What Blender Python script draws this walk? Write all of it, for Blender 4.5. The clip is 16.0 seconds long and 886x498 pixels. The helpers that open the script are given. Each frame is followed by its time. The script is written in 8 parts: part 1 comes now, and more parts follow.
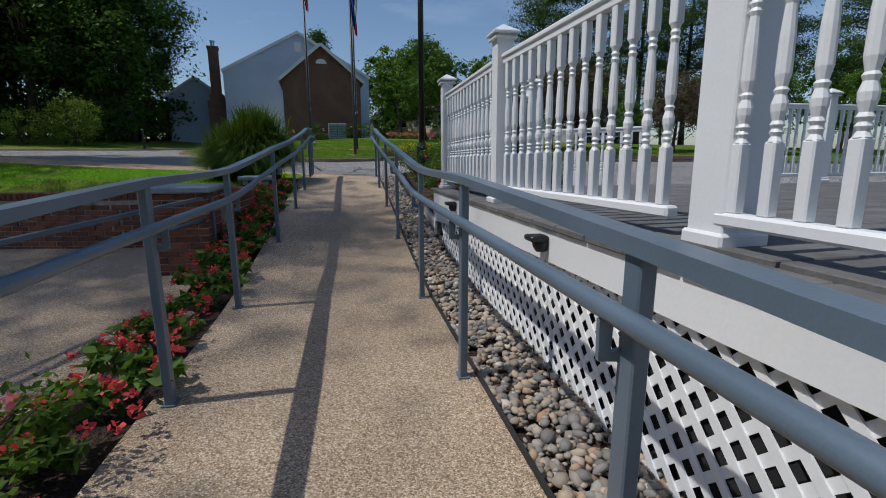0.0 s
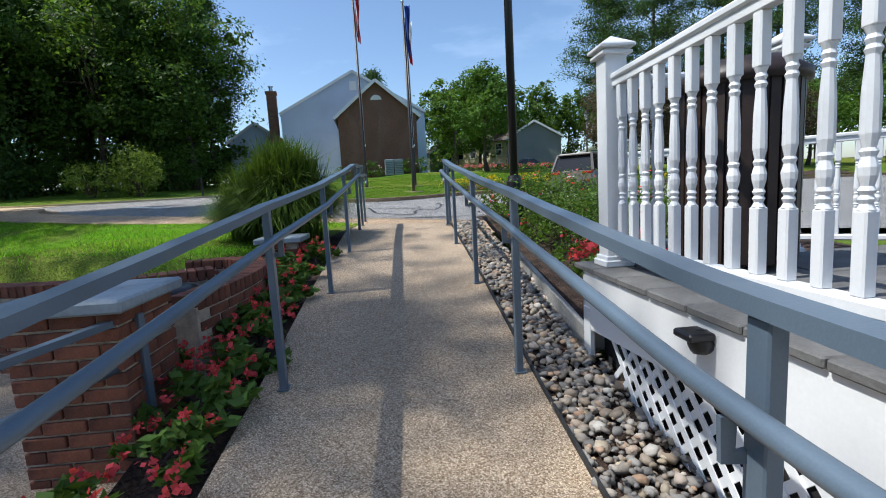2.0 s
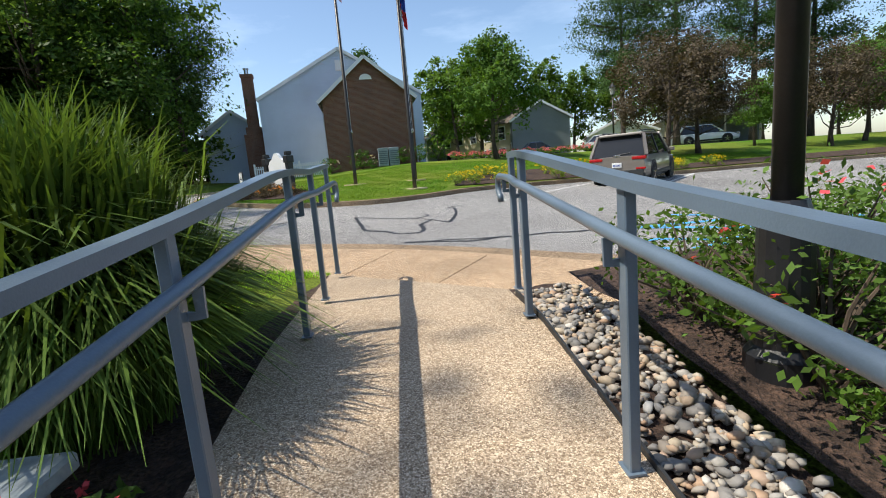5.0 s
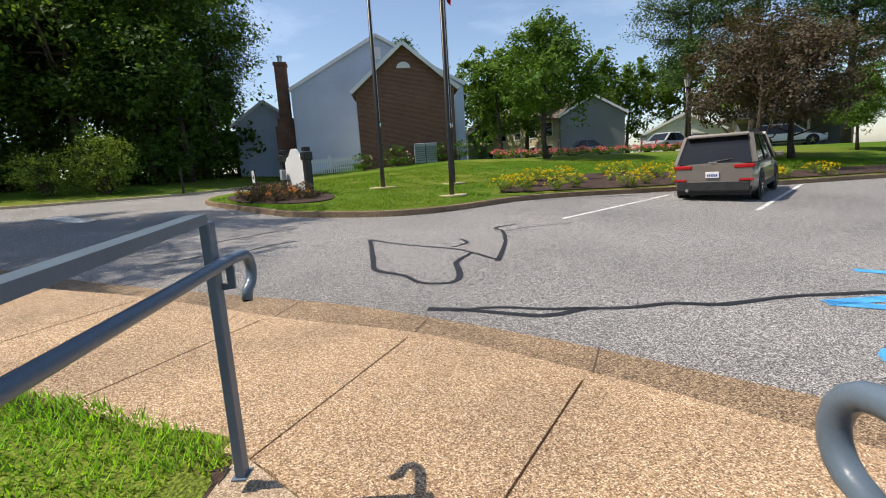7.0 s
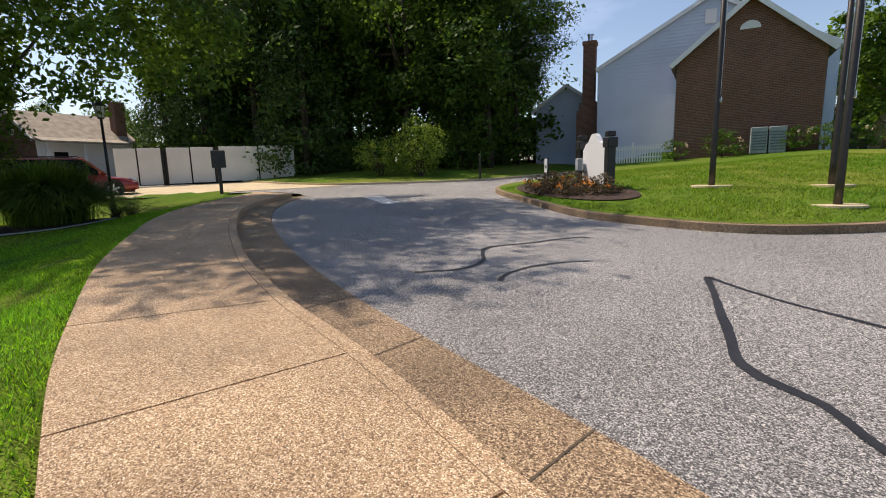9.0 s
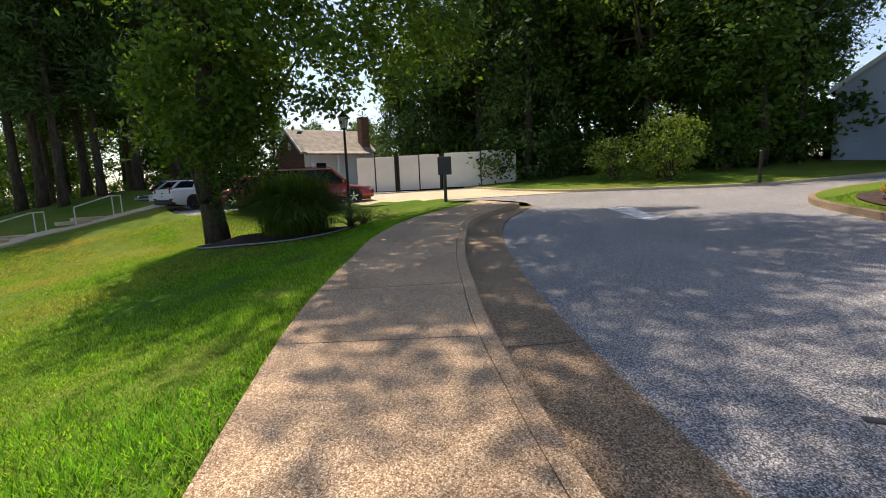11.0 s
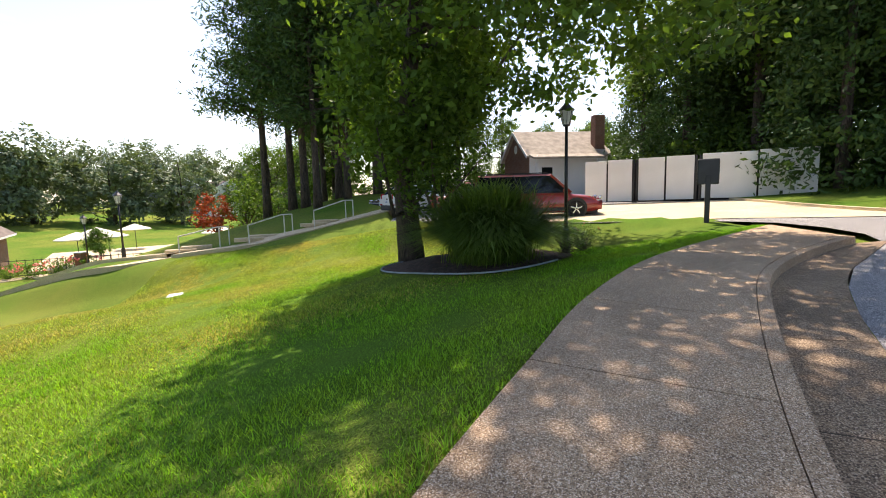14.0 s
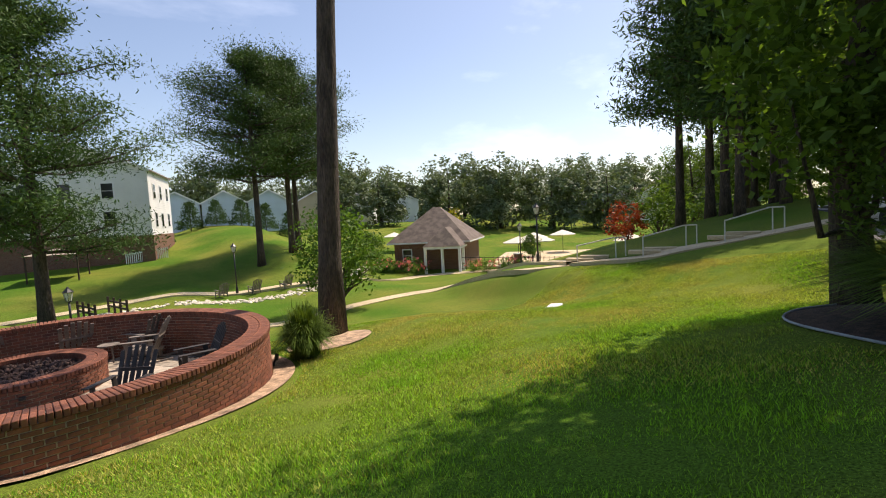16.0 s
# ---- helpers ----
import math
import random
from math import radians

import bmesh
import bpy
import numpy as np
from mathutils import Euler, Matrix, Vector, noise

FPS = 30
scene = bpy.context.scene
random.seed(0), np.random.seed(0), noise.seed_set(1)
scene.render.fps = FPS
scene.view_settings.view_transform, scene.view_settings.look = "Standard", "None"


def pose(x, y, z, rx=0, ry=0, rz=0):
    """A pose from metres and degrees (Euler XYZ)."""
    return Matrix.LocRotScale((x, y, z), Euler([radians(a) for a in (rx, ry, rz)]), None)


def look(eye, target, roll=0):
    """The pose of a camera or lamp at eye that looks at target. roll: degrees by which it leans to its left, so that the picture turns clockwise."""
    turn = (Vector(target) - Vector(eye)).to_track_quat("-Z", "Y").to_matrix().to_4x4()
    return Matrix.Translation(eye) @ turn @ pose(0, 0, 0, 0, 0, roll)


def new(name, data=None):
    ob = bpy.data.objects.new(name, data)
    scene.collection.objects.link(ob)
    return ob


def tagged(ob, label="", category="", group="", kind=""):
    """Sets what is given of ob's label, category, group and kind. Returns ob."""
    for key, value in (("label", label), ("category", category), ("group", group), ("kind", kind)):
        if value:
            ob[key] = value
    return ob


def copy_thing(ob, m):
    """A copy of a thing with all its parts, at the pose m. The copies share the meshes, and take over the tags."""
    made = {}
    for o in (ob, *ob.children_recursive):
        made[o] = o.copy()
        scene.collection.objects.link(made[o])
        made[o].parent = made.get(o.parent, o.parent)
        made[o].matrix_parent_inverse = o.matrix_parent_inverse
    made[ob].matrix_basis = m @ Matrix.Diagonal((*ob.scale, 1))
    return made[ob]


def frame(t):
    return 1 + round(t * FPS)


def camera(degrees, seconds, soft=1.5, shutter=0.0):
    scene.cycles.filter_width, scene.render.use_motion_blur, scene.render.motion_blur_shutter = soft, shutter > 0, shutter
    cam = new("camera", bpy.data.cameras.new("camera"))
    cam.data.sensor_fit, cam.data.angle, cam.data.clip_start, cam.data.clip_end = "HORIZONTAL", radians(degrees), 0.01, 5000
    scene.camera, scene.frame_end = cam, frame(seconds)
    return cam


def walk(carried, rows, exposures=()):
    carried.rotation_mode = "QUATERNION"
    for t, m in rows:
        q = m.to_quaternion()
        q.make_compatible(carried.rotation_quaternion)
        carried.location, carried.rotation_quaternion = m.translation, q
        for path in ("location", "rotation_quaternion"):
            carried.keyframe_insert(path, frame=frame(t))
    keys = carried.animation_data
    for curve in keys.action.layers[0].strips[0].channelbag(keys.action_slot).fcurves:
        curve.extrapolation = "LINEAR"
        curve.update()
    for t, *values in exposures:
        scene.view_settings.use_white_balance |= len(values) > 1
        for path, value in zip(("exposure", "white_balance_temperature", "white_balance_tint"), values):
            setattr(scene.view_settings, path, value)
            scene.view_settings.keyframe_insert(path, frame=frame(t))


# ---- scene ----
cam = camera(87.0, 16.0, soft=1.0)
PATH = [
    (0, (-0.007, -0.166, 1.203), (-0.004, 1.794, 0.806), -0.1),
    (0.5, (-0.122, 0.513, 1.234), (-0.228, 2.48, 0.891), -1.2),
    (1, (-0.293, 1.206, 1.256), (-0.475, 3.173, 0.948), -2.4),
    (1.5, (-0.448, 1.941, 1.275), (-0.673, 3.909, 0.998), -3.2),
    (2, (-0.62, 2.64, 1.318), (-0.859, 4.608, 1.056), -3.2),
    (2.5, (-0.763, 3.38, 1.307), (-1.003, 5.348, 1.041), -3.5),
    (3, (-0.992, 4.126, 1.321), (-1.227, 6.094, 1.055), -3.1),
    (3.5, (-1.161, 4.838, 1.356), (-1.393, 6.805, 1.084), -3.1),
    (4, (-1.345, 5.538, 1.44), (-1.581, 7.506, 1.169), -3.7),
    (4.2, (-1.387, 5.811, 1.474), (-1.617, 7.778, 1.195), -4.9),
    (6.3, (-1.792, 8.792, 1.854), (-2.043, 10.748, 1.52), -4.2),
    (6.5, (-1.828, 9.096, 1.868), (-2.104, 11.05, 1.542), -3.7),
    (7, (-1.941, 9.808, 1.919), (-2.329, 11.742, 1.589), -3.5),
    (7.5, (-2.111, 10.449, 1.976), (-2.656, 12.346, 1.652), -2.8),
    (8, (-2.365, 11.057, 2.0), (-3.187, 12.855, 1.696), -1.9),
    (8.5, (-2.723, 11.617, 2.022), (-3.865, 13.229, 1.712), -1.6),
    (9, (-3.299, 12.055, 2.016), (-4.704, 13.44, 1.687), -1.5),
    (9.5, (-3.932, 12.337, 2.049), (-5.501, 13.53, 1.703), -1.9),
    (10, (-4.698, 12.575, 2.034), (-6.419, 13.536, 1.7), -2.2),
    (10.2, (-4.991, 12.657, 2.048), (-6.753, 13.547, 1.726), -2.2),
    (12.3, (-7.77, 13.352, 2.228), (-9.704, 13.796, 1.974), -3.5),
    (12.5, (-7.983, 13.415, 2.244), (-9.92, 13.846, 1.996), -3.7),
    (13, (-8.61, 13.535, 2.33), (-10.572, 13.862, 2.114), -3.6),
    (13.5, (-9.152, 13.702, 2.333), (-11.14, 13.767, 2.133), -2.4),
    (14, (-9.754, 13.834, 2.373), (-11.719, 13.552, 2.133), -1.6),
    (14.5, (-10.256, 13.895, 2.446), (-12.089, 13.126, 2.234), -2.2),
    (15, (-10.727, 13.96, 2.468), (-12.262, 12.694, 2.261), -3.4),
    (15.5, (-11.289, 14.072, 2.48), (-12.563, 12.541, 2.297), -3.8),
    (16, (-11.751, 14.19, 2.525), (-12.82, 12.506, 2.381), -3.2),
]
walk(cam, [(t, look(eye, target, roll)) for t, eye, target, roll in PATH],
     exposures=[(0, -0.7, 6000, 10), (0.6, -0.28, 5750, 8), (1.5, 0.08, 5850, 8), (3.5, 0.45, 6250, 7), (7, 0.2, 6800, 12), (9, 0.1, 7050, 16), (12.5, 0.85, 7100, 17), (13.5, 1.08, 7050, 19), (14.5, 0.75, 7200, 19), (16, 0.3, 7300, 18)])

# ---- sky and sun ----
SUN_AZ, SUN_EL = radians(256.7), radians(58.0)
world = bpy.data.worlds.new("world")
scene.world = world
world.use_nodes = True
wn = world.node_tree
sky = wn.nodes.new("ShaderNodeTexSky")
sky.sky_type, sky.sun_disc = "NISHITA", False
sky.sun_elevation, sky.sun_rotation = SUN_EL, SUN_AZ
sky.air_density, sky.dust_density, sky.ozone_density = 1.0, 0.9, 2.2
# thin high cirrus over the whole sky
sky_dir, cirrus_map, cirrus, cirrus_range, cirrus_add = (wn.nodes.new(k) for k in ("ShaderNodeTexCoord", "ShaderNodeMapping", "ShaderNodeTexNoise", "ShaderNodeMapRange", "ShaderNodeMix"))
cirrus_map.inputs["Scale"].default_value, cirrus_map.inputs["Rotation"].default_value = (1.2, 2.6, 5.0), (0.1, 0.2, 0.5)
cirrus.inputs["Scale"].default_value, cirrus.inputs["Detail"].default_value, cirrus.inputs["Roughness"].default_value = 1.4, 7, 0.58
cirrus_range.inputs[1].default_value, cirrus_range.inputs[2].default_value, cirrus_range.inputs[4].default_value = 0.55, 0.8, 0.6
cirrus_add.data_type, cirrus_add.blend_type = "RGBA", "ADD"
cirrus_add.inputs[7].default_value = (3.0, 3.1, 3.2, 1)
wn.links.new(sky_dir.outputs["Generated"], cirrus_map.inputs[0]), wn.links.new(cirrus_map.outputs[0], cirrus.inputs["Vector"])
wn.links.new(cirrus.outputs["Fac"], cirrus_range.inputs[0]), wn.links.new(cirrus_range.outputs[0], cirrus_add.inputs[0])
wn.links.new(sky.outputs[0], cirrus_add.inputs[6]), wn.links.new(cirrus_add.outputs[2], wn.nodes["Background"].inputs[0])
wn.nodes["Background"].inputs[1].default_value = 0.15
sun_data = bpy.data.lights.new("sun", "SUN")
sun_data.energy, sun_data.angle, sun_data.color = 4.8, radians(0.55), (1.0, 0.93, 0.82)
sun = new("sun", sun_data)
sun.matrix_world = look((-30, -8, 50), (-30 + math.cos(SUN_EL) * -math.sin(SUN_AZ), -8 + math.cos(SUN_EL) * -math.cos(SUN_AZ), 50 - math.sin(SUN_EL)))


# ---- materials ----
def material(name, base, rough=0.7, var=0.25, scale=6.0, fine=60.0, bump=0.2, metal=0.0, other=None, spots=0.0, per_object=0.0, per_island=0.0, fine_var=None, spec=0.5, dist=0.01, stretch=1.0):
    """A surface with colour variation at two scales and a fine relief, at real-world size."""
    m = bpy.data.materials.new(name)
    m.use_nodes = True
    nt = m.node_tree
    b = nt.nodes["Principled BSDF"]
    b.inputs["Roughness"].default_value, b.inputs["Metallic"].default_value = rough, metal
    b.inputs["Specular IOR Level"].default_value = spec
    geo = nt.nodes.new("ShaderNodeNewGeometry")
    tc = nt.nodes.new("ShaderNodeTexCoord")
    vec = tc.outputs["Object"]
    if stretch != 1.0:
        grain = nt.nodes.new("ShaderNodeMapping")
        grain.inputs["Scale"].default_value = (1, 1, stretch)
        nt.links.new(vec, grain.inputs[0])
        vec = grain.outputs[0]
    n1 = nt.nodes.new("ShaderNodeTexNoise")
    n1.inputs["Scale"].default_value, n1.inputs["Detail"].default_value = scale, 4
    n2 = nt.nodes.new("ShaderNodeTexNoise")
    n2.inputs["Scale"].default_value, n2.inputs["Detail"].default_value = fine, 3
    nt.links.new(vec, n1.inputs["Vector"]), nt.links.new(vec, n2.inputs["Vector"])
    mix = nt.nodes.new("ShaderNodeMix")
    mix.data_type = "RGBA"
    dark = other or tuple(c * (1 - var) for c in base)
    light = base if other else tuple(min(1, c * (1 + var)) for c in base)
    mix.inputs[6].default_value, mix.inputs[7].default_value = (*dark, 1), (*light, 1)
    ramp_ = nt.nodes.new("ShaderNodeMapRange")
    ramp_.inputs[1].default_value, ramp_.inputs[2].default_value = 0.36, 0.64
    nt.links.new(n1.outputs["Fac"], ramp_.inputs[0])
    nt.links.new(ramp_.outputs[0], mix.inputs[0])
    hsv = nt.nodes.new("ShaderNodeHueSaturation")
    nt.links.new(mix.outputs[2], hsv.inputs["Color"])
    value = nt.nodes.new("ShaderNodeMapRange")
    value.inputs[1].default_value, value.inputs[2].default_value = 0.3, 0.7
    fv = var * 0.5 if fine_var is None else fine_var
    value.inputs[3].default_value, value.inputs[4].default_value = 1 - fv, 1 + fv
    nt.links.new(n2.outputs["Fac"], value.inputs[0])
    out = value.outputs[0]
    for amount, node, socket in ((per_object, "ShaderNodeObjectInfo", "Random"), (per_island, None, "Random Per Island")):
        if amount:
            src = nt.nodes.new(node).outputs[socket] if node else geo.outputs[socket]
            r = nt.nodes.new("ShaderNodeMapRange")
            r.inputs[3].default_value, r.inputs[4].default_value = 1 - amount, 1 + amount
            nt.links.new(src, r.inputs[0])
            mul = nt.nodes.new("ShaderNodeMath")
            mul.operation = "MULTIPLY"
            nt.links.new(out, mul.inputs[0]), nt.links.new(r.outputs[0], mul.inputs[1])
            out = mul.outputs[0]
    nt.links.new(out, hsv.inputs["Value"])
    nt.links.new(hsv.outputs[0], b.inputs["Base Color"])
    if bump:
        bp = nt.nodes.new("ShaderNodeBump")
        bp.inputs["Strength"].default_value, bp.inputs["Distance"].default_value = bump, dist
        nt.links.new(n2.outputs["Fac"], bp.inputs["Height"])
        nt.links.new(bp.outputs[0], b.inputs["Normal"])
    return m


def aggregate(name, colours, scale, gap, rough=0.85, bump=0.6, stain=0.25, stain_scale=0.7):
    """Pebbles set in a binder: cells with a colour of their own, darker joints between, and wide stains."""
    m = bpy.data.materials.new(name)
    m.use_nodes = True
    nt = m.node_tree
    b = nt.nodes["Principled BSDF"]
    b.inputs["Roughness"].default_value = rough
    tc = nt.nodes.new("ShaderNodeTexCoord")
    cell = nt.nodes.new("ShaderNodeTexVoronoi")
    cell.inputs["Scale"].default_value = scale
    edge = nt.nodes.new("ShaderNodeTexVoronoi")
    edge.inputs["Scale"].default_value = scale
    edge.feature = "DISTANCE_TO_EDGE"
    wide = nt.nodes.new("ShaderNodeTexNoise")
    wide.inputs["Scale"].default_value, wide.inputs["Detail"].default_value = stain_scale, 6
    for n in (cell, edge, wide):
        nt.links.new(tc.outputs["Object"], n.inputs["Vector"])
    sep = nt.nodes.new("ShaderNodeSeparateColor")
    nt.links.new(cell.outputs["Color"], sep.inputs[0])
    ramp_ = nt.nodes.new("ShaderNodeValToRGB")
    ramp_.color_ramp.interpolation = "LINEAR"
    while len(ramp_.color_ramp.elements) < len(colours):
        ramp_.color_ramp.elements.new(0.5)
    for i, c in enumerate(colours):
        e = ramp_.color_ramp.elements[i]
        e.position, e.color = i / (len(colours) - 1), (*c, 1)
    nt.links.new(sep.outputs[0], ramp_.inputs[0])
    er = nt.nodes.new("ShaderNodeMapRange")
    er.inputs[1].default_value, er.inputs[2].default_value = 0.0, gap
    er.inputs[3].default_value, er.inputs[4].default_value = 0.3, 1.05
    nt.links.new(edge.outputs["Distance"], er.inputs[0])
    wr = nt.nodes.new("ShaderNodeMapRange")
    wr.inputs[1].default_value, wr.inputs[2].default_value = 0.35, 0.65
    wr.inputs[3].default_value, wr.inputs[4].default_value = 1 - stain, 1 + stain * 0.5
    nt.links.new(wide.outputs["Fac"], wr.inputs[0])
    mul = nt.nodes.new("ShaderNodeMath")
    mul.operation = "MULTIPLY"
    nt.links.new(er.outputs[0], mul.inputs[0]), nt.links.new(wr.outputs[0], mul.inputs[1])
    hsv = nt.nodes.new("ShaderNodeHueSaturation")
    nt.links.new(ramp_.outputs[0], hsv.inputs["Color"]), nt.links.new(mul.outputs[0], hsv.inputs["Value"])
    nt.links.new(hsv.outputs[0], b.inputs["Base Color"])
    bp = nt.nodes.new("ShaderNodeBump")
    bp.inputs["Strength"].default_value, bp.inputs["Distance"].default_value = bump, 0.006
    nt.links.new(er.outputs[0], bp.inputs["Height"])
    nt.links.new(bp.outputs[0], b.inputs["Normal"])
    return m


def leafy(name, base, var=0.35, rough=0.55, through_=0.35, per_object=0.08, other=None, scale=1.5):
    """Leaves that let some light through, each with a tone of its own."""
    m = material(name, base, rough, 0.2, scale, 14.0, 0.0, per_island=var, per_object=per_object, spec=0.15, other=other)
    nt = m.node_tree
    b = nt.nodes["Principled BSDF"]
    tr = nt.nodes.new("ShaderNodeBsdfTranslucent")
    src = b.inputs["Base Color"].links[0].from_socket
    warm = nt.nodes.new("ShaderNodeMix")
    warm.data_type, warm.blend_type = "RGBA", "MULTIPLY"
    warm.inputs[0].default_value = 1.0
    warm.inputs[7].default_value = (1.25, 1.2, 0.5, 1)
    nt.links.new(src, warm.inputs[6])
    nt.links.new(warm.outputs[2], tr.inputs["Color"])
    mx = nt.nodes.new("ShaderNodeMixShader")
    mx.inputs[0].default_value = through_
    nt.links.new(b.outputs[0], mx.inputs[1]), nt.links.new(tr.outputs[0], mx.inputs[2])
    nt.links.new(mx.outputs[0], nt.nodes["Material Output"].inputs[0])
    return m


def glassy(name, tint=(0.012, 0.014, 0.016), rough=0.04):
    return material(name, tint, rough, 0.05, 1, 3, 0.0, spec=0.45)


M = {}
M["grass"] = material("lawn soil and turf", (0.07, 0.15, 0.016), 0.95, 0.3, 0.16, 45.0, 0.8, other=(0.17, 0.195, 0.035), fine_var=0.65, dist=0.03, spec=0.05)
M["blade"] = leafy("grass blade", (0.17, 0.4, 0.025), 0.7, 0.6, 0.45, other=(0.23, 0.4, 0.035), scale=0.4)
M["blade_dry"] = leafy("sun-dried grass blade", (0.42, 0.38, 0.11), 0.6, 0.6, 0.4, other=(0.19, 0.38, 0.03), scale=0.25)
M["blade_lawn"] = leafy("island grass blade", (0.11, 0.24, 0.022), 0.55, 0.6, 0.4, other=(0.16, 0.25, 0.03), scale=0.4)
M["drygrass"] = material("dry turf", (0.25, 0.2, 0.07), 0.9, 0.3, 0.5, 40.0, 0.6, other=(0.1, 0.15, 0.03), fine_var=0.4)
M["asphalt"] = aggregate("worn asphalt", [(0.035, 0.035, 0.04), (0.13, 0.127, 0.124), (0.33, 0.32, 0.31), (0.74, 0.7, 0.65)], 130, 0.09, 0.85, 0.5, 0.18, 0.35)
M["walk"] = aggregate("tan exposed aggregate", [(0.17, 0.1, 0.055), (0.46, 0.29, 0.16), (0.64, 0.43, 0.25), (0.95, 0.77, 0.55)], 135, 0.09, 0.85, 0.7, 0.2, 0.9)
M["gutter"] = aggregate("brown gutter aggregate", [(0.06, 0.037, 0.02), (0.22, 0.14, 0.08), (0.38, 0.26, 0.15), (0.66, 0.5, 0.33)], 120, 0.09, 0.85, 0.6, 0.25, 0.9)
M["ramp"] = aggregate("fine grey-tan ramp aggregate", [(0.2, 0.13, 0.08), (0.43, 0.31, 0.2), (0.58, 0.44, 0.3), (0.82, 0.68, 0.5)], 165, 0.085, 0.85, 0.6, 0.2, 0.8)
M["pathc"] = aggregate("pale path concrete", [(0.5, 0.4, 0.24), (0.58, 0.47, 0.3), (0.62, 0.52, 0.35)], 40, 0.04, 0.9, 0.2, 0.15)
M["joint"] = material("dark joint", (0.09, 0.065, 0.042), 0.95)
M["tar"] = material("crack sealant", (0.018, 0.018, 0.02), 0.55, 0.3, 9, 60, 0.3)
M["white_line"] = material("worn white road paint", (0.6, 0.6, 0.58), 0.75, 0.3, 5, 90, 0.3, fine_var=0.35)
M["blue_line"] = material("blue road paint", (0.06, 0.33, 0.68), 0.7, 0.2, 5, 90, 0.3, fine_var=0.25)
M["mulch"] = material("dark bark mulch", (0.06, 0.035, 0.024), 0.95, 0.45, 9, 55, 1.0, fine_var=0.55, dist=0.04)
# grey-blue paint made bluer: the sky's reflection is mixed into its base colour
M["rail"] = material("grey-blue rail paint with sky tint", (0.115, 0.155, 0.2), 0.33, 0.08, 3, 160, 0.06)
M["white"] = material("white painted trim", (0.78, 0.79, 0.8), 0.45, 0.04, 1.2, 70, 0.05, per_object=0.015)
M["vinyl"] = material("white panel", (0.74, 0.75, 0.75), 0.5, 0.05, 0.8, 30, 0.06)
# near-black that stands for shade under the deck, behind the gates, in pipe ends
M["dark"] = material("near-black painted shade", (0.02, 0.02, 0.022), 0.95)
M["paver"] = material("grey deck pavers", (0.13, 0.128, 0.125), 0.85, 0.2, 4, 60, 0.4, per_object=0.12)
M["slate"] = material("blue-grey slate cap", (0.3, 0.34, 0.36), 0.7, 0.15, 5, 40, 0.4)
M["brick"] = material("red-brown brick", (0.24, 0.085, 0.045), 0.85, 0.3, 9, 80, 0.5, per_object=0.3, other=(0.15, 0.055, 0.035))
M["brick_run"] = material("red-brown brick run", (0.24, 0.085, 0.045), 0.85, 0.3, 9, 80, 0.5, per_island=0.3, other=(0.15, 0.055, 0.035))
M["mortar"] = material("mortar", (0.46, 0.39, 0.3), 0.95, 0.2, 12, 90, 0.5)
M["black"] = material("black painted metal", (0.015, 0.015, 0.017), 0.4, 0.2, 5, 80, 0.1)
M["frost"] = material("frosted lamp glass", (0.6, 0.6, 0.58), 0.25, 0.05)
M["bark"] = material("furrowed bark", (0.1, 0.075, 0.058), 0.95, 0.45, 5, 26, 1.0, other=(0.045, 0.033, 0.026), fine_var=0.5, dist=0.08, stretch=0.22)
M["twig"] = material("thin twig", (0.09, 0.065, 0.045), 0.9)
M["leaf_oak"] = leafy("oak leaf", (0.095, 0.17, 0.03), 0.45, through_=0.45)
M["leaf_mid"] = leafy("broad leaf", (0.1, 0.19, 0.034))
M["leaf_light"] = leafy("bright leaf", (0.22, 0.31, 0.06))
M["leaf_deep"] = leafy("deep wood leaf", (0.085, 0.155, 0.034), 0.5, through_=0.5)
M["leaf_cedar"] = leafy("cedar spray", (0.06, 0.115, 0.032), through_=0.15)
M["leaf_pine"] = leafy("pine needles", (0.065, 0.12, 0.036), through_=0.15)
M["leaf_purple"] = leafy("purple-brown leaf", (0.1, 0.078, 0.052), through_=0.25)
M["leaf_red"] = leafy("red leaf", (0.3, 0.06, 0.03))
M["leaf_yellow"] = leafy("yellow-green leaf", (0.3, 0.28, 0.04))
M["leaf_bed"] = leafy("bed plant leaf", (0.115, 0.2, 0.042))
# paler and greyer than the nearer leaves: distance haze is put into this colour
M["leaf_hazed"] = leafy("haze-paled distant leaf", (0.13, 0.175, 0.095), through_=0.2)
M["reed"] = leafy("ornamental grass blade", (0.115, 0.185, 0.036), 0.4)
M["petal_red"] = leafy("coral red petal", (0.75, 0.1, 0.12), 0.3)
M["petal_pink"] = leafy("pink petal", (0.7, 0.2, 0.26), 0.3)
M["petal_yellow"] = leafy("yellow petal", (0.72, 0.55, 0.02), 0.25)
M["petal_white"] = leafy("pale petal", (0.75, 0.6, 0.58), 0.3)
M["petal_orange"] = leafy("orange petal", (0.7, 0.25, 0.04), 0.3)
M["timber"] = material("weathered timber", (0.3, 0.29, 0.27), 0.9, 0.3, 3, 40, 0.6)
M["stone"] = material("river stone", (0.33, 0.3, 0.26), 0.75, 0.3, 8, 50, 0.3, per_object=0.45, per_island=0.45)
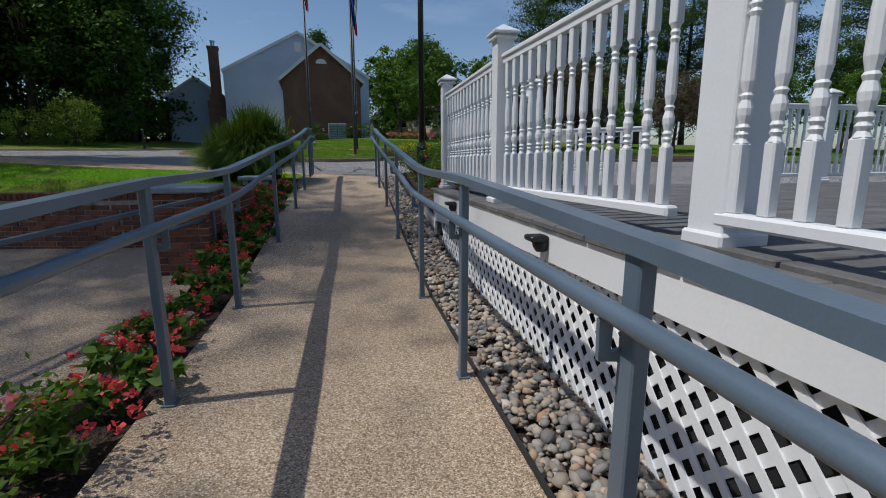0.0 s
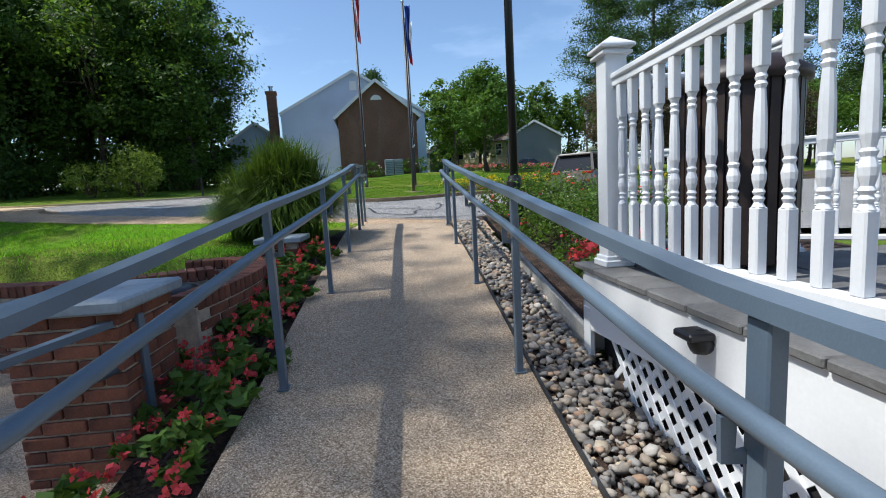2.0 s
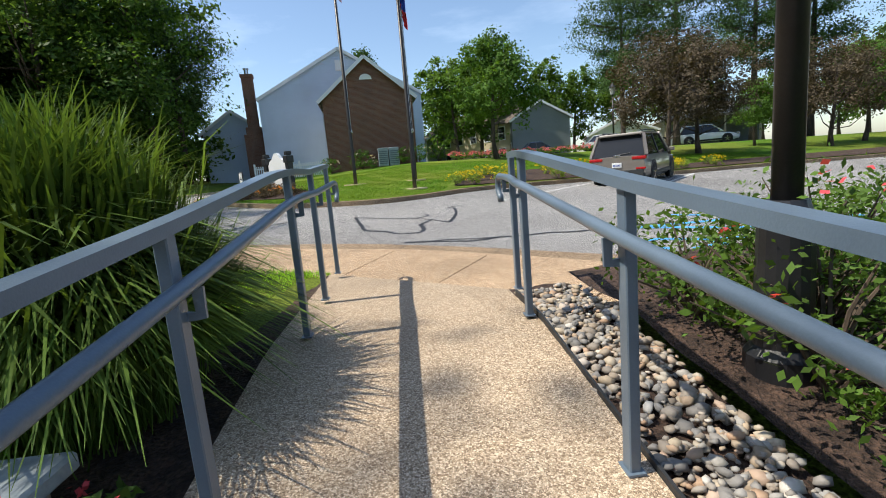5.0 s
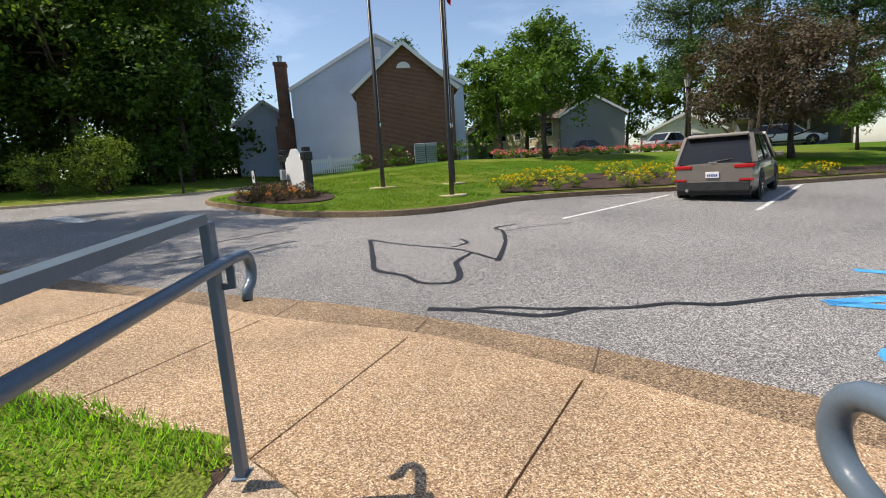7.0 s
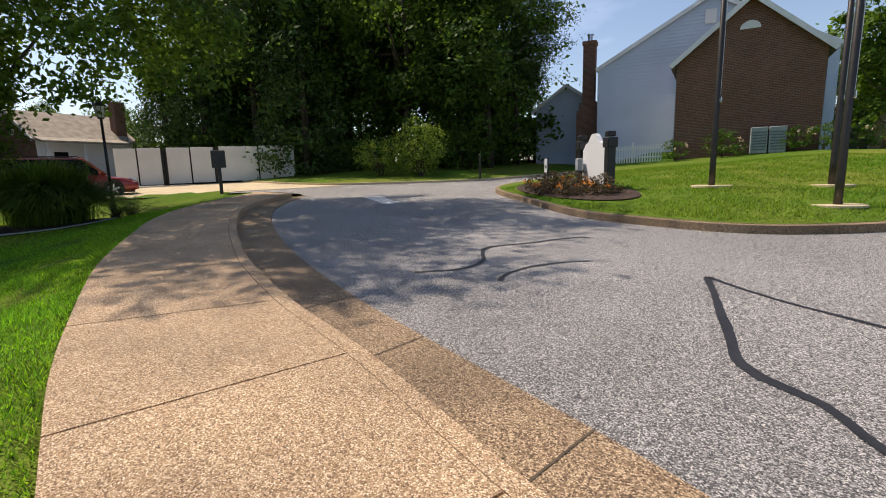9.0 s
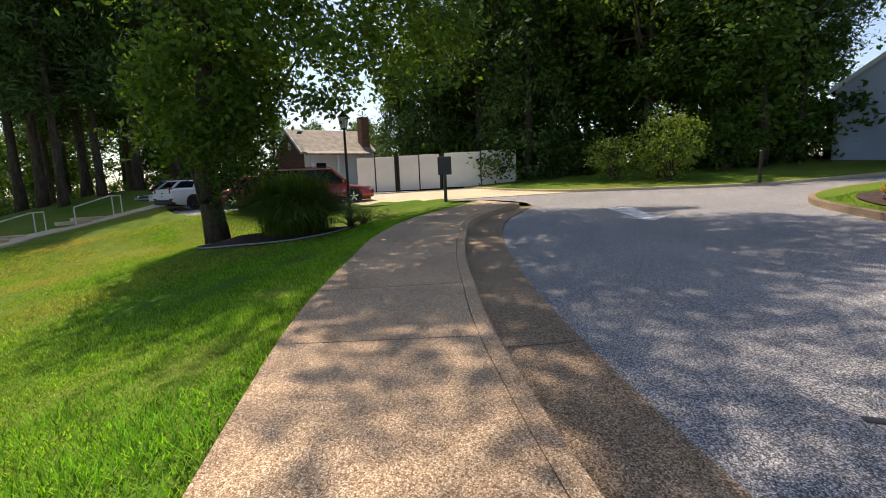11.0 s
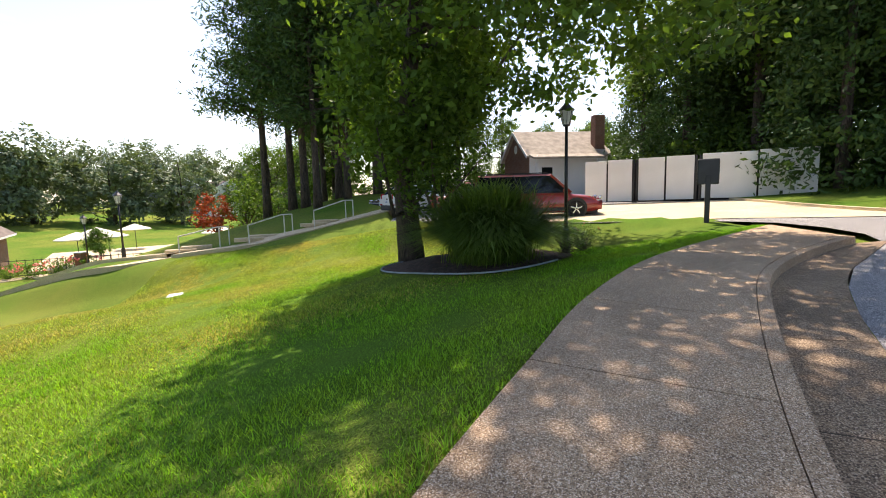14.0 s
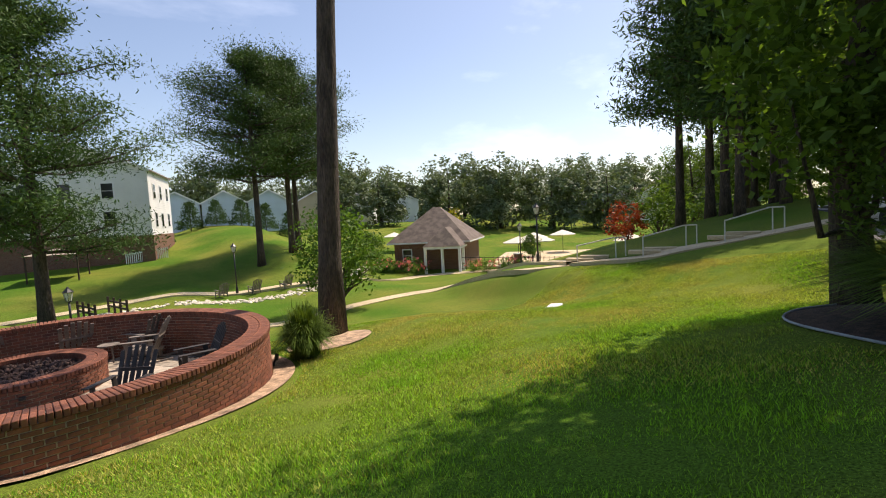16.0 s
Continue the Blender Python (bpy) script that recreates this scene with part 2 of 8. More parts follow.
# each stone takes a tone of its own: grey, tan, rust or near white
_st = M["stone"].node_tree
_info, _geo, _sum, _ramp, _mix = (_st.nodes.new(k) for k in ("ShaderNodeObjectInfo", "ShaderNodeNewGeometry", "ShaderNodeMath", "ShaderNodeValToRGB", "ShaderNodeMix"))
_sum.operation = "FRACT"
_add = _st.nodes.new("ShaderNodeMath")
_st.links.new(_info.outputs["Random"], _add.inputs[0]), _st.links.new(_geo.outputs["Random Per Island"], _add.inputs[1])
_st.links.new(_add.outputs[0], _sum.inputs[0]), _st.links.new(_sum.outputs[0], _ramp.inputs[0])
for _p, _c in ((0.2, (0.2, 0.19, 0.18)), (0.4, (0.36, 0.27, 0.18)), (0.6, (0.34, 0.33, 0.31)), (0.75, (0.5, 0.4, 0.27)), (0.88, (0.42, 0.24, 0.13))):
    _ramp.color_ramp.elements.new(_p).color = (*_c, 1)
_ramp.color_ramp.elements[0].color, _ramp.color_ramp.elements[-1].color = (0.12, 0.115, 0.11, 1), (0.66, 0.62, 0.55, 1)
_mix.data_type, _mix.inputs[0].default_value = "RGBA", 0.75
_hsv = [n for n in _st.nodes if n.bl_idname == "ShaderNodeHueSaturation"][0]
_st.links.new(_hsv.outputs[0], _mix.inputs[6]), _st.links.new(_ramp.outputs[0], _mix.inputs[7])
_st.links.new(_mix.outputs[2], _st.nodes["Principled BSDF"].inputs["Base Color"])
M["siding_blue"] = material("blue-white lap siding", (0.52, 0.6, 0.72), 0.6, 0.05, 0.5, 20, 0.08)
M["siding_white"] = material("white lap siding", (0.78, 0.78, 0.77), 0.6, 0.05, 0.5, 20, 0.08)
M["siding_grey"] = material("grey lap siding", (0.2, 0.22, 0.23), 0.7, 0.06, 0.5, 20, 0.08)
M["siding_tan"] = material("tan lap siding", (0.5, 0.42, 0.28), 0.7, 0.06, 0.5, 20, 0.08)
M["shingle"] = material("brown-grey shingle", (0.15, 0.12, 0.1), 0.95, 0.25, 2, 30, 0.5)
M["shingle_tan"] = material("tan shingle", (0.34, 0.29, 0.23), 0.95, 0.2, 2, 30, 0.5)
M["glass"] = glassy("dark window glass")
M["tyre"] = material("tyre rubber", (0.015, 0.015, 0.015), 0.85)
M["chrome"] = material("bright metal", (0.6, 0.6, 0.62), 0.2, 0.05, metal=1.0, bump=0.0)
M["rubber"] = material("dark plastic trim", (0.02, 0.021, 0.022), 0.6)
M["lamp_red"] = material("red tail light", (0.35, 0.01, 0.012), 0.15, 0.1, bump=0.0)
M["adirondack"] = material("weathered grey-brown slats", (0.2, 0.17, 0.145), 0.8, 0.25, 6, 50, 0.3, per_object=0.15)
M["adirondack_dark"] = material("dark slats", (0.035, 0.03, 0.028), 0.7, 0.25, 6, 50, 0.3, per_object=0.15)
M["lava"] = material("lava rock", (0.06, 0.035, 0.03), 0.95, 0.4, 20, 60, 0.8, per_island=0.4)
M["water"] = material("pool water", (0.05, 0.35, 0.5), 0.08, 0.1, 3, 10, 0.2)
M["canvas"] = material("cream umbrella canvas", (0.72, 0.68, 0.58), 0.85, 0.06)


def paint(name, colour):
    m = material(name, colour, 0.3, 0.05, 2, 200, 0.0)
    m.node_tree.nodes["Principled BSDF"].inputs["Coat Weight"].default_value = 0.7
    return m


M["car_bronze"], M["car_red"], M["car_white"], M["car_navy"], M["car_silver"] = (paint(n, c) for n, c in (
    ("bronze-grey car paint", (0.17, 0.15, 0.13)), ("red car paint", (0.28, 0.022, 0.014)), ("white car paint", (0.75, 0.75, 0.75)),
    ("navy car paint", (0.02, 0.035, 0.07)), ("silver car paint", (0.45, 0.46, 0.48))))


# ---- mesh helpers ----
class Shape:
    """Collects vertices and faces; everything in it becomes one mesh."""

    def __init__(self):
        self.v, self.f, self.n = [], [], 0

    def add(self, verts, faces, m=None):
        verts = np.asarray(verts, float).reshape(-1, 3)
        if m is not None:
            m = np.array(m)
            verts = verts @ m[:3, :3].T + m[:3, 3]
        self.v.append(verts)
        self.f += [tuple(i + self.n for i in f) for f in faces]
        self.n += len(verts)
        return self

    def box(self, c, s, m=None, bevel=0.0):
        h = [x / 2 for x in s]
        b = min(bevel, *(x * 0.49 for x in h))
        if b <= 0:
            v = [(c[0] + x * h[0], c[1] + y * h[1], c[2] + z * h[2]) for x in (-1, 1) for y in (-1, 1) for z in (-1, 1)]
            return self.add(v, [(0, 1, 3, 2), (4, 6, 7, 5), (0, 4, 5, 1), (2, 3, 7, 6), (0, 2, 6, 4), (1, 5, 7, 3)], m)
        v, at_ = [], {}
        for x in (-1, 1):
            for y in (-1, 1):
                for z in (-1, 1):
                    for a in range(3):
                        p = [(h[i] - (0 if i == a else b)) * q for i, q in enumerate((x, y, z))]
                        at_[x, y, z, a] = len(v)
                        v.append(p)
        faces = []
        for a in range(3):
            i, j = [k for k in range(3) if k != a]
            for q in (-1, 1):
                loop = []
                for u, w in ((-1, -1), (1, -1), (1, 1), (-1, 1)):
                    key = [0, 0, 0]
                    key[a], key[i], key[j] = q, u, w
                    loop.append(at_[(*key, a)])
                faces.append(loop)
            for u in (-1, 1):
                for w in (-1, 1):
                    k0, k1 = [0, 0, 0], [0, 0, 0]
                    k0[a], k1[a] = -1, 1
                    k0[i] = k1[i] = u
                    k0[j] = k1[j] = w
                    faces.append([at_[(*k0, i)], at_[(*k1, i)], at_[(*k1, j)], at_[(*k0, j)]])
        for x in (-1, 1):
            for y in (-1, 1):
                for z in (-1, 1):
                    faces.append([at_[x, y, z, a] for a in range(3)])
        P = np.array(v)
        out = []
        for f in faces:
            nrm = np.cross(P[f[1]] - P[f[0]], P[f[2]] - P[f[0]])
            out.append(tuple(f) if nrm @ P[f].mean(0) > 0 else tuple(f[::-1]))
        return self.add(P + np.array(c), out, m)

    def lathe(self, profile, n=16, m=None, c=(0, 0, 0), caps=True):
        """profile: (radius, z) from bottom to top."""
        v = [(c[0] + r * math.cos(k * 2 * math.pi / n), c[1] + r * math.sin(k * 2 * math.pi / n), c[2] + z) for r, z in profile for k in range(n)]
        f = [(i * n + k, i * n + (k + 1) % n, (i + 1) * n + (k + 1) % n, (i + 1) * n + k) for i in range(len(profile) - 1) for k in range(n)]
        if caps:
            f += [tuple(range(n))[::-1], tuple(range((len(profile) - 1) * n, len(profile) * n))]
        return self.add(v, f, m)

    def tube(self, points, radius, n=8, caps=True, square=False):
        """A pipe along points; radius may be one number, one each, or (half width, half height) for a square bar."""
        P = np.array(points, float)
        t = np.gradient(P, axis=0)
        t /= np.linalg.norm(t, axis=1)[:, None] + 1e-9
        up = np.array([0, 0, 1.0]) if abs(t[0][2]) < 0.9 else np.array([1.0, 0, 0])
        rings, side = [], None
        for i in range(len(P)):
            if side is None:
                side = np.cross(t[i], up)
            else:
                side = side - t[i] * (side @ t[i])
            side /= np.linalg.norm(side) + 1e-9
            top = np.cross(side, t[i])
            if square:
                w, h = radius
                rings += [P[i] + side * a * w + top * b * h for a, b in ((1, 1), (-1, 1), (-1, -1), (1, -1))]
            else:
                r = radius[i] if np.ndim(radius) else radius
                rings += [P[i] + r * (side * math.cos(k * 2 * math.pi / n) + top * math.sin(k * 2 * math.pi / n)) for k in range(n)]
        k_ = 4 if square else n
        f = [(i * k_ + k, i * k_ + (k + 1) % k_, (i + 1) * k_ + (k + 1) % k_, (i + 1) * k_ + k) for i in range(len(P) - 1) for k in range(k_)]
        if caps:
            f += [tuple(range(k_))[::-1], tuple(range((len(P) - 1) * k_, len(P) * k_))]
        return self.add(rings, f)

    def prism(self, outline, z0, z1, m=None):
        """An outline in x, y raised from z0 to z1."""
        n = len(outline)
        v = [(x, y, z0) for x, y in outline] + [(x, y, z1) for x, y in outline]
        f = [(i, (i + 1) % n, n + (i + 1) % n, n + i) for i in range(n)] + [tuple(range(n))[::-1], tuple(range(n, 2 * n))]
        return self.add(v, f, m)

    def mesh(self, name, smooth=False):
        me = bpy.data.meshes.new(name)
        v = np.concatenate(self.v) if self.v else np.zeros((0, 3))
        me.from_pydata(v.tolist(), [], self.f)
        if smooth:
            me.polygons.foreach_set("use_smooth", [True] * len(me.polygons))
        me.update()
        return me


def part(name, shape, mat_, parent=None, label="", smooth=False, at=None):
    """Links a shape as one mesh object, under a thing or a part where one is given."""
    me = shape if isinstance(shape, bpy.types.Mesh) else shape.mesh(name, smooth)
    if not me.materials:
        me.materials.append(M[mat_])
    ob = new(name, me)
    if parent is not None:
        ob.parent = parent
    if at is not None:
        ob.matrix_basis = at
    if label:
        tagged(ob, label)
    return ob


def thing(name, label, category, group="", at=None, kind=""):
    ob = new(name)
    ob.empty_display_size = 0.1
    if at is not None:
        ob.matrix_basis = at
    return tagged(ob, label, category, group, kind)


def setting(name, shape, mat_, label="", category="", smooth=False):
    return tagged(part(name, shape, mat_, None, "", smooth), label, category, "", "structure")


def quick_mesh(name, V, F, mat_):
    """A mesh from arrays, for many small alike faces."""
    me = bpy.data.meshes.new(name)
    V, F = np.asarray(V, np.float32), np.asarray(F, np.int32)
    me.vertices.add(len(V))
    me.vertices.foreach_set("co", V.ravel())
    k = F.shape[1]
    me.loops.add(F.size)
    me.loops.foreach_set("vertex_index", F.ravel())
    me.polygons.add(len(F))
    me.polygons.foreach_set("loop_start", np.arange(0, F.size, k, dtype=np.int32))
    me.polygons.foreach_set("loop_total", np.full(len(F), k, np.int32))
    me.update(calc_edges=True)
    me.materials.append(M[mat_])
    return me


def curve(points, step=0.25):
    """A smooth line through the points, at even steps."""
    P = np.array(points, float)
    Q = np.vstack([2 * P[0] - P[1], P, 2 * P[-1] - P[-2]])
    out = []
    for i in range(1, len(Q) - 2):
        a, b, c, d = Q[i - 1], Q[i], Q[i + 1], Q[i + 2]
        for t in np.linspace(0, 1, max(2, int(np.linalg.norm(c - b) / step) + 1))[:-1]:
            out.append(0.5 * (2 * b + (c - a) * t + (2 * a - 5 * b + 4 * c - d) * t * t + (3 * b - a - 3 * c + d) * t ** 3))
    out.append(P[-1])
    return np.array(out)


def resample(P, n):
    s = np.concatenate([[0], np.cumsum(np.linalg.norm(np.diff(P, axis=0), axis=1))])
    t = np.linspace(0, s[-1], n)
    return np.stack([np.interp(t, s, P[:, k]) for k in range(P.shape[1])], 1)


def loft(shape, A, B, rows, zf, lift=0.0):
    """A sheet between two lines in plan, its height from zf."""
    n = len(A)
    V = []
    for r in range(rows + 1):
        k = r / rows
        Q = A * (1 - k) + B * k
        V += [(x, y, zf(x, y) + lift) for x, y in Q]
    F = [(r * n + i, r * n + i + 1, (r + 1) * n + i + 1, (r + 1) * n + i) for r in range(rows) for i in range(n - 1)]
    P = np.array(V)
    nz = np.cross(P[F[0][1]] - P[F[0][0]], P[F[0][2]] - P[F[0][0]])[2]
    return shape.add(V, F if nz > 0 else [f[::-1] for f in F])


# ---- plan ----
RAMP_D = np.array([-0.195, 0.981]) / math.hypot(0.195, 0.981)
RAMP_N = np.array([RAMP_D[1], -RAMP_D[0]])
RAMP_O = np.array([-0.19, 3.40])


def RP(s, o, z=None):
    """A point s metres up the ramp and o metres to the right of its right-hand posts."""
    p = RAMP_O + s * RAMP_D + o * RAMP_N
    return (p[0], p[1]) if z is None else (p[0], p[1], z)


RAMP_M = Matrix(((RAMP_N[0], RAMP_D[0], 0, RAMP_O[0]), (RAMP_N[1], RAMP_D[1], 0, RAMP_O[1]), (0, 0, 1, 0), (0, 0, 0, 1)))


RAMP_S, RAMP_H = (-20, 0, 1.0, 1.9, 3.46, 5.06, 6.3, 9.0), (0.065, 0.065, 0.135, 0.232, 0.447, 0.617, 0.755, 0.74)


def ramp_z(s):
    """The ramp: a level landing, a slope, and a short level top."""
    return float(np.interp(s, RAMP_S, RAMP_H))


def street_z(x, y):
    return 0.62 - 0.0235 * (x + 3) + 0.03 * (y - 14)


def step01(a, b, x):
    t = np.clip((x - a) / (b - a), 0, 1)
    return t * t * (3 - 2 * t)


def kerb_h(x):
    return 0.04 + 0.11 * float(step01(-3.6, -6.6, x))


EDGE_IN = curve([(-3.25, 11.62), (-4.5, 11.9), (-5.8, 12.07), (-7.0, 12.22), (-8.2, 12.45), (-10.2, 12.9), (-11.6, 13.32), (-13.5, 14.0), (-15.5, 14.78), (-17.9, 16.15), (-20.0, 18.05), (-21.9, 20.0)])
KERB_REAR = curve([(2.75, 10.3), (0.9, 11.22), (-0.57, 12.05), (-1.66, 12.64), (-2.98, 13.22), (-4.4, 13.45), (-5.73, 13.67), (-7.4, 13.9), (-9.4, 14.36), (-10.95, 14.85), (-12.7, 15.46), (-15.04, 16.45), (-16.7, 17.32), (-18.2, 18.6), (-19.6, 20.2)])
_kt = np.gradient(KERB_REAR, axis=0)
KERB = KERB_REAR + 0.13 * np.stack([_kt[:, 1], -_kt[:, 0]], 1) / np.linalg.norm(_kt, axis=1)[:, None]
GUTTER = curve([(3.05, 10.95), (1.2, 11.85), (-0.5, 12.68), (-1.74, 13.3), (-2.9, 13.76), (-3.9, 14.08), (-5.66, 14.39), (-7.06, 14.65), (-8.67, 15.04), (-10.5, 15.58), (-12.42, 16.28), (-14.6, 17.2), (-16.8, 18.45), (-18.3, 19.75), (-19.7, 21.0)])
ISLAND = curve([(-15.6, 32), (-15.2, 28), (-13.9, 25.2), (-10.7, 22.75), (-8.6, 21.3), (-7.4, 20.92), (-5.43, 20.82), (-4.03, 21.7), (-2.02, 24.1), (0.73, 25.2), (5.3, 26.65), (9.9, 28.6), (20, 32), (38, 37)], 0.4)
BANK = curve([(-75, 19), (-48, 23.3), (-34, 24.2), (-27, 24.3), (-23.9, 25.0), (-21.6, 27.0), (-19.3, 29.6), (-18.4, 33), (-18.2, 40), (-18.5, 52)], 0.6)
LIMIT_X = np.array([-90, -60, -40, -30, -27.5, -25.8, -24.6, -22.6])
LIMIT_Y = np.array([4.0, 5.0, 6.5, 8.5, 12.5, 18.3, 20.2, 20.4])
_ex = np.concatenate([LIMIT_X, EDGE_IN[::-1][:, 0], [-1.3, 1.5, 4, 60]])
_ey = np.concatenate([LIMIT_Y, EDGE_IN[::-1][:, 1], [10.45, 9.7, 9.0, 6.0]])
PIT = (-9.9, 3.0, 4.0, 3.62)


def lawn_z(x, y):
    """The natural ground; under paved ground it stays a little below."""
    x, y = np.asarray(x, float), np.asarray(y, float)
    ye = np.interp(x, _ex, _ey)
    d = np.maximum(0, ye - y)
    xs = x - 14 * step01(-3, -14, y)
    edge = 0.62 - 0.0235 * (np.maximum(x, -45) + 3) + 0.03 * (np.minimum(ye, 21) - 14) + 0.13
    west = step01(-13, -20, x)
    L = 9 + 7 * west
    k = (0.27 - 0.105 * west + 0.04 * step01(-26, -32, x)) * step01(-6.4, -10.5, xs)
    valley = (0.9 + 0.6 * west) * step01(13, 26, d) * (1 - 3.0 * step01(30, 85, d)) * step01(-2, -9, xs)
    drop = k * L * (1 - np.exp(-d / L)) + valley
    z = edge - drop
    z = z + 1.6 * np.exp(-((x + 45) ** 2 / 90 + (y - 1) ** 2 / 60)) + 0.36 * np.exp(-((x + 21) ** 2 / 7 + (y - 12) ** 2 / 5))
    z = z + 1.2 * step01(-19, -58, y) * step01(-36, -18, x)
    near = step01(-9.5, -7.5, x) * step01(7.6, 7.2, y) * step01(-13, -5, y)
    z = z * (1 - near) + near * -0.14
    bed = (x > -3.4) & (y < 12) & (y > 7)
    z = np.where(bed, np.minimum(z, 0.07 + 0.1083 * np.clip((y - 3.4 + 0.2 * (x + 0.19)) * 1.02, 0, 6.3) - 0.05), z)
    east = x > -3.0
    z = np.where(east, np.minimum(z, np.where(y < 9.6, 0.05 + 0.09 * np.clip(y - 3.4, 0, 6), 0.55)), z)
    r = np.hypot(x - PIT[0], y - PIT[1])
    z = np.where(r < PIT[2] - 0.1, -0.8, z)
    north = y > ye
    z = np.where(north, 0.62 - 0.0235 * (np.clip(x, -60, 40) + 3) + 0.03 * (np.minimum(y, 60) - 14) - 0.15, z)
    far = np.maximum(0, np.hypot(x + 12, y - 10) - 60)
    return z + np.where(north, 0.0, 0.004 * np.minimum(far, 150))


def gz(x, y):
    return float(lawn_z(x, y))


def graded(lo, hi, mid0, mid1, step, grow=1.18):
    a = list(np.arange(mid0, mid1 + step, step))
    d = step
    while a[-1] < hi:
        d *= grow
        a.append(a[-1] + d)
    d = step
    while a[0] > lo:
        d *= grow
        a.insert(0, a[0] - d)
    return np.array(a)


gx, gy = graded(-900, 700, -27, 1, 0.3), graded(-900, 900, -3, 15, 0.3)
GX, GY = np.meshgrid(gx, gy)
GZ = lawn_z(GX, GY)
for i in range(0, GZ.shape[0]):
    for j in range(0, GZ.shape[1]):
        GZ[i, j] += 0.03 * noise.noise((GX[i, j] * 0.5, GY[i, j] * 0.5, 0.0)) if GY[i, j] < np.interp(GX[i, j], _ex, _ey) - 0.6 else 0
idx = np.arange(GZ.size).reshape(GZ.shape)
F_ = np.stack([idx[:-1, :-1], idx[:-1, 1:], idx[1:, 1:], idx[1:, :-1]], -1).reshape(-1, 4)
ground_mesh = quick_mesh("ground", np.stack([GX, GY, GZ], -1).reshape(-1, 3), F_, "grass")
ground_mesh.polygons.foreach_set("use_smooth", np.ones(len(F_), bool))
ground = tagged(new("ground", ground_mesh), "green lawn sloping down from the pavement", "lawn", "", "structure")

# asphalt drive and car park
road = Shape()
north_line = np.array([(x, 75.0) for x in np.linspace(40, -75, 90)])
south_line = resample(np.vstack([[(40, 4)], GUTTER, [(-21.5, 21.5), (-24.0, 20.9), (-25.3, 18.6), (-27.2, 12.7), (-29.8, 8.6), (-40, 6.6), (-75, 4.6)]]), 90)
loft(road, south_line, north_line, 24, street_z)
setting("road", road, "asphalt", "worn grey asphalt drive and car park with sealed cracks", "road")


def band(shape, A, B, za, zb, n=140):
    """A slab strip between two lines, with a visible face along line A and B."""
    A, B = resample(A, n), resample(B, n)
    V, F = [], []
    for i in range(n):
        a, b = A[i], B[i]
        V += [(a[0], a[1], za(*a) - 0.3), (a[0], a[1], za(*a)), (b[0], b[1], zb(*b)), (b[0], b[1], zb(*b) - 0.3)]
    for i in range(n - 1):
        for k in range(3):
            F.append((4 * i + k, 4 * i + 4 + k, 4 * i + 5 + k, 4 * i + 1 + k))
    return shape.add(V, F)


def walk_top(x, y):
    return street_z(x, y) + kerb_h(x)


def inset(P, d):
    t = np.gradient(P, axis=0)
    t /= np.linalg.norm(t, axis=1)[:, None]
    return P + d * np.stack([-t[:, 1], t[:, 0]], 1)


def nearest_on(P, q):
    return P[np.argmin(np.linalg.norm(P - np.array(q), axis=1))]


kerb_back = resample(KERB_REAR, 500)
WALK_IN = resample(np.vstack([[(2.2, 8.4), (0.4, 9.3), (-1.1, 10.25)], EDGE_IN]), 500)
setting("gutter", band(Shape(), KERB, GUTTER, lambda x, y: street_z(x, y) + 0.012, lambda x, y: street_z(x, y) + 0.012), "gutter", "brown exposed aggregate gutter beside the kerb", "gutter")
kerb = Shape()
band(kerb, KERB, kerb_back, lambda x, y: walk_top(x, y) - 0.006, walk_top)
band(kerb, inset(KERB, -0.012), KERB, lambda x, y: street_z(x, y) + 0.015, lambda x, y: walk_top(x, y) - 0.006)
setting("kerb", kerb, "walk", "tan exposed aggregate kerb along the pavement", "kerb")

# the pavement's slabs, each cut off from the next by a narrow groove
joint_pairs = [((-1.1, 10.25), (-0.15, 11.82)), ((-2.3, 11.0), (-1.66, 12.64)), ((-3.3, 11.66), (-2.98, 13.13)), ((-4.7, 11.93), (-4.4, 13.4)), ((-6.18, 12.12), (-5.9, 13.66)), ((-8.06, 12.43), (-7.4, 13.9)), ((-9.95, 12.86), (-9.35, 14.32)),
               ((-11.55, 13.3), (-10.95, 14.85)), ((-13.45, 13.98), (-12.7, 15.46)), ((-15.4, 14.75), (-14.4, 16.15)), ((-17.2, 15.7), (-16.0, 16.95)), ((-18.9, 16.95), (-17.5, 18.0)), ((-20.4, 18.45), (-18.7, 19.1)), ((-21.9, 20.0), (-19.6, 20.2))]
pavement = tagged(new("pavement"), "tan exposed aggregate pavement in grooved slabs", "pavement", "", "structure")
backing = Shape()
band(backing, kerb_back, WALK_IN, lambda x, y: walk_top(x, y) - 0.02, lambda x, y: walk_top(x, y) - 0.02)
part("groove", backing, "joint", pavement)
SLABS = []


def along(P, a, b):
    """The stretch of line P from the point nearest a to the point nearest b."""
    i, j = (int(np.argmin(np.linalg.norm(P - np.array(q), axis=1))) for q in (a, b))
    return P[min(i, j):max(i, j) + 1] if i != j else P[i:i + 2]


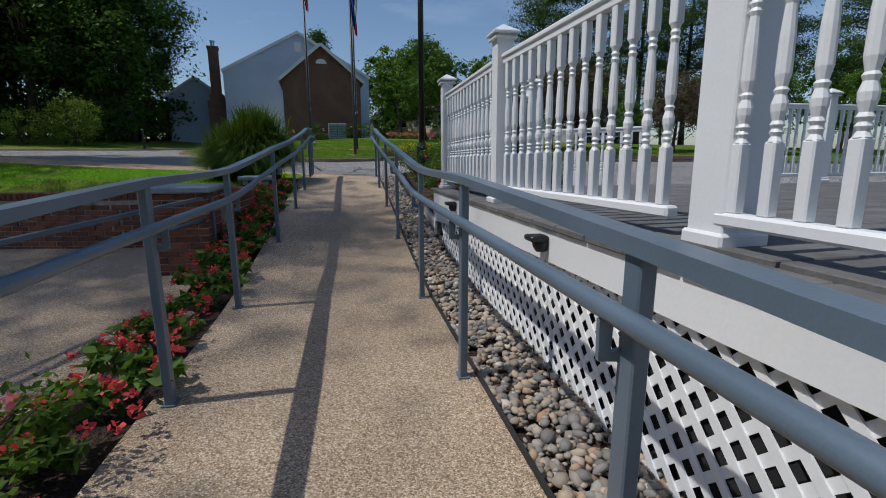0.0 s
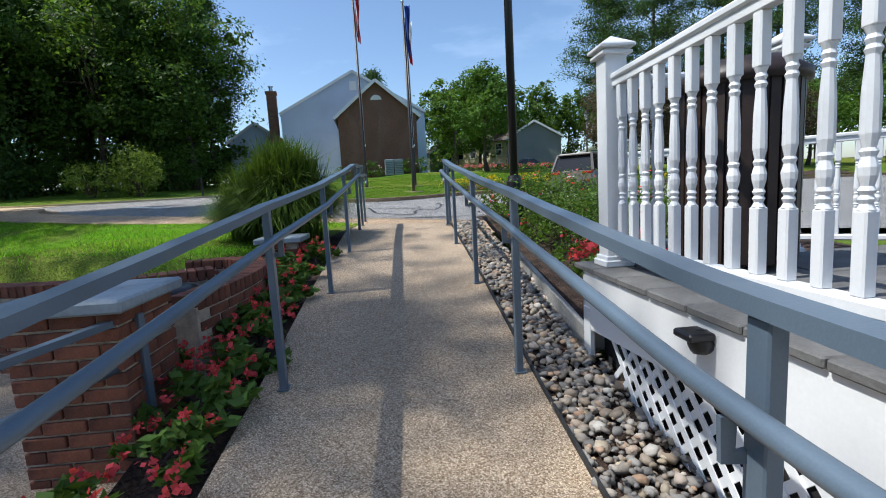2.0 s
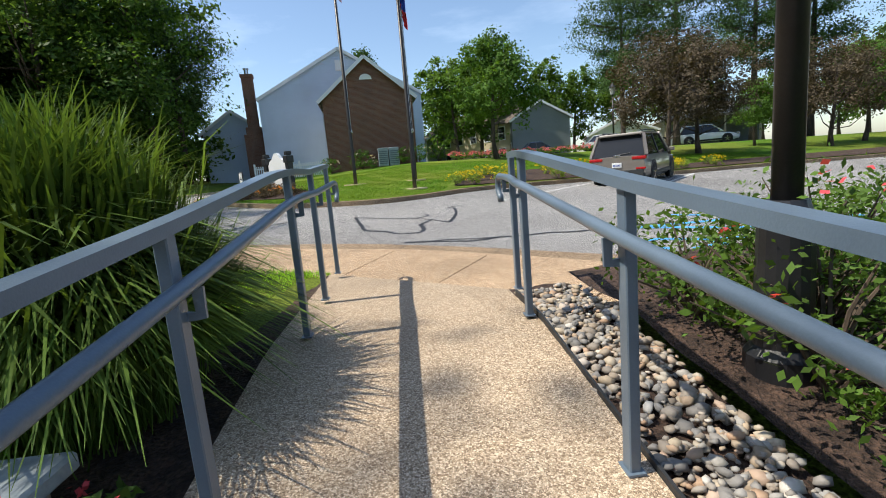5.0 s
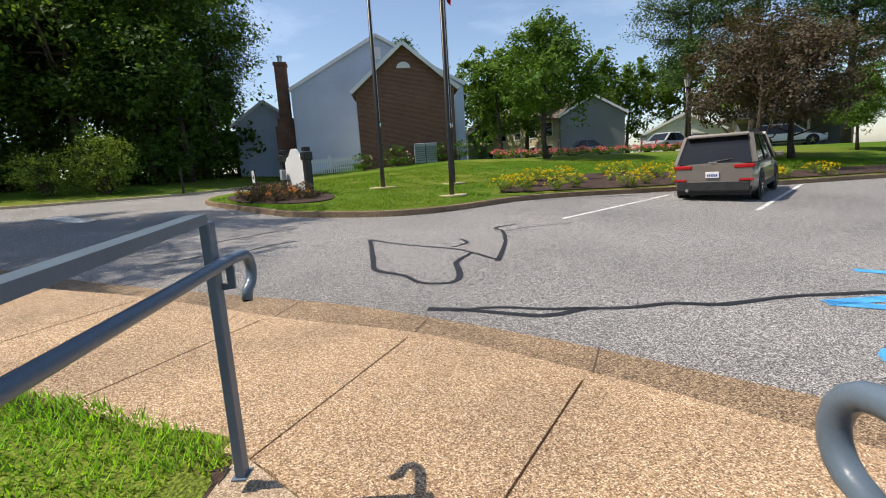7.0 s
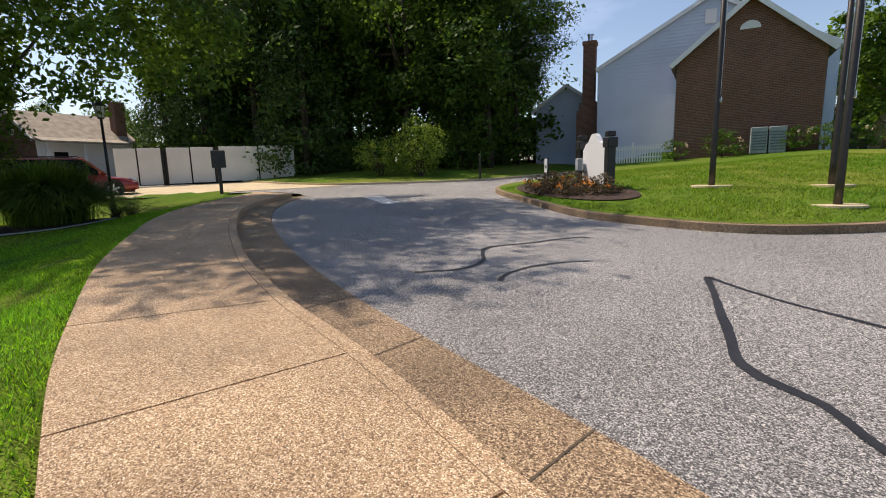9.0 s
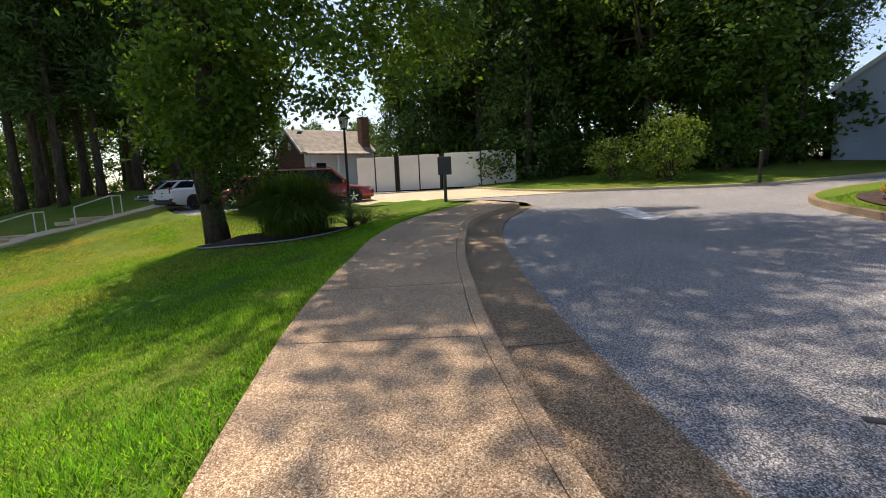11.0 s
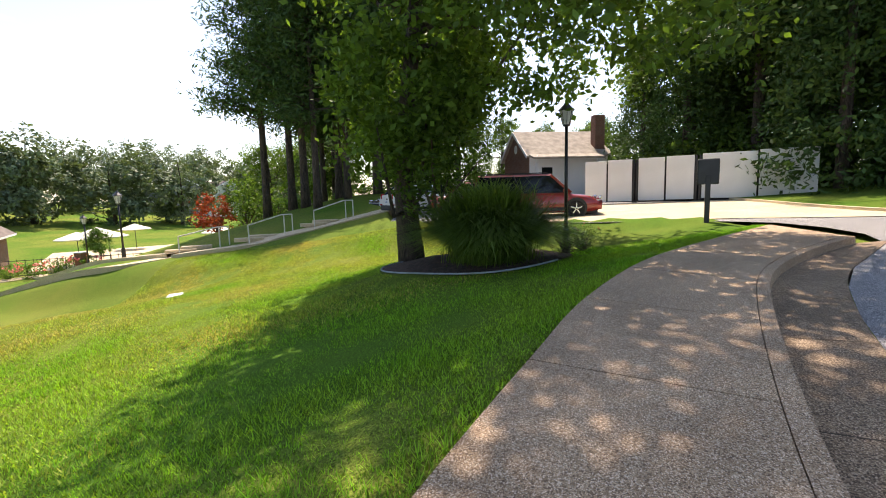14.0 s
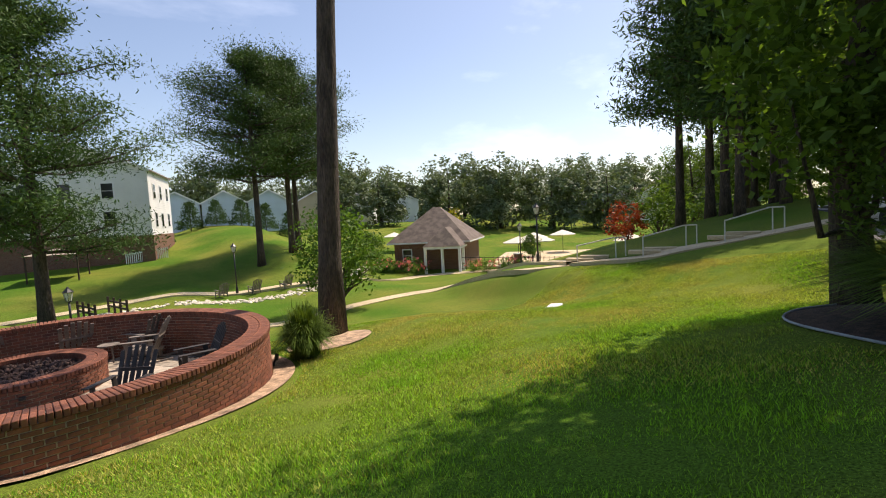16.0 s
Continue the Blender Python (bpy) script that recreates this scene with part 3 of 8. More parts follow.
ends = [((2.2, 8.4), (2.7, 10.32))] + joint_pairs
for (a0, b0), (a1, b1) in zip(ends, ends[1:]):
    A, B = resample(along(WALK_IN, a0, a1), 9), resample(along(kerb_back, b0, b1), 9)
    SLABS.append((A, B))
for A, B in SLABS:
    slab = Shape()
    g = 0.006
    rows_, V, F = 4, [], []
    for i in range(9):
        k = np.clip(i / 8, 0.005, 0.995)
        pa = np.array([np.interp(k * 8, range(9), A[:, q]) for q in range(2)])
        pb = np.array([np.interp(k * 8, range(9), B[:, q]) for q in range(2)])
        for r in range(rows_ + 1):
            p = pa + (pb - pa) * min(r / rows_, 0.994)
            V.append((p[0], p[1], walk_top(*p) + 0.004))
    w = rows_ + 1
    F = [(i * w + r, i * w + r + 1, (i + 1) * w + r + 1, (i + 1) * w + r) for i in range(8) for r in range(rows_)]
    rim = [i * w for i in range(9)] + [8 * w + r for r in range(1, w)] + [i * w + rows_ for i in range(7, -1, -1)] + [r for r in range(rows_ - 1, 0, -1)]
    base_ = len(V)
    V += [(V[i][0], V[i][1], V[i][2] - 0.05) for i in rim]
    F += [(rim[i], rim[(i + 1) % len(rim)], base_ + (i + 1) % len(rim), base_ + i) for i in range(len(rim))]
    part("slab", slab.add(V, F), "walk", pavement)

# raised lawns across the drive
isl = resample(ISLAND, 120)


def island_z(x, y):
    k = np.min(np.linalg.norm(isl - np.array((x, y)), axis=1))
    return street_z(x, y) + 0.14 + min(0.085 * k, 0.95) - 0.02 * max(0, k - 11)


island = Shape()
rear = np.stack([np.linspace(-15.4, 60, 120), np.full(120, 75.0)], 1)
rear[:20, 0] = -15.4 + np.linspace(0, 2, 20)
loft(island, inset(isl, 0.14), rear, 40, island_z)
setting("island_lawn", island, "grass", "mown lawn rising behind the kerb of the drive", "lawn", True)
ik = Shape()
band(ik, isl, inset(isl, 0.16), lambda x, y: street_z(x, y) + 0.14, lambda x, y: street_z(x, y) + 0.145, 220)
setting("island_kerb", ik, "gutter", "tan concrete kerb round the lawn island", "kerb")
bank_l = resample(BANK, 90)


def bank_z(x, y):
    k = np.min(np.linalg.norm(bank_l - np.array((x, y)), axis=1))
    return street_z(max(x, -45), min(y, 45)) + 0.1 + min(0.05 * k, 0.6)


bank = Shape()
back_line = resample(np.array([(-90.0, 90.0), (-50.0, 95.0), (-17.0, 90.0)]), 90)
loft(bank, bank_l, back_line, 26, bank_z)
setting("bank_lawn", bank, "grass", "shaded grass bank below the woods", "lawn", True)
bk = Shape()
band(bk, bank_l, inset(bank_l, 0.16), lambda x, y: street_z(x, y) + 0.11, lambda x, y: street_z(x, y) + 0.11)
setting("bank_kerb", bk, "pathc", "pale kerb below the grass bank", "kerb")

# ---- ramp ----
ramp = Shape()
V, F = [], []
for i in range(65):
    k = i / 64
    for o, s_end in ((-1.47, 8.62), (-0.7, 7.9), (0.1, 7.12)):
        s = -7 + (s_end + 7) * k
        z = ramp_z(s) if s < 5.8 else max(ramp_z(s) - 0.02 * (s - 5.8), walk_top(*RP(s, o)) + 0.008)
        V += [RP(s, o, z)]
n_ = len(V)
V += [(x, y, z - 0.35) for x, y, z in V]
for i in range(64):
    a, b = 3 * i, 3 * i + 3
    F += [(a, a + 1, b + 1, b), (a + 1, a + 2, b + 2, b + 1), (n_ + a, a, b, n_ + b), (a + 2, n_ + a + 2, n_ + b + 2, b + 2)]
setting("ramp", ramp.add(V, F), "ramp", "pale exposed aggregate ramp sloping up to the pavement", "ramp")

# lower paved court beside the ramp
court = Shape()
court.box((-3.95, 1.7, -0.06), (4.0, 10.4, 0.1))
setting("court_paving", court, "ramp", "exposed aggregate court below the ramp", "pavement")


# ---- handrails of the ramp ----
def rail_h(s):
    return float(np.interp(s, (-3.2, -2.3, -1.3, 0.2, 1, 1.9, 3.3, 5, 7.1, 8.4), (0.965, 1.0, 1.035, 1.03, 1.045, 1.04, 0.97, 0.96, 0.985, 1.075)))


def hand_h(s):
    return float(np.interp(s, (-0.5, 0.2, 1, 1.9, 3.3, 5, 7.1, 8.4), (0.838, 0.84, 0.865, 0.865, 0.8, 0.8, 0.825, 0.89)))


def rail_side(name, o, posts, s0, s1, side, label):
    o_of = o if callable(o) else (lambda s: o)
    """A guard rail with a square top bar, posts, and a round handrail on brackets that ends in a downward hook."""
    rail = thing(name, label, "handrail", "handrails of the ramp")
    for s in posts:
        z = ramp_z(s) if s < 6.3 else max(ramp_z(s), walk_top(*RP(s, o_of(s))))
        p = Shape().box((0, 0, (rail_h(s) - 0.03) / 2), (0.038, 0.055, rail_h(s) - 0.03), RAMP_M.to_3x3().to_4x4(), 0.004)
        p.box((0, 0, 0.004), (0.06, 0.08, 0.008), RAMP_M.to_3x3().to_4x4())
        part("post", p, "rail", rail, at=Matrix.Translation(RP(s, o_of(s), z)))
        b = Shape()
        q = 0.055 * side
        b.tube([RP(s + 0.02, o_of(s), z + hand_h(s) - 0.1), RP(s + 0.02, o_of(s) + q, z + hand_h(s) - 0.1), RP(s + 0.02, o_of(s) + q, z + hand_h(s) - 0.02)], (0.006, 0.016), square=True)
        part("bracket", b, "rail", rail)
    zz = lambda s: sum(ramp_z(s + q) for q in (-0.3, -0.15, 0, 0.15, 0.3)) / 5
    ss_ = np.arange(s0, s1, 0.12)
    part("top_bar", Shape().tube([RP(s, o_of(s), zz(s) + rail_h(s) - 0.012) for s in ss_], (0.032, 0.018), square=True), "rail", rail)
    hs = np.arange(s0, s1 + 0.16, 0.1)
    pts = [RP(s, o_of(s) + 0.055 * side, zz(s) + hand_h(s)) for s in hs]
    e = hs[-1]
    for k in range(1, 9):
        a = k / 8 * math.pi * 0.95
        pts.append(RP(e + 0.075 * math.sin(a), o_of(e) + 0.055 * side, zz(e) + hand_h(e) - 0.075 * (1 - math.cos(a))))
    pts.append(RP(e - 0.0, o_of(e) + 0.055 * side, zz(e) + hand_h(e) - 0.19))
    part("handrail", Shape().tube(pts, 0.0225, 12), "rail", rail, smooth=True)
    # the pipe is capped; a near-black disc paints the shade of an open bore
    part("pipe_mouth", Shape().lathe([(0.019, 0), (0.019, 0.002)], 12, c=RP(e, o_of(e) + 0.055 * side, zz(e) + hand_h(e) - 0.193)), "dark", rail)
    return rail


rail_side("ramp_handrail", lambda s: float(np.interp(s, (6.2, 7.05), (0.03, 0.16))), (-4.3, -2.75, -1.33, 0.06, 1.9, 3.46, 5.06, 6.36, 7.02), -5.5, 7.1, -1, "grey-blue painted steel handrail along the planted side of the ramp")
rail_side("ramp_handrail", lambda s: float(np.interp(s, (0.1, 1.9, 3.4, 6.5, 8.4), (-1.37, -1.32, -1.27, -1.27, -1.345))), (-4.3, -2.75, -1.33, 0.08, 1.93, 3.46, 4.98, 6.42, 7.3, 8.36), -5.5, 8.42, 1, "grey-blue painted steel handrail along the flower bed of the ramp")

# lower handrail of the court, ending at the first brick pier
low = thing("court_handrail", "grey-blue steel handrail rising beside the lower court", "handrail")
for o, z0 in ((-2.3, 0.0),):
    for s in (1.72, -0.9, -3.2):
        part("post", Shape().box((0, 0, 0.4), (0.04, 0.04, 0.8), None, 0.003), "rail", low, at=Matrix.Translation(RP(s, -1.93 - (1.72 - s) * 0.32, -0.02)))
    part("top_bar", Shape().tube([RP(s, -1.93 - (1.72 - s) * 0.32, 0.78 - (1.72 - s) * 0.045) for s in np.arange(-5, 1.8, 0.3)], (0.022, 0.016), square=True), "rail", low)
    part("handrail", Shape().tube([RP(s, -1.93 - (1.72 - s) * 0.32, 0.56 - (1.72 - s) * 0.045) for s in np.arange(-5, 1.8, 0.3)], 0.02, 10), "rail", low, smooth=True)

# ---- deck with balustrade ----
DK = RAMP_M @ Matrix.Translation((0, 1.2, 0)) @ Matrix.Rotation(radians(-0.9), 4, "X") @ Matrix.Translation((0, -1.2, 0))
DECK_O, DECK_END, DECK_Z = 0.5, 2.1, 0.815
deck = thing("deck", "raised grey paver deck with white fascia and lattice skirt", "deck")
part("deck_body", Shape().box((DECK_O + 4.05, DECK_END - 4.02, DECK_Z - 0.05), (8.0, 8.0, 0.08), DK), "paver", deck)
for s in np.arange(DECK_END - 8, DECK_END - 0.05, 0.3):
    part("edge_paver", Shape().box((0, 0, 0), (0.24, 0.292, 0.034), None, 0.006), "paver", deck, at=DK @ Matrix.Translation((DECK_O + 0.1, s + 0.15, DECK_Z - 0.017)))
for i, s in enumerate(np.arange(DECK_END - 7.6, DECK_END - 0.3, 0.62)):
    for j in range(5):
        part("deck_paver", Shape().box((0, 0, 0), (0.6, 0.605, 0.03), None, 0.005), "paver", deck, at=DK @ Matrix.Translation((DECK_O + 0.54 + 0.615 * j, s + 0.31, DECK_Z)))
fz = lambda s: float(np.interp(s, (-4, -1.5, -0.5, 0, 1.0, 2.1), (0.655, 0.632, 0.6, 0.57, 0.5, 0.42)))
V = []
for x in (DECK_O, DECK_O + 0.024):
    V += [(x, DECK_END - 8, fz(-4)), (x, -0.5, fz(-0.5)), (x, DECK_END, fz(DECK_END)), (x, DECK_END, DECK_Z - 0.036), (x, DECK_END - 8, DECK_Z - 0.036)]
F = [(4, 3, 2, 1, 0), (5, 6, 7, 8, 9)] + [(i, (i + 1) % 5, 5 + (i + 1) % 5, 5 + i) for i in range(5)]
part("fascia", Shape().add(V, F, DK), "white", deck, "white tapering fascia board")
part("end_fascia", Shape().box((DECK_O + 4, DECK_END - 0.012, DECK_Z - 0.3), (8, 0.024, 0.5), DK), "white", deck)
part("corner_board", Shape().box((DECK_O + 0.01, DECK_END - 0.06, 0.35), (0.03, 0.1, 0.42), DK, 0.003), "white", deck)
# a near-black sheet behind the lattice paints in the shade under the deck
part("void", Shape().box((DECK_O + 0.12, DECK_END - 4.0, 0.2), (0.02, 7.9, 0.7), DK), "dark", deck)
lat_top, lat_bot = 0.7, -0.05
lattice = Shape()
Lh = lat_top - lat_bot
for k, (tilt, depth) in enumerate(((1, 0.0), (-1, 0.007))):
    for a in np.arange(-9.0, DECK_END + 1.0, 0.118):
        s0, s1 = (a, a + Lh) if tilt > 0 else (a + Lh, a)
        z0_, z1_ = lat_bot, lat_top
        # clip the slat to the deck's length
        lo_, hi_ = DECK_END - 8, DECK_END - 0.02
        if max(s0, s1) > hi_:
            continue
        w = 0.024
        q = w * 0.7071
        v = []
        for x in (DECK_O + 0.026 + depth, DECK_O + 0.033 + depth):
            v += [(x, s0 - q * 1.41, z0_), (x, s0 + q * 1.41, z0_), (x, s1 + q * 1.41, z1_), (x, s1 - q * 1.41, z1_)]
        lattice.add(v, [(0, 1, 2, 3), (7, 6, 5, 4), (0, 4, 5, 1), (1, 5, 6, 2), (2, 6, 7, 3), (3, 7, 4, 0)], DK)
part("lattice", lattice, "white", deck, "white plastic lattice skirt")
for s in (-1.25, 0.9):
    l = part("deck_light", Shape().lathe([(0.045, 0), (0.05, 0.02), (0.045, 0.05), (0.02, 0.065)], 12, pose(0, 0, 0, 0, -90, 0)), "black", deck, "black half-round deck light", True, DK @ Matrix.Translation((DECK_O, s, 0.7)))
    part("hood", Shape().box((-0.05, 0, 0.03), (0.1, 0.11, 0.03), None, 0.012), "black", l)

baluster = Shape()
baluster.box((0, 0, 0.13), (0.042, 0.042, 0.26), None, 0.005)
baluster.lathe([(0.022, 0.26), (0.014, 0.278), (0.02, 0.292), (0.014, 0.304), (0.021, 0.317), (0.015, 0.33), (0.022, 0.36), (0.0235, 0.385), (0.016, 0.415), (0.021, 0.43), (0.015, 0.44), (0.0225, 0.48), (0.0215, 0.6), (0.0155, 0.7), (0.0205, 0.715), (0.0145, 0.728), (0.02, 0.742), (0.015, 0.755), (0.022, 0.775)], 10)
baluster.box((0, 0, 0.875), (0.042, 0.042, 0.2), None, 0.005)
BAL = baluster.mesh("baluster", False)
BAL.materials.append(M["white"])


def newel(parent, o, s, top, base=DECK_Z, w=0.125):
    p = Shape().box((0, 0, (top - base) / 2), (w, w, top - base), None, 0.004)
    n = part("newel_post", p, "white", parent, at=DK @ Matrix.Translation((o, s, base)))
    for nm, z, grow, tall in (("plinth", 0.02, 0.05, 0.04), ("plinth_moulding", 0.05, 0.025, 0.03), ("collar", top - base - 0.035, 0.05, 0.02), ("cap_board", top - base, 0.075, 0.02)):
        part(nm, Shape().box((0, 0, z), (w + grow, w + grow, tall), None, 0.006), "white", n)
    h = w / 2 + 0.03
    cap = Shape().add([(-h, -h, 0), (h, -h, 0), (h, h, 0), (-h, h, 0), (0, 0, 0.06)], [(0, 1, 4), (1, 2, 4), (2, 3, 4), (3, 0, 4), (3, 2, 1, 0)])
    part("cap", cap, "white", n, at=Matrix.Translation((0, 0, top - base + 0.012)))


def balustrade(p0, p1, name="balustrade", base=DECK_Z, label="white turned-baluster railing round the deck", top=1.07, ends=(True, True), newel_top=2.05):
    """A railing between two points given as (o, s)."""
    b = thing(name, label, "railing", "deck railings")
    d = np.array(p1, float) - np.array(p0, float)
    L_ = np.linalg.norm(d)
    ang = math.degrees(math.atan2(d[1], d[0]))
    m = DK @ Matrix.Translation((*p0, base)) @ pose(0, 0, 0, 0, 0, ang)
    part("top_rail", Shape().box((L_ / 2, 0, top), (L_ - 0.12, 0.07, 0.035), None, 0.012).box((L_ / 2, 0, top - 0.035), (L_ - 0.12, 0.045, 0.04), None, 0.004), "white", b, at=m)
    part("bottom_rail", Shape().box((L_ / 2, 0, 0.11), (L_ - 0.12, 0.065, 0.05), None, 0.01), "white", b, at=m)
    n = max(2, int(round((L_ - 0.12) / 0.128)))
    scale_ = (top - 0.055 - 0.135) / 0.975
    for k in range(n):
        x = 0.06 + (k + 0.5) * (L_ - 0.12) / n
        part("baluster", BAL, "white", b, at=m @ Matrix.Translation((x, 0, 0.135)) @ Matrix.Diagonal((1, 1, scale_, 1)))
    for use, q in zip(ends, (p0, p1)):
        if use:
            newel(b, q[0], q[1], newel_top, base)
    return b


RO = 0.645
balustrade((RO, 1.98), (RO, -0.04), ends=(True, True))
balustrade((RO, -0.04), (RO + 0.12, -1.95), ends=(False, False))
balustrade((RO + 0.14, -2.05), (RO + 0.14, -4.2), ends=(False, False))
balustrade((RO, 1.98), (RO + 1.05, 1.98), ends=(False, True))
balustrade((1.7, 4.2), (3.75, 2.6), base=0.62, label="white turned-baluster railing beside the shrub bed", ends=(True, False), newel_top=1.74, top=0.98)
balustrade((6.2, 2.1), (4.3, 2.1), ends=(True, True))
balustrade((8.2, 2.1), (6.2, 2.1), ends=(True, False))
column = thing("porch_column", "large square white porch column standing on the deck", "column")
part("shaft", Shape().box((0, 0, 1.5), (0.175, 0.175, 3.0), None, 0.006), "white", column, at=DK @ Matrix.Translation((RO + 0.2, -2.07, DECK_Z)))
part("base_trim", Shape().box((0, 0, 0.03), (0.205, 0.205, 0.06), None, 0.01), "white", column, at=DK @ Matrix.Translation((RO + 0.2, -2.07, DECK_Z)))
# porch house at the back of the deck
porch = thing("porch_house", "tan lap-sided house wall behind the deck", "house")
lap = Shape()
for i in range(30):
    lap.box((0, 0, 0.6 + i * 0.115), (0.03, 5.0, 0.125), pose(0, 0, 0, 0, 4, 0))
part("siding", lap, "siding_tan", porch, at=DK @ Matrix.Translation((7.4, -2.6, 0)))
part("wall", Shape().box((0.2, 0, 2.3), (0.3, 5.0, 3.8)), "siding_tan", porch, at=DK @ Matrix.Translation((7.4, -2.6, 0)))
part("corner_pillar", Shape().box((0, 0, 2.2), (0.3, 0.3, 2.6), None, 0.01).box((0, 0, 3.3), (0.55, 0.55, 0.3), None, 0.03), "white", porch, at=DK @ Matrix.Translation((6.9, 0.2, 0)))
rock = thing("rocking_chair", "white slatted rocking chair on the deck by the house", "chair")
for k in range(5):
    part("slat", Shape().box((0, -0.2 + 0.1 * k, 0.75), (0.02, 0.06, 0.75), pose(0, 0, 0, 0, -14, 0), 0.004), "white", rock, at=DK @ Matrix.Translation((6.4, -0.75, DECK_Z)))
part("seat", Shape().box((-0.2, 0, 0.42), (0.5, 0.5, 0.03), None, 0.005), "white", rock, at=DK @ Matrix.Translation((6.4, -0.75, DECK_Z)))
for q in (-0.24, 0.24):
    part("rocker", Shape().tube([(x, q, 0.025 + 0.12 * (x + 0.1) ** 2) for x in np.linspace(-0.6, 0.45, 9)], (0.015, 0.02), square=True), "white", rock, at=DK @ Matrix.Translation((6.4, -0.75, DECK_Z)))
    for x in (-0.4, 0.02):
        part("leg", Shape().box((x, q, 0.22), (0.04, 0.04, 0.42)), "white", rock, at=DK @ Matrix.Translation((6.4, -0.75, DECK_Z)))
bin_ = thing("litter_bin", "dark brown perforated metal litter bin on the deck", "bin", at=Matrix.Translation((0.62, 5.25, DECK_Z + 0.015)))
bm_ = Shape()
for k in range(30):
    a = k * 2 * math.pi / 30
    bm_.box((0.265, 0, 0.47), (0.012, 0.044, 0.86), pose(0, 0, 0, 0, 0, math.degrees(a)))
M["bin"] = material("dark brown powder coat", (0.03, 0.017, 0.013), 0.5, 0.2, 8, 60, 0.15)
part("slat_ring", bm_, "bin", bin_)
part("liner", Shape().lathe([(0.25, 0.03), (0.265, 0.9)], 24), "bin", bin_)
part("rim", Shape().lathe([(0.27, 0.9), (0.3, 0.9), (0.3, 0.95), (0.2, 1.02), (0.12, 1.03)], 24), "bin", bin_, smooth=True)

# ---- brickwork beside the ramp ----
BR = Shape().box((0, 0, 0), (0.198, 0.095, 0.058), None, 0.004).mesh("brick")
BR.materials.append(M["brick"])
BR_S = Shape().box((0, 0, 0), (0.062, 0.2, 0.095), None, 0.005).mesh("brick_soldier")
BR_S.materials.append(M["brick"])


def pier(s, o, w, z0, z1, label):
    p = thing("brick_pier", label, "pier", "brick piers", RAMP_M @ Matrix.Translation((o, s, z0)))
    part("core", Shape().box((0, 0, (z1 - z0) / 2), (w - 0.03, w - 0.03, z1 - z0)), "mortar", p)
    courses = int((z1 - z0) / 0.0685)
    for c in range(courses):
        z = (c + 0.5) * (z1 - z0) / courses
        for side in range(4):
            r = pose(0, 0, 0, 0, 0, 90 * side)
            xs = ((-w / 2 + 0.1, 0), (w / 2 - 0.1 - 0.105, 1)) if w > 0.5 else ((-w / 2 + 0.1, 0), (w / 2 - 0.21, 1))
            for k in range(int(round((w - 0.1) / 0.208))):
                x = -w / 2 + 0.1 + k * 0.208 if c % 2 else -w / 2 + 0.1 + k * 0.208 + 0.1
                if x + 0.099 > w / 2:
                    continue
                part("brick", BR, "brick", p, at=r @ Matrix.Translation((x, -w / 2 + 0.045, z)))
    cap = part("cap_stone", Shape().box((0, 0, 0.03), (w + 0.1, w + 0.1, 0.065), None, 0.012), "slate", p, "rough blue-grey slate cap", at=Matrix.Translation((0, 0, z1 - z0)))
    return p


pier(1.82, -2.19, 0.51, -0.04, 0.83, "red brick pier with a slate cap beside the flower bed")
pier(4.95, -2.03, 0.43, 0.3, 0.79, "short red brick pier with a slate cap by the ornamental grass")


def curved_wall(name, line, z0, z1, label, limit=10**6):
    """A low brick wall along a line, capped with bricks on edge."""
    P = resample(np.array(line), max(3, int(sum(np.linalg.norm(np.diff(np.array(line), axis=0), axis=1)) / 0.208) + 1))
    w = tagged(new(name), label, "wall", "", "structure")
    core = Shape()
    for a, b in zip(P, P[1:]):
        m, d = (a + b) / 2, b - a
        ang = math.degrees(math.atan2(d[1], d[0]))
        core.box((0, 0, (z0 + z1) / 2 - 0.04), (np.linalg.norm(d) + 0.03, 0.17, z1 - z0 - 0.08), Matrix.Translation((*m, 0)) @ pose(0, 0, 0, 0, 0, ang))
    part("core", core, "mortar", w)
    courses = int((z1 - z0 - 0.1) / 0.0685)
    for i, (a, b) in enumerate(zip(P, P[1:])):
        d = b - a
        ang = math.degrees(math.atan2(d[1], d[0]))
        for c in range(courses):
            m = (a + b) / 2 + (d / 2 if c % 2 else 0)
            z = z0 + (c + 0.5) * 0.0685
            for q in (-0.05, 0.05):
                part("brick", BR, "brick", w, at=Matrix.Translation((*m, z)) @ pose(0, 0, 0, 0, 0, ang) @ Matrix.Translation((0, q, 0)))
        for k in range(3):
            m = a + d * (k + 0.5) / 3
            part("cap_brick", BR_S, "brick", w, at=Matrix.Translation((*m, z1 - 0.05)) @ pose(0, 0, 0, random.uniform(-1, 1), 0, ang))
    return w


curved_wall("wall_court", [(-7.6, 5.98), (-5.5, 5.98), (-4.3, 6.0), (-3.7, 6.15), (-3.2, 6.55)], -0.05, 0.72, "low red brick wall between court and lawn")
curved_wall("wall_nook", curve([RP(2.3, -1.98), RP(2.8, -1.9), RP(3.4, -1.9), RP(3.9, -2.05), RP(4.15, -2.35), RP(4.05, -2.75)], 0.2), -0.05, 0.74, "curved low red brick wall along the flower bed")
nook_bin = thing("waste_bin", "black perforated waste bin in the brick nook", "bin", at=Matrix.Translation((-3.25, 5.9, -0.01)))
part("drum", Shape().lathe([(0.2, 0), (0.235, 0.05), (0.25, 0.6)], 20), "black", nook_bin, smooth=True)
part("lid_ring", Shape().lathe([(0.25, 0.6), (0.275, 0.62), (0.275, 0.66), (0.16, 0.7), (0.15, 0.68), (0.15, 0.55)], 20, caps=False), "black", nook_bin, smooth=True)
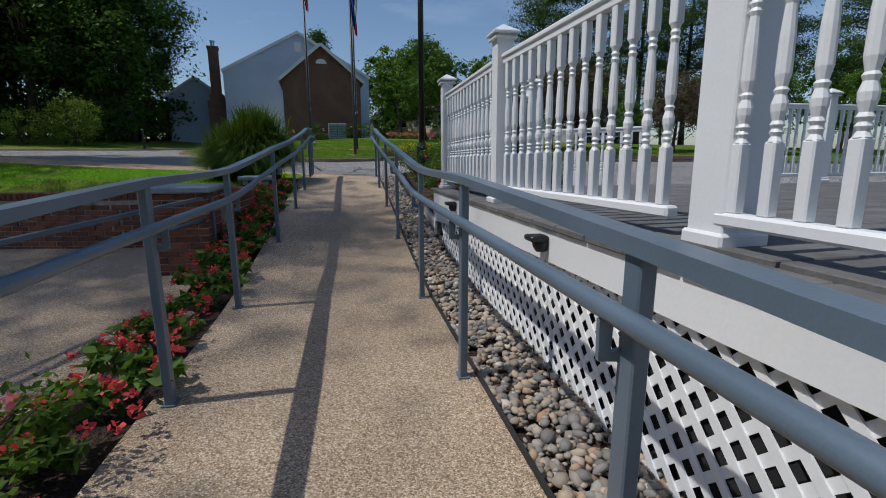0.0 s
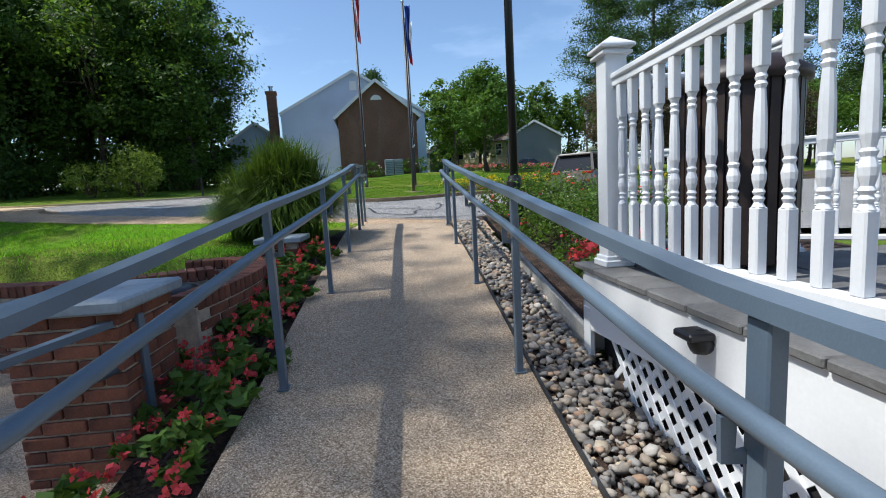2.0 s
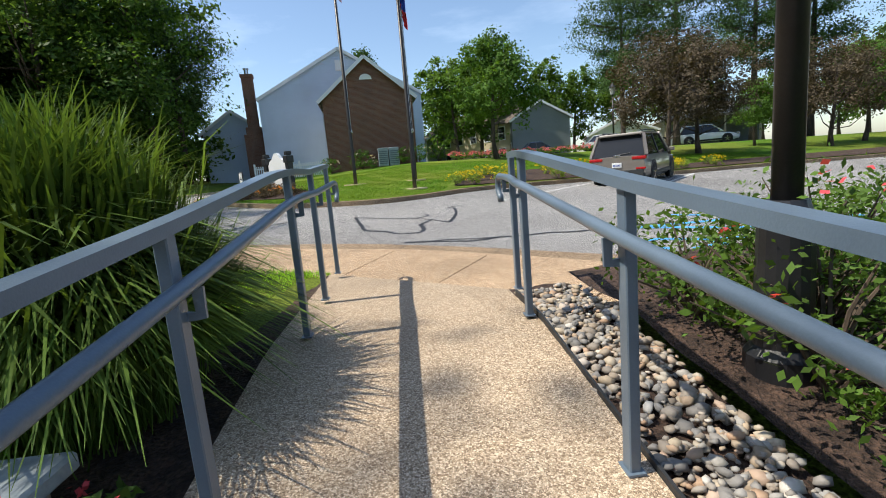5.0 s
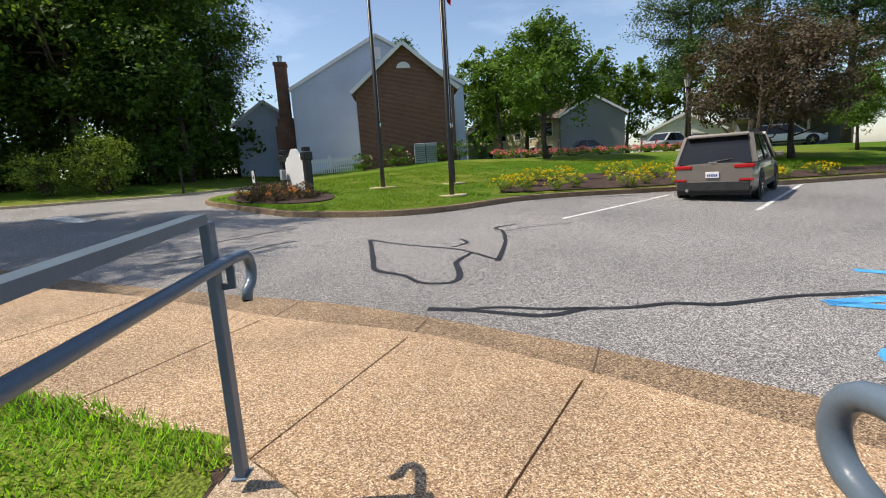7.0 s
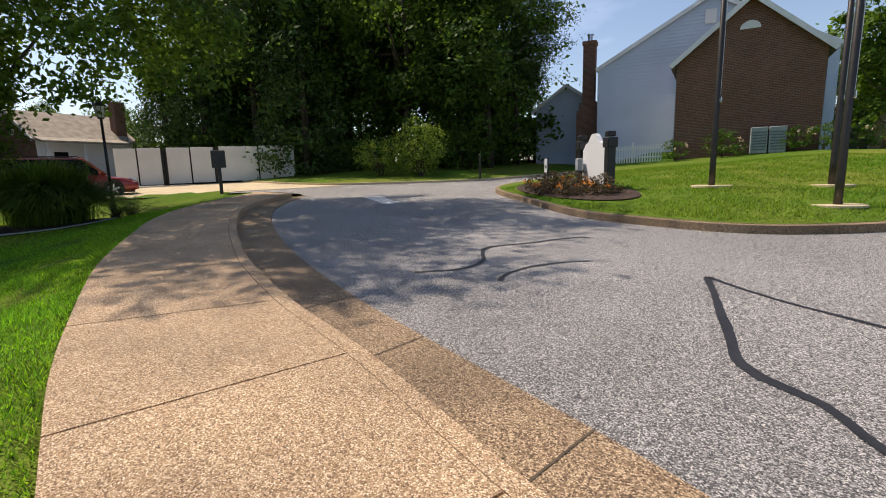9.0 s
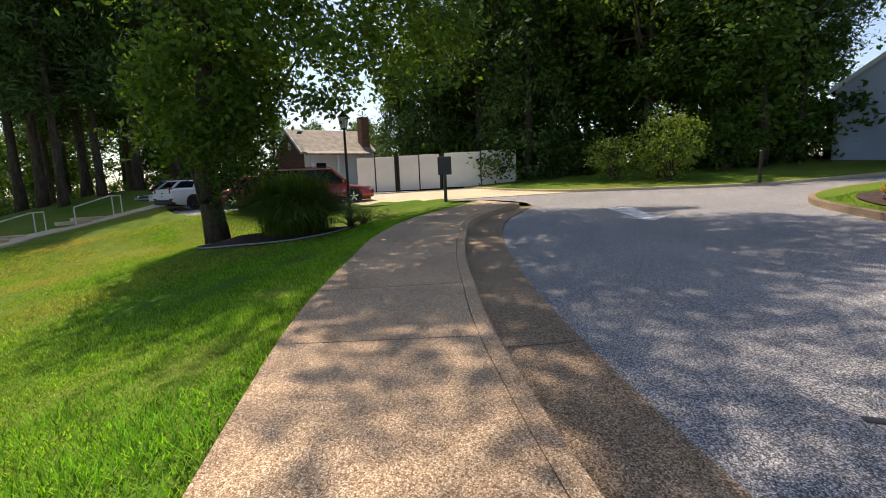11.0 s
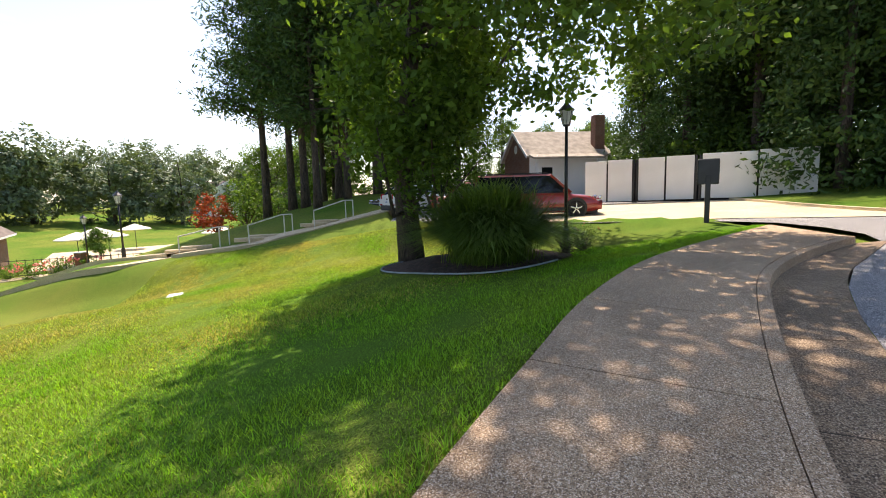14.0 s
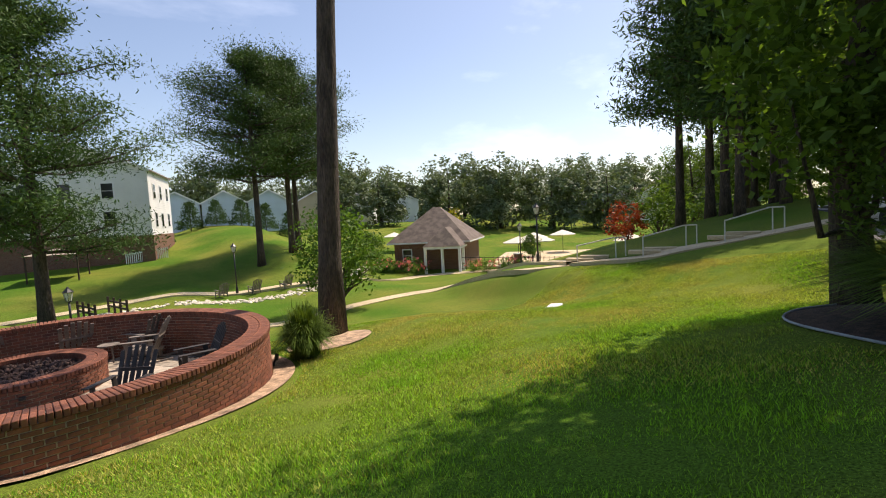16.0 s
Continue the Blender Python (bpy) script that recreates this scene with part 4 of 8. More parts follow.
box_ = thing("junction_box", "small grey electrical box on the brick pier", "box", at=RAMP_M @ Matrix.Translation((-1.79, 4.95, 0.69)))
part("case", Shape().box((0, 0, 0), (0.03, 0.09, 0.12), None, 0.005), "rail", box_)

# ---- beds and gravel ----
bed = Shape()
V, F = [], []
for i, s in enumerate(np.linspace(-3, 8.5, 60)):
    for j, o in enumerate(np.linspace(-1.46, -1.9 if s < 1.6 else -2.35 if s < 4.2 else -3.1, 8)):
        V.append(RP(s, o, ramp_z(s) - 0.035 - (0.05 if 0 < j < 7 else 0) + 0.03 * noise.noise((s * 2, o * 3, 1))))
F = [(i * 8 + j, i * 8 + j + 1, i * 8 + j + 9, i * 8 + j + 8) for i in range(59) for j in range(7)]
setting("flower_bed", bed.add(V, [f[::-1] for f in F]), "mulch", "dark mulch bed between ramp and brick wall", "bed")
bed = Shape()
V, F = [], []
for i, s in enumerate(np.linspace(-6, 7.2, 70)):
    for j, o in enumerate(np.linspace(0.1, 0.6, 6)):
        V.append(RP(s, o, ramp_z(s) - 0.04 + 0.03 * noise.noise((s * 3, o * 4, 2))))
F = [(i * 6 + j, i * 6 + j + 1, i * 6 + j + 7, i * 6 + j + 6) for i in range(69) for j in range(5)]
setting("gravel_bed", bed.add(V, F), "mulch", "soil strip under river stones beside the ramp", "bed")
bed = Shape()
V, F = [], []
for i, s in enumerate(np.linspace(2.25, 7.2, 36)):
    for j, o in enumerate(np.linspace(0.6, 3.6, 16)):
        V.append(RP(s, o, ramp_z(s) + 0.03 + 0.1 * float(step01(0.6, 1.4, o)) + 0.04 * noise.noise((s * 2, o * 2, 5))))
F = [(i * 16 + j, i * 16 + j + 1, i * 16 + j + 17, i * 16 + j + 16) for i in range(35) for j in range(15)]
setting("shrub_bed", bed.add(V, F), "mulch", "dark mulch bed planted with shrubs beside the ramp", "bed", True)
edging = thing("timber_edging", "weathered grey timber board holding back the mulch bed", "edging")
part("board", Shape().box((0, 0, 0), (0.04, 2.0, 0.2), None, 0.006), "timber", edging, at=RAMP_M @ Matrix.Translation((0.55, 3.1, 0.405)) @ pose(0, 0, 0, 6.2, 0, -1.5))
strip = Shape().tube([RP(s, 0.108, ramp_z(s) + 0.004) for s in np.arange(-6, 7.1, 0.3)], (0.006, 0.02), square=True)
setting("bed_edging", strip, "rubber", "thin black edging strip beside the ramp", "edging")


def pebble(n, seed, flat=0.55):
    rnd = np.random.RandomState(seed)
    out = []
    for _ in range(n):
        bm = bmesh.new()
        bmesh.ops.create_icosphere(bm, subdivisions=1, radius=1)
        k = np.array([1, rnd.uniform(0.6, 0.9), rnd.uniform(flat - 0.15, flat + 0.15)])
        for v in bm.verts:
            j = 1 + rnd.uniform(-0.26, 0.26)
            v.co = Vector((v.co.x * k[0] * j, v.co.y * k[1] * j, v.co.z * k[2] * j))
        me = bpy.data.meshes.new("stone")
        bm.to_mesh(me)
        bm.free()
        me.polygons.foreach_set("use_smooth", [True] * len(me.polygons))
        out.append(me)
    return out


pebbles = pebble(6, 4)
for me in pebbles:
    me.materials.append(M["stone"])
stones = tagged(new("river_stones"), "rounded grey and tan river stones beside the ramp", "stones", "", "stuff")
rnd = np.random.RandomState(7)
loose = Shape()
count = 0
templates = [(np.array([v.co for v in me.vertices]), [tuple(p.vertices) for p in me.polygons]) for me in pebbles]
for k in range(5200):
    s, o = rnd.uniform(-3.2, 7.0), rnd.uniform(0.12, 0.58)
    r = 0.013 + 0.03 * rnd.uniform(0, 1) ** 1.7
    m = Matrix.Translation(RP(s, o, ramp_z(s) - 0.03 + rnd.uniform(0, 0.035))) @ pose(0, 0, 0, rnd.uniform(-25, 25), rnd.uniform(-25, 25), rnd.uniform(0, 360)) @ Matrix.Scale(r, 4)
    if count < 300 and -0.8 < s < 3.2 and r > 0.022:
        part("stone", pebbles[k % 6], "stone", stones, at=m)
        count += 1
    else:
        v, f = templates[k % 6]
        loose.add(v, f, m)
tagged(part("loose_stones", loose, "stone", stones, smooth=True), "", "", "", "stuff")


# ---- trees and plants ----
def leaf_quads(C, size, rnd, aspect=0.55, flat=0.0, facing=None):
    """Diamond leaves at the points C, turned every way; flat pulls them level, facing turns them roughly to the given directions."""
    n = len(C)
    a = rnd.normal(size=(n, 3))
    a[:, 2] *= 1 - flat
    a /= np.linalg.norm(a, axis=1)[:, None]
    b = rnd.normal(size=(n, 3))
    b[:, 2] *= 1 - flat
    b -= a * (a * b).sum(1)[:, None]
    b /= np.linalg.norm(b, axis=1)[:, None]
    if facing is not None:
        f = facing + 0.45 * rnd.normal(size=(n, 3))
        f /= np.linalg.norm(f, axis=1)[:, None]
        a = a - f * (a * f).sum(1)[:, None]
        a /= np.linalg.norm(a, axis=1)[:, None]
        b = np.cross(f, a)
    s = size * rnd.uniform(0.6, 1.3, n)[:, None]
    V = np.stack([C - a * s * 0.5, C + b * s * aspect * 0.5, C + a * s * 0.5, C - b * s * aspect * 0.5], 1)
    return V.reshape(-1, 3), np.arange(4 * n).reshape(n, 4)


def crown_points(rnd, clumps, per, centre, radii, clump_r, lower=0.35, shell=0.55):
    """Points in clumps spread through an ellipsoid, most of them near its skin."""
    d = rnd.normal(size=(clumps, 3))
    d /= np.linalg.norm(d, axis=1)[:, None]
    d[:, 2] = np.where(d[:, 2] < 0, d[:, 2] * (1 - lower), d[:, 2])
    k = shell + (1 - shell) * rnd.uniform(0, 1, clumps) ** 0.6
    k *= rnd.uniform(0.82, 1.15, clumps)
    c = np.array(centre) + d * k[:, None] * np.array(radii)
    r = clump_r * rnd.uniform(0.6, 1.3, clumps)
    P = np.repeat(c, per, 0) + rnd.normal(size=(clumps * per, 3)) * np.repeat(r, per)[:, None] * np.array((0.55, 0.55, 0.4))
    return P, c


def lobed_crown(rnd, lobes, clumps, per, centre, radii, clump_r, taper=0.0):
    """Points in clumps on the skins of several overlapping lobes, with the way out of each lobe; taper narrows the top."""
    d = rnd.normal(size=(lobes, 3))
    d /= np.linalg.norm(d, axis=1)[:, None]
    d[:, 2] = np.linspace(-0.95, 1.0, lobes) * 0.85 + rnd.normal(size=lobes) * 0.08
    flat_ = np.sqrt(np.clip(1 - d[:, 2] ** 2, 0.05, 1)) / (np.linalg.norm(d[:, :2], axis=1) + 1e-6)
    d[:, :2] *= flat_[:, None]
    R3 = np.array(radii)
    L0 = np.array(centre) + d * R3 * rnd.uniform(0.5, 0.8, (lobes, 1))
    wide = 1 - taper * (L0[:, 2] - centre[2]) / radii[2]
    L0[:, :2] = np.array(centre)[:2] + (L0[:, :2] - np.array(centre)[:2]) * wide[:, None]
    size_ = min(radii[0], radii[2]) * rnd.uniform(0.3, 0.52, lobes) * np.clip(wide, 0.45, 1.2)
    k = rnd.randint(0, lobes, clumps)
    e = rnd.normal(size=(clumps, 3))
    e[:, 2] = np.where(e[:, 2] < 0, e[:, 2] * 0.6, e[:, 2])
    e /= np.linalg.norm(e, axis=1)[:, None]
    c = L0[k] + e * (size_[k] * rnd.uniform(0.55, 1.15, clumps))[:, None]
    r_ = clump_r * rnd.uniform(0.6, 1.3, clumps)
    P = np.repeat(c, per, 0) + rnd.normal(size=(clumps * per, 3)) * np.repeat(r_, per)[:, None] * np.array((0.42, 0.42, 0.3))
    out = np.repeat(e, per, 0) * 0.6 + np.array((0, 0, 0.55))
    return P, c, out


def make_tree(name, label, h, r, base, leaf, clumps, per, size, trunk_r, seed, group="", clump_r=None, limbs=9, aspect=0.55, squash=1.0, lean=(0, 0), bark="bark", category="tree", flat=0.2, lobes=18, taper=0.0, straight=1.0, low=None):
    """A tapered trunk with limbs, and a crown of many leaves with gaps."""
    rnd = np.random.RandomState(seed)
    t = thing(name, label, category, group)
    P, c, out = lobed_crown(rnd, lobes, clumps, per, (lean[0], lean[1], (h + base) / 2), (r, r, (h - base) / 2 * squash), clump_r or r * 0.2, taper)
    if low:
        # leafy growth on the lower limbs, close round the trunk: height, spread, half depth, clumps
        P2, c2 = crown_points(rnd, low[3], per, (0, 0, low[0]), (low[1], low[1], low[2]), 0.75, 0.1, 0.4)
        P, c, out = np.concatenate([P, P2]), np.concatenate([c, c2]), np.concatenate([out, rnd.normal(size=P2.shape) * 0.6 + np.array((0, 0, 0.4))])
    V, F = leaf_quads(P, size, rnd, aspect, flat, out)
    zz = np.linspace(0, 1, 9)
    lean = (lean[0] * straight, lean[1] * straight)
    sway = [(lean[0] * k + 0.02 * h * math.sin(3 * k + seed), lean[1] * k + 0.015 * h * math.cos(4 * k + seed), k * h * 0.86) for k in zz]
    sway[0] = (0, 0, -0.15)
    trunk = Shape().tube(sway, [trunk_r * (1.35 if k == 0 else (1 - 0.85 * k)) for k in zz], 10)
    order = rnd.permutation(len(c))[:limbs]
    for i in order:
        k = np.clip(rnd.uniform(0.35, 0.8), 0, 1)
        z0 = min(h * 0.8, max(base * 0.75, c[i][2] - r * 0.5))
        k0 = z0 / (h * 0.86)
        p0 = np.array([np.interp(k0, zz, [q[a] for q in sway]) for a in range(3)])
        mid = (p0 + c[i]) / 2 + np.array((0, 0, -0.06 * h))
        trunk.tube([p0, mid, c[i]], [trunk_r * 0.3, trunk_r * 0.2, trunk_r * 0.07], 6)
    part("trunk", trunk, bark, t, smooth=True)
    part("crown", quick_mesh("crown", V, F, leaf), leaf, t)
    return t


def make_pine(name, label, h, base, r, seed, tiers=15, trunk_r=0.3, per=150, size=0.42, group="", top=True, leaf="leaf_pine", lean=(0, 0)):
    """A tall bare trunk with level limbs that carry flat clumps of needles."""
    rnd = np.random.RandomState(seed)
    t = thing(name, label, "tree", group)
    axis = lambda z: np.array((lean[0] * (z / h) ** 1.3, lean[1] * (z / h) ** 1.3, z))
    trunk = Shape().tube([axis(z) - (np.array((0, 0, 0.2)) if z == 0 else 0) for z in np.linspace(0, h * 0.97, 12)], [trunk_r * (1.3 if i == 0 else 1 - 0.78 * i / 11) for i in range(12)], 12)
    pts = []
    for i in range(tiers):
        k = (i + rnd.uniform(-0.3, 0.3)) / tiers
        z = base + (h - base) * min(0.98, max(0, k))
        reach = r * (0.55 + 0.55 * math.sin(math.pi * min(1, k * 0.85 + 0.22))) * (1 - 0.55 * k ** 3)
        for j in range(4):
            a = rnd.uniform(0, 2 * math.pi)
            L_ = reach * rnd.uniform(0.55, 1.1)
            p0 = axis(z)
            end = p0 + np.array((math.cos(a) * L_, math.sin(a) * L_, rnd.uniform(-0.02, 0.4) * L_))
            mid = (p0 + end) / 2 + np.array((0, 0, -0.05 * L_))
            trunk.tube([p0, mid, end], [trunk_r * 0.25, trunk_r * 0.16, 0.02], 5)
            for q in np.linspace(0.4, 1.05, 4):
                c = p0 + (end - p0) * q + np.array((rnd.normal() * 0.2, rnd.normal() * 0.2, 0.1))
                pts.append(c + rnd.normal(size=(per // 3, 3)) * np.array((0.1 * L_ + 0.2, 0.1 * L_ + 0.2, 0.36)))
    if top:
        pts.append(axis(h) + rnd.normal(size=(per * 2, 3)) * np.array((r * 0.22, r * 0.22, 0.6)))
    C = np.concatenate(pts)
    V, F = leaf_quads(C, size * 0.85, rnd, 0.26, 0.1, np.tile((0.0, 0.0, 0.5), (len(C), 1)) + 0.5 * rnd.normal(size=C.shape))
    part("trunk", trunk, "bark", t, smooth=True)
    part("crown", quick_mesh("crown", V, F, leaf), leaf, t)
    return t


def make_cedar(name, label, h, r, leaf, seed, n=9000, size=0.3, group="", base=0.3):
    """A conifer clothed to the ground, in drooping sprays."""
    rnd = np.random.RandomState(seed)
    t = thing(name, label, "tree", group)
    part("trunk", Shape().tube([(0, 0, -0.2), (0, 0, h * 0.5), (0, 0, h * 0.95)], [h * 0.022, h * 0.015, 0.02], 8), "bark", t)
    K = 260
    z = base + (h - base) * rnd.uniform(0, 1, K) ** 1.25
    w = r * (1 - (z / h)) ** 0.75 * rnd.uniform(0.65, 1.08, K)
    a = rnd.uniform(0, 2 * np.pi, K)
    c = np.stack([np.cos(a) * w, np.sin(a) * w, z], 1)
    P = np.repeat(c, n // K, 0) + rnd.normal(size=(K * (n // K), 3)) * np.array((r * 0.13, r * 0.13, h * 0.025))
    V, F = leaf_quads(P, size, rnd, 0.4, 0.0)
    part("crown", quick_mesh("crown", V, F, leaf), leaf, t)
    return t


def make_bush(name, label, r, h, leaf, n, size, seed, petal="", petals=0, petal_size=0.05, category="shrub", group="", stems=7):
    """A low plant: stems, leaves in clumps, and flowers where it has them."""
    rnd = np.random.RandomState(seed)
    t = thing(name, label, category, group)
    K = max(6, n // 28)
    P, c = crown_points(rnd, K, max(1, n // K), (0, 0, h * 0.5), (r, r, h * 0.5), min(r, h) * 0.22, 0.1, 0.35)
    P[:, 2] = np.abs(P[:, 2])
    st = Shape()
    for i in rnd.permutation(len(c))[:stems]:
        st.tube([(rnd.normal() * 0.04 * r, rnd.normal() * 0.04 * r, -0.03), (c[i] * np.array((0.4, 0.4, 0.55))), c[i]], [0.012 * h + 0.004, 0.008 * h + 0.003, 0.003], 5)
    part("stem", st, "twig", t)
    V, F = leaf_quads(P, size, rnd, 0.5, 0.3)
    part("foliage", quick_mesh("foliage", V, F, leaf), leaf, t)
    if petals:
        k = max(3, petals // 9)
        d = rnd.normal(size=(k, 3))
        d /= np.linalg.norm(d, axis=1)[:, None]
        d[:, 2] = np.abs(d[:, 2]) * 0.9 + 0.1
        q = np.array((0, 0, h * 0.48)) + d * np.array((r, r, h * 0.55)) * rnd.uniform(0.85, 1.1, (k, 1))
        Q = np.repeat(q, petals // k, 0) + rnd.normal(size=(k * (petals // k), 3)) * petal_size * 0.5
        V, F = leaf_quads(Q, petal_size, rnd, 0.85, 0.2)
        part("blossom", quick_mesh("blossom", V, F, petal), petal, t)
    return t


def make_reeds(name, label, r, h, n, seed, mat_="reed", width=0.012, category="ornamental grass"):
    """A fountain of long arching blades."""
    rnd = np.random.RandomState(seed)
    t = thing(name, label, category)
    a = rnd.uniform(0, 2 * np.pi, n)
    k = rnd.uniform(0, 1, n) ** 0.7
    root = rnd.normal(size=(n, 2)) * r * 0.16
    out = r * (0.15 + 0.95 * k)
    top = h * (1.05 - 0.55 * k ** 1.6) * rnd.uniform(0.75, 1.1, n)
    V = np.zeros((n, 8, 3))
    side = np.stack([-np.sin(a), np.cos(a)], 1)
    for i, (u, w) in enumerate(((0.0, 0.55), (0.35, 0.75), (0.75, 1.0), (1.0, 0.12))):
        x = root[:, 0] + np.cos(a) * out * u ** 1.9
        y = root[:, 1] + np.sin(a) * out * u ** 1.9
        z = top * (1 - (1 - u) ** 1.5) - (0.22 * h * k * max(0, u - 0.75) * 4) ** 1
        for q, sgn in ((0, -1), (1, 1)):
            V[:, 2 * i + q] = np.stack([x + side[:, 0] * width * w * sgn, y + side[:, 1] * width * w * sgn, z], 1)
    F = np.concatenate([np.stack([np.arange(n) * 8 + 2 * i, np.arange(n) * 8 + 2 * i + 1, np.arange(n) * 8 + 2 * i + 3, np.arange(n) * 8 + 2 * i + 2], 1) for i in range(3)])
    part("blades", quick_mesh("blades", V.reshape(-1, 3), F, mat_), mat_, t)
    return t


def place(t, x, y, z, turn=0.0, k=1.0):
    t.matrix_basis = pose(x, y, z, 0, 0, turn) @ Matrix.Scale(k, 4)
    return t


def again(t, x, y, z, turn=0.0, k=1.0, label=""):
    c = copy_thing(t, pose(x, y, z, 0, 0, turn) @ Matrix.Scale(k, 4))
    c.scale = (k, k, k)
    return tagged(c, label)


R = random.Random(11)
# the oak on the lawn, with its low leafy limbs
oak = make_tree("oak_tree", "large dark oak with furrowed trunk in a mulch bed", 21, 6.6, 1.9, "leaf_oak", 640, 100, 0.23, 0.3, 3, limbs=20, clump_r=1.1, lean=(0.0, 4.0), lobes=28, straight=0.2, low=(4.6, 2.4, 2.3, 70))
place(oak, -22.6, 11.1, gz(-22.6, 11.1) + 0.06)
skirt = make_bush("young_tree", "dense low evergreen growth round the oak trunk", 1.35, 3.6, "leaf_deep", 3600, 0.14, 5, category="shrub")
place(skirt, -22.2, 11.9, gz(-22.2, 11.9) + 0.75)
# tall pine with its crown far above, and the pines on the slope
pine_a = make_pine("pine_tree", "tall pine with a dark bare trunk on the slope", 27, 15.5, 5.4, 21, tiers=17, trunk_r=0.36, per=108, size=0.42, lean=(-1.6, 0.9))
place(pine_a, -16.15, 0.95, -0.98)
wood_group = "pines in the grove"
pine_b = make_pine("pine_tree", "tall dark-trunked pine in the grove", 19, 7.0, 3.8, 22, tiers=14, trunk_r=0.3, per=170, size=0.5, group=wood_group)
pine_c = make_pine("pine_tree", "tall dark-trunked pine in the grove", 17, 5.5, 3.4, 23, tiers=14, trunk_r=0.26, per=170, size=0.5, group=wood_group)
first = True
grove = [(-41.5, -0.5), (-39.6, 1.2), (-43.4, -2.4), (-42.2, 2.4), (-45.4, 0.6), (-47.2, -1.4), (-44.5, 4.0), (-48.5, 3.0), (-46.6, 6.0), (-50.5, 6.5), (-52.5, 1.5), (-54.0, 5.2), (-51.5, 9.4), (-56.0, 9.0), (-44.0, -4.8), (-49.5, -3.0)]
for i, (x, y) in enumerate(grove):
    t = (pine_b, pine_c)[i % 2]
    z = gz(x, y)
    if i < 2:
        place(t, x, y, z, R.uniform(0, 360), R.uniform(0.9, 1.1))
        t.scale = t.matrix_basis.to_scale()
    else:
        again(t, x, y, z, R.uniform(0, 360), R.uniform(0.9, 1.1))

# lone pines over the valley
pine_d = make_pine("pine_tree", "broad-crowned pine standing on the valley lawn", 19.0, 7.5, 5.6, 31, tiers=16, trunk_r=0.33, per=620, size=0.32, group="pines on the valley lawn")
place(pine_d, -20.6, -31.0, gz(-20.6, -31.0))
again(pine_d, -24.4, -34.5, gz(-24.4, -34.5), 140, 1.02)
again(pine_d, -25.6, -36.5, gz(-25.6, -36.5), 250, 1.0)
pine_e = make_pine("pine_tree", "dark pine with low drooping limbs beside the white house", 17.5, 4.2, 5.6, 33, tiers=19, trunk_r=0.36, per=620, size=0.32, group="pines on the valley lawn")
place(pine_e, -6.9, -18.5, gz(-6.9, -18.5))

# dark wood behind the drive
wood_a = make_tree("woodland_tree", "dense dark green broadleaf tree of the wood", 17, 5.2, 0.4, "leaf_deep", 240, 50, 0.34, 0.3, 41, "trees of the wood", limbs=8, clump_r=1.1)
wood_b = make_tree("woodland_tree", "dense green broadleaf tree of the wood", 15, 4.8, 0.6, "leaf_oak", 220, 50, 0.32, 0.27, 42, "trees of the wood", limbs=8, clump_r=1.05)
wood_c = make_cedar("cedar_tree", "tall dark cedar clothed to the ground", 13, 3.4, "leaf_cedar", 43, 11000, 0.34, "cedars of the wood")
wood_d = make_pine("pine_tree", "tall pine at the edge of the wood", 20, 6.0, 3.9, 44, tiers=15, trunk_r=0.28, per=420, size=0.36, group="pines of the wood")
spots = {"a": [(-28.5, 33.5), (-24.0, 37.0), (-34.5, 31.5), (-38.5, 35.5), (-30.0, 41.0), (-42.5, 29.0), (-47.0, 33.0), (-36, 45)],
         "b": [(-31.8, 36.0), (-31.5, 43.5), (-36.5, 38.5), (-40.5, 32.0), (-29.0, 45.5), (-45.5, 27.0), (-50.5, 29.5), (-49, 38), (-33.5, 50)],
         "c": [(-33.2, 28.6), (-37.2, 30.6), (-43.0, 25.4), (-47.5, 23.9), (-52, 25)],
         "d": [(-27.0, 37.5), (-25.0, 41.5), (-39.0, 27.8), (-44.5, 30.8), (-34.8, 34.2), (-37, 41)]}
for key, t in (("a", wood_a), ("b", wood_b), ("c", wood_c), ("d", wood_d)):
    for i, (x, y) in enumerate(spots[key]):
        z, k = bank_z(x, y) - 0.05, R.uniform(0.72, 1.25)
        if i == 0:
            place(t, x, y, z, R.uniform(0, 360))
        else:
            again(t, x, y, z, R.uniform(0, 360), k)
for k in range(16):
    x, y = -60 - 5.5 * (k % 3) + R.uniform(-2, 2), -14 + 3.0 * k
    again((wood_b, wood_a)[k % 2], x, y, (gz(x, y) if y < 4 else street_z(-60, y)) - 0.4, R.uniform(0, 360), R.uniform(0.75, 1.1) * (0.58 if y > 7 else 1.0), "sunlit tree behind the pine grove")
# bright shrubs in front of the wood
sh_a = make_bush("flowering_shrub", "pale green leafy shrub on the mulched bank", 1.55, 2.3, "leaf_light", 2600, 0.13, 51, category="shrub", group="shrubs on the bank", stems=14)
place(sh_a, -25.0, 28.6, bank_z(-25.0, 28.6))
sh_b = make_bush("flowering_shrub", "tall yellow-green shrub on the mulched bank", 1.35, 3.2, "leaf_light", 3600, 0.14, 52, category="shrub", group="shrubs on the bank", stems=16)
place(sh_b, -22.6, 29.6, bank_z(-22.6, 29.6))
again(sh_a, -23.6, 29.9, bank_z(-23.6, 29.9), 80, 0.6)
under = make_bush("understorey_shrub", "dark undergrowth at the foot of the wood", 2.2, 2.6, "leaf_deep", 1700, 0.26, 53, group="undergrowth of the wood")
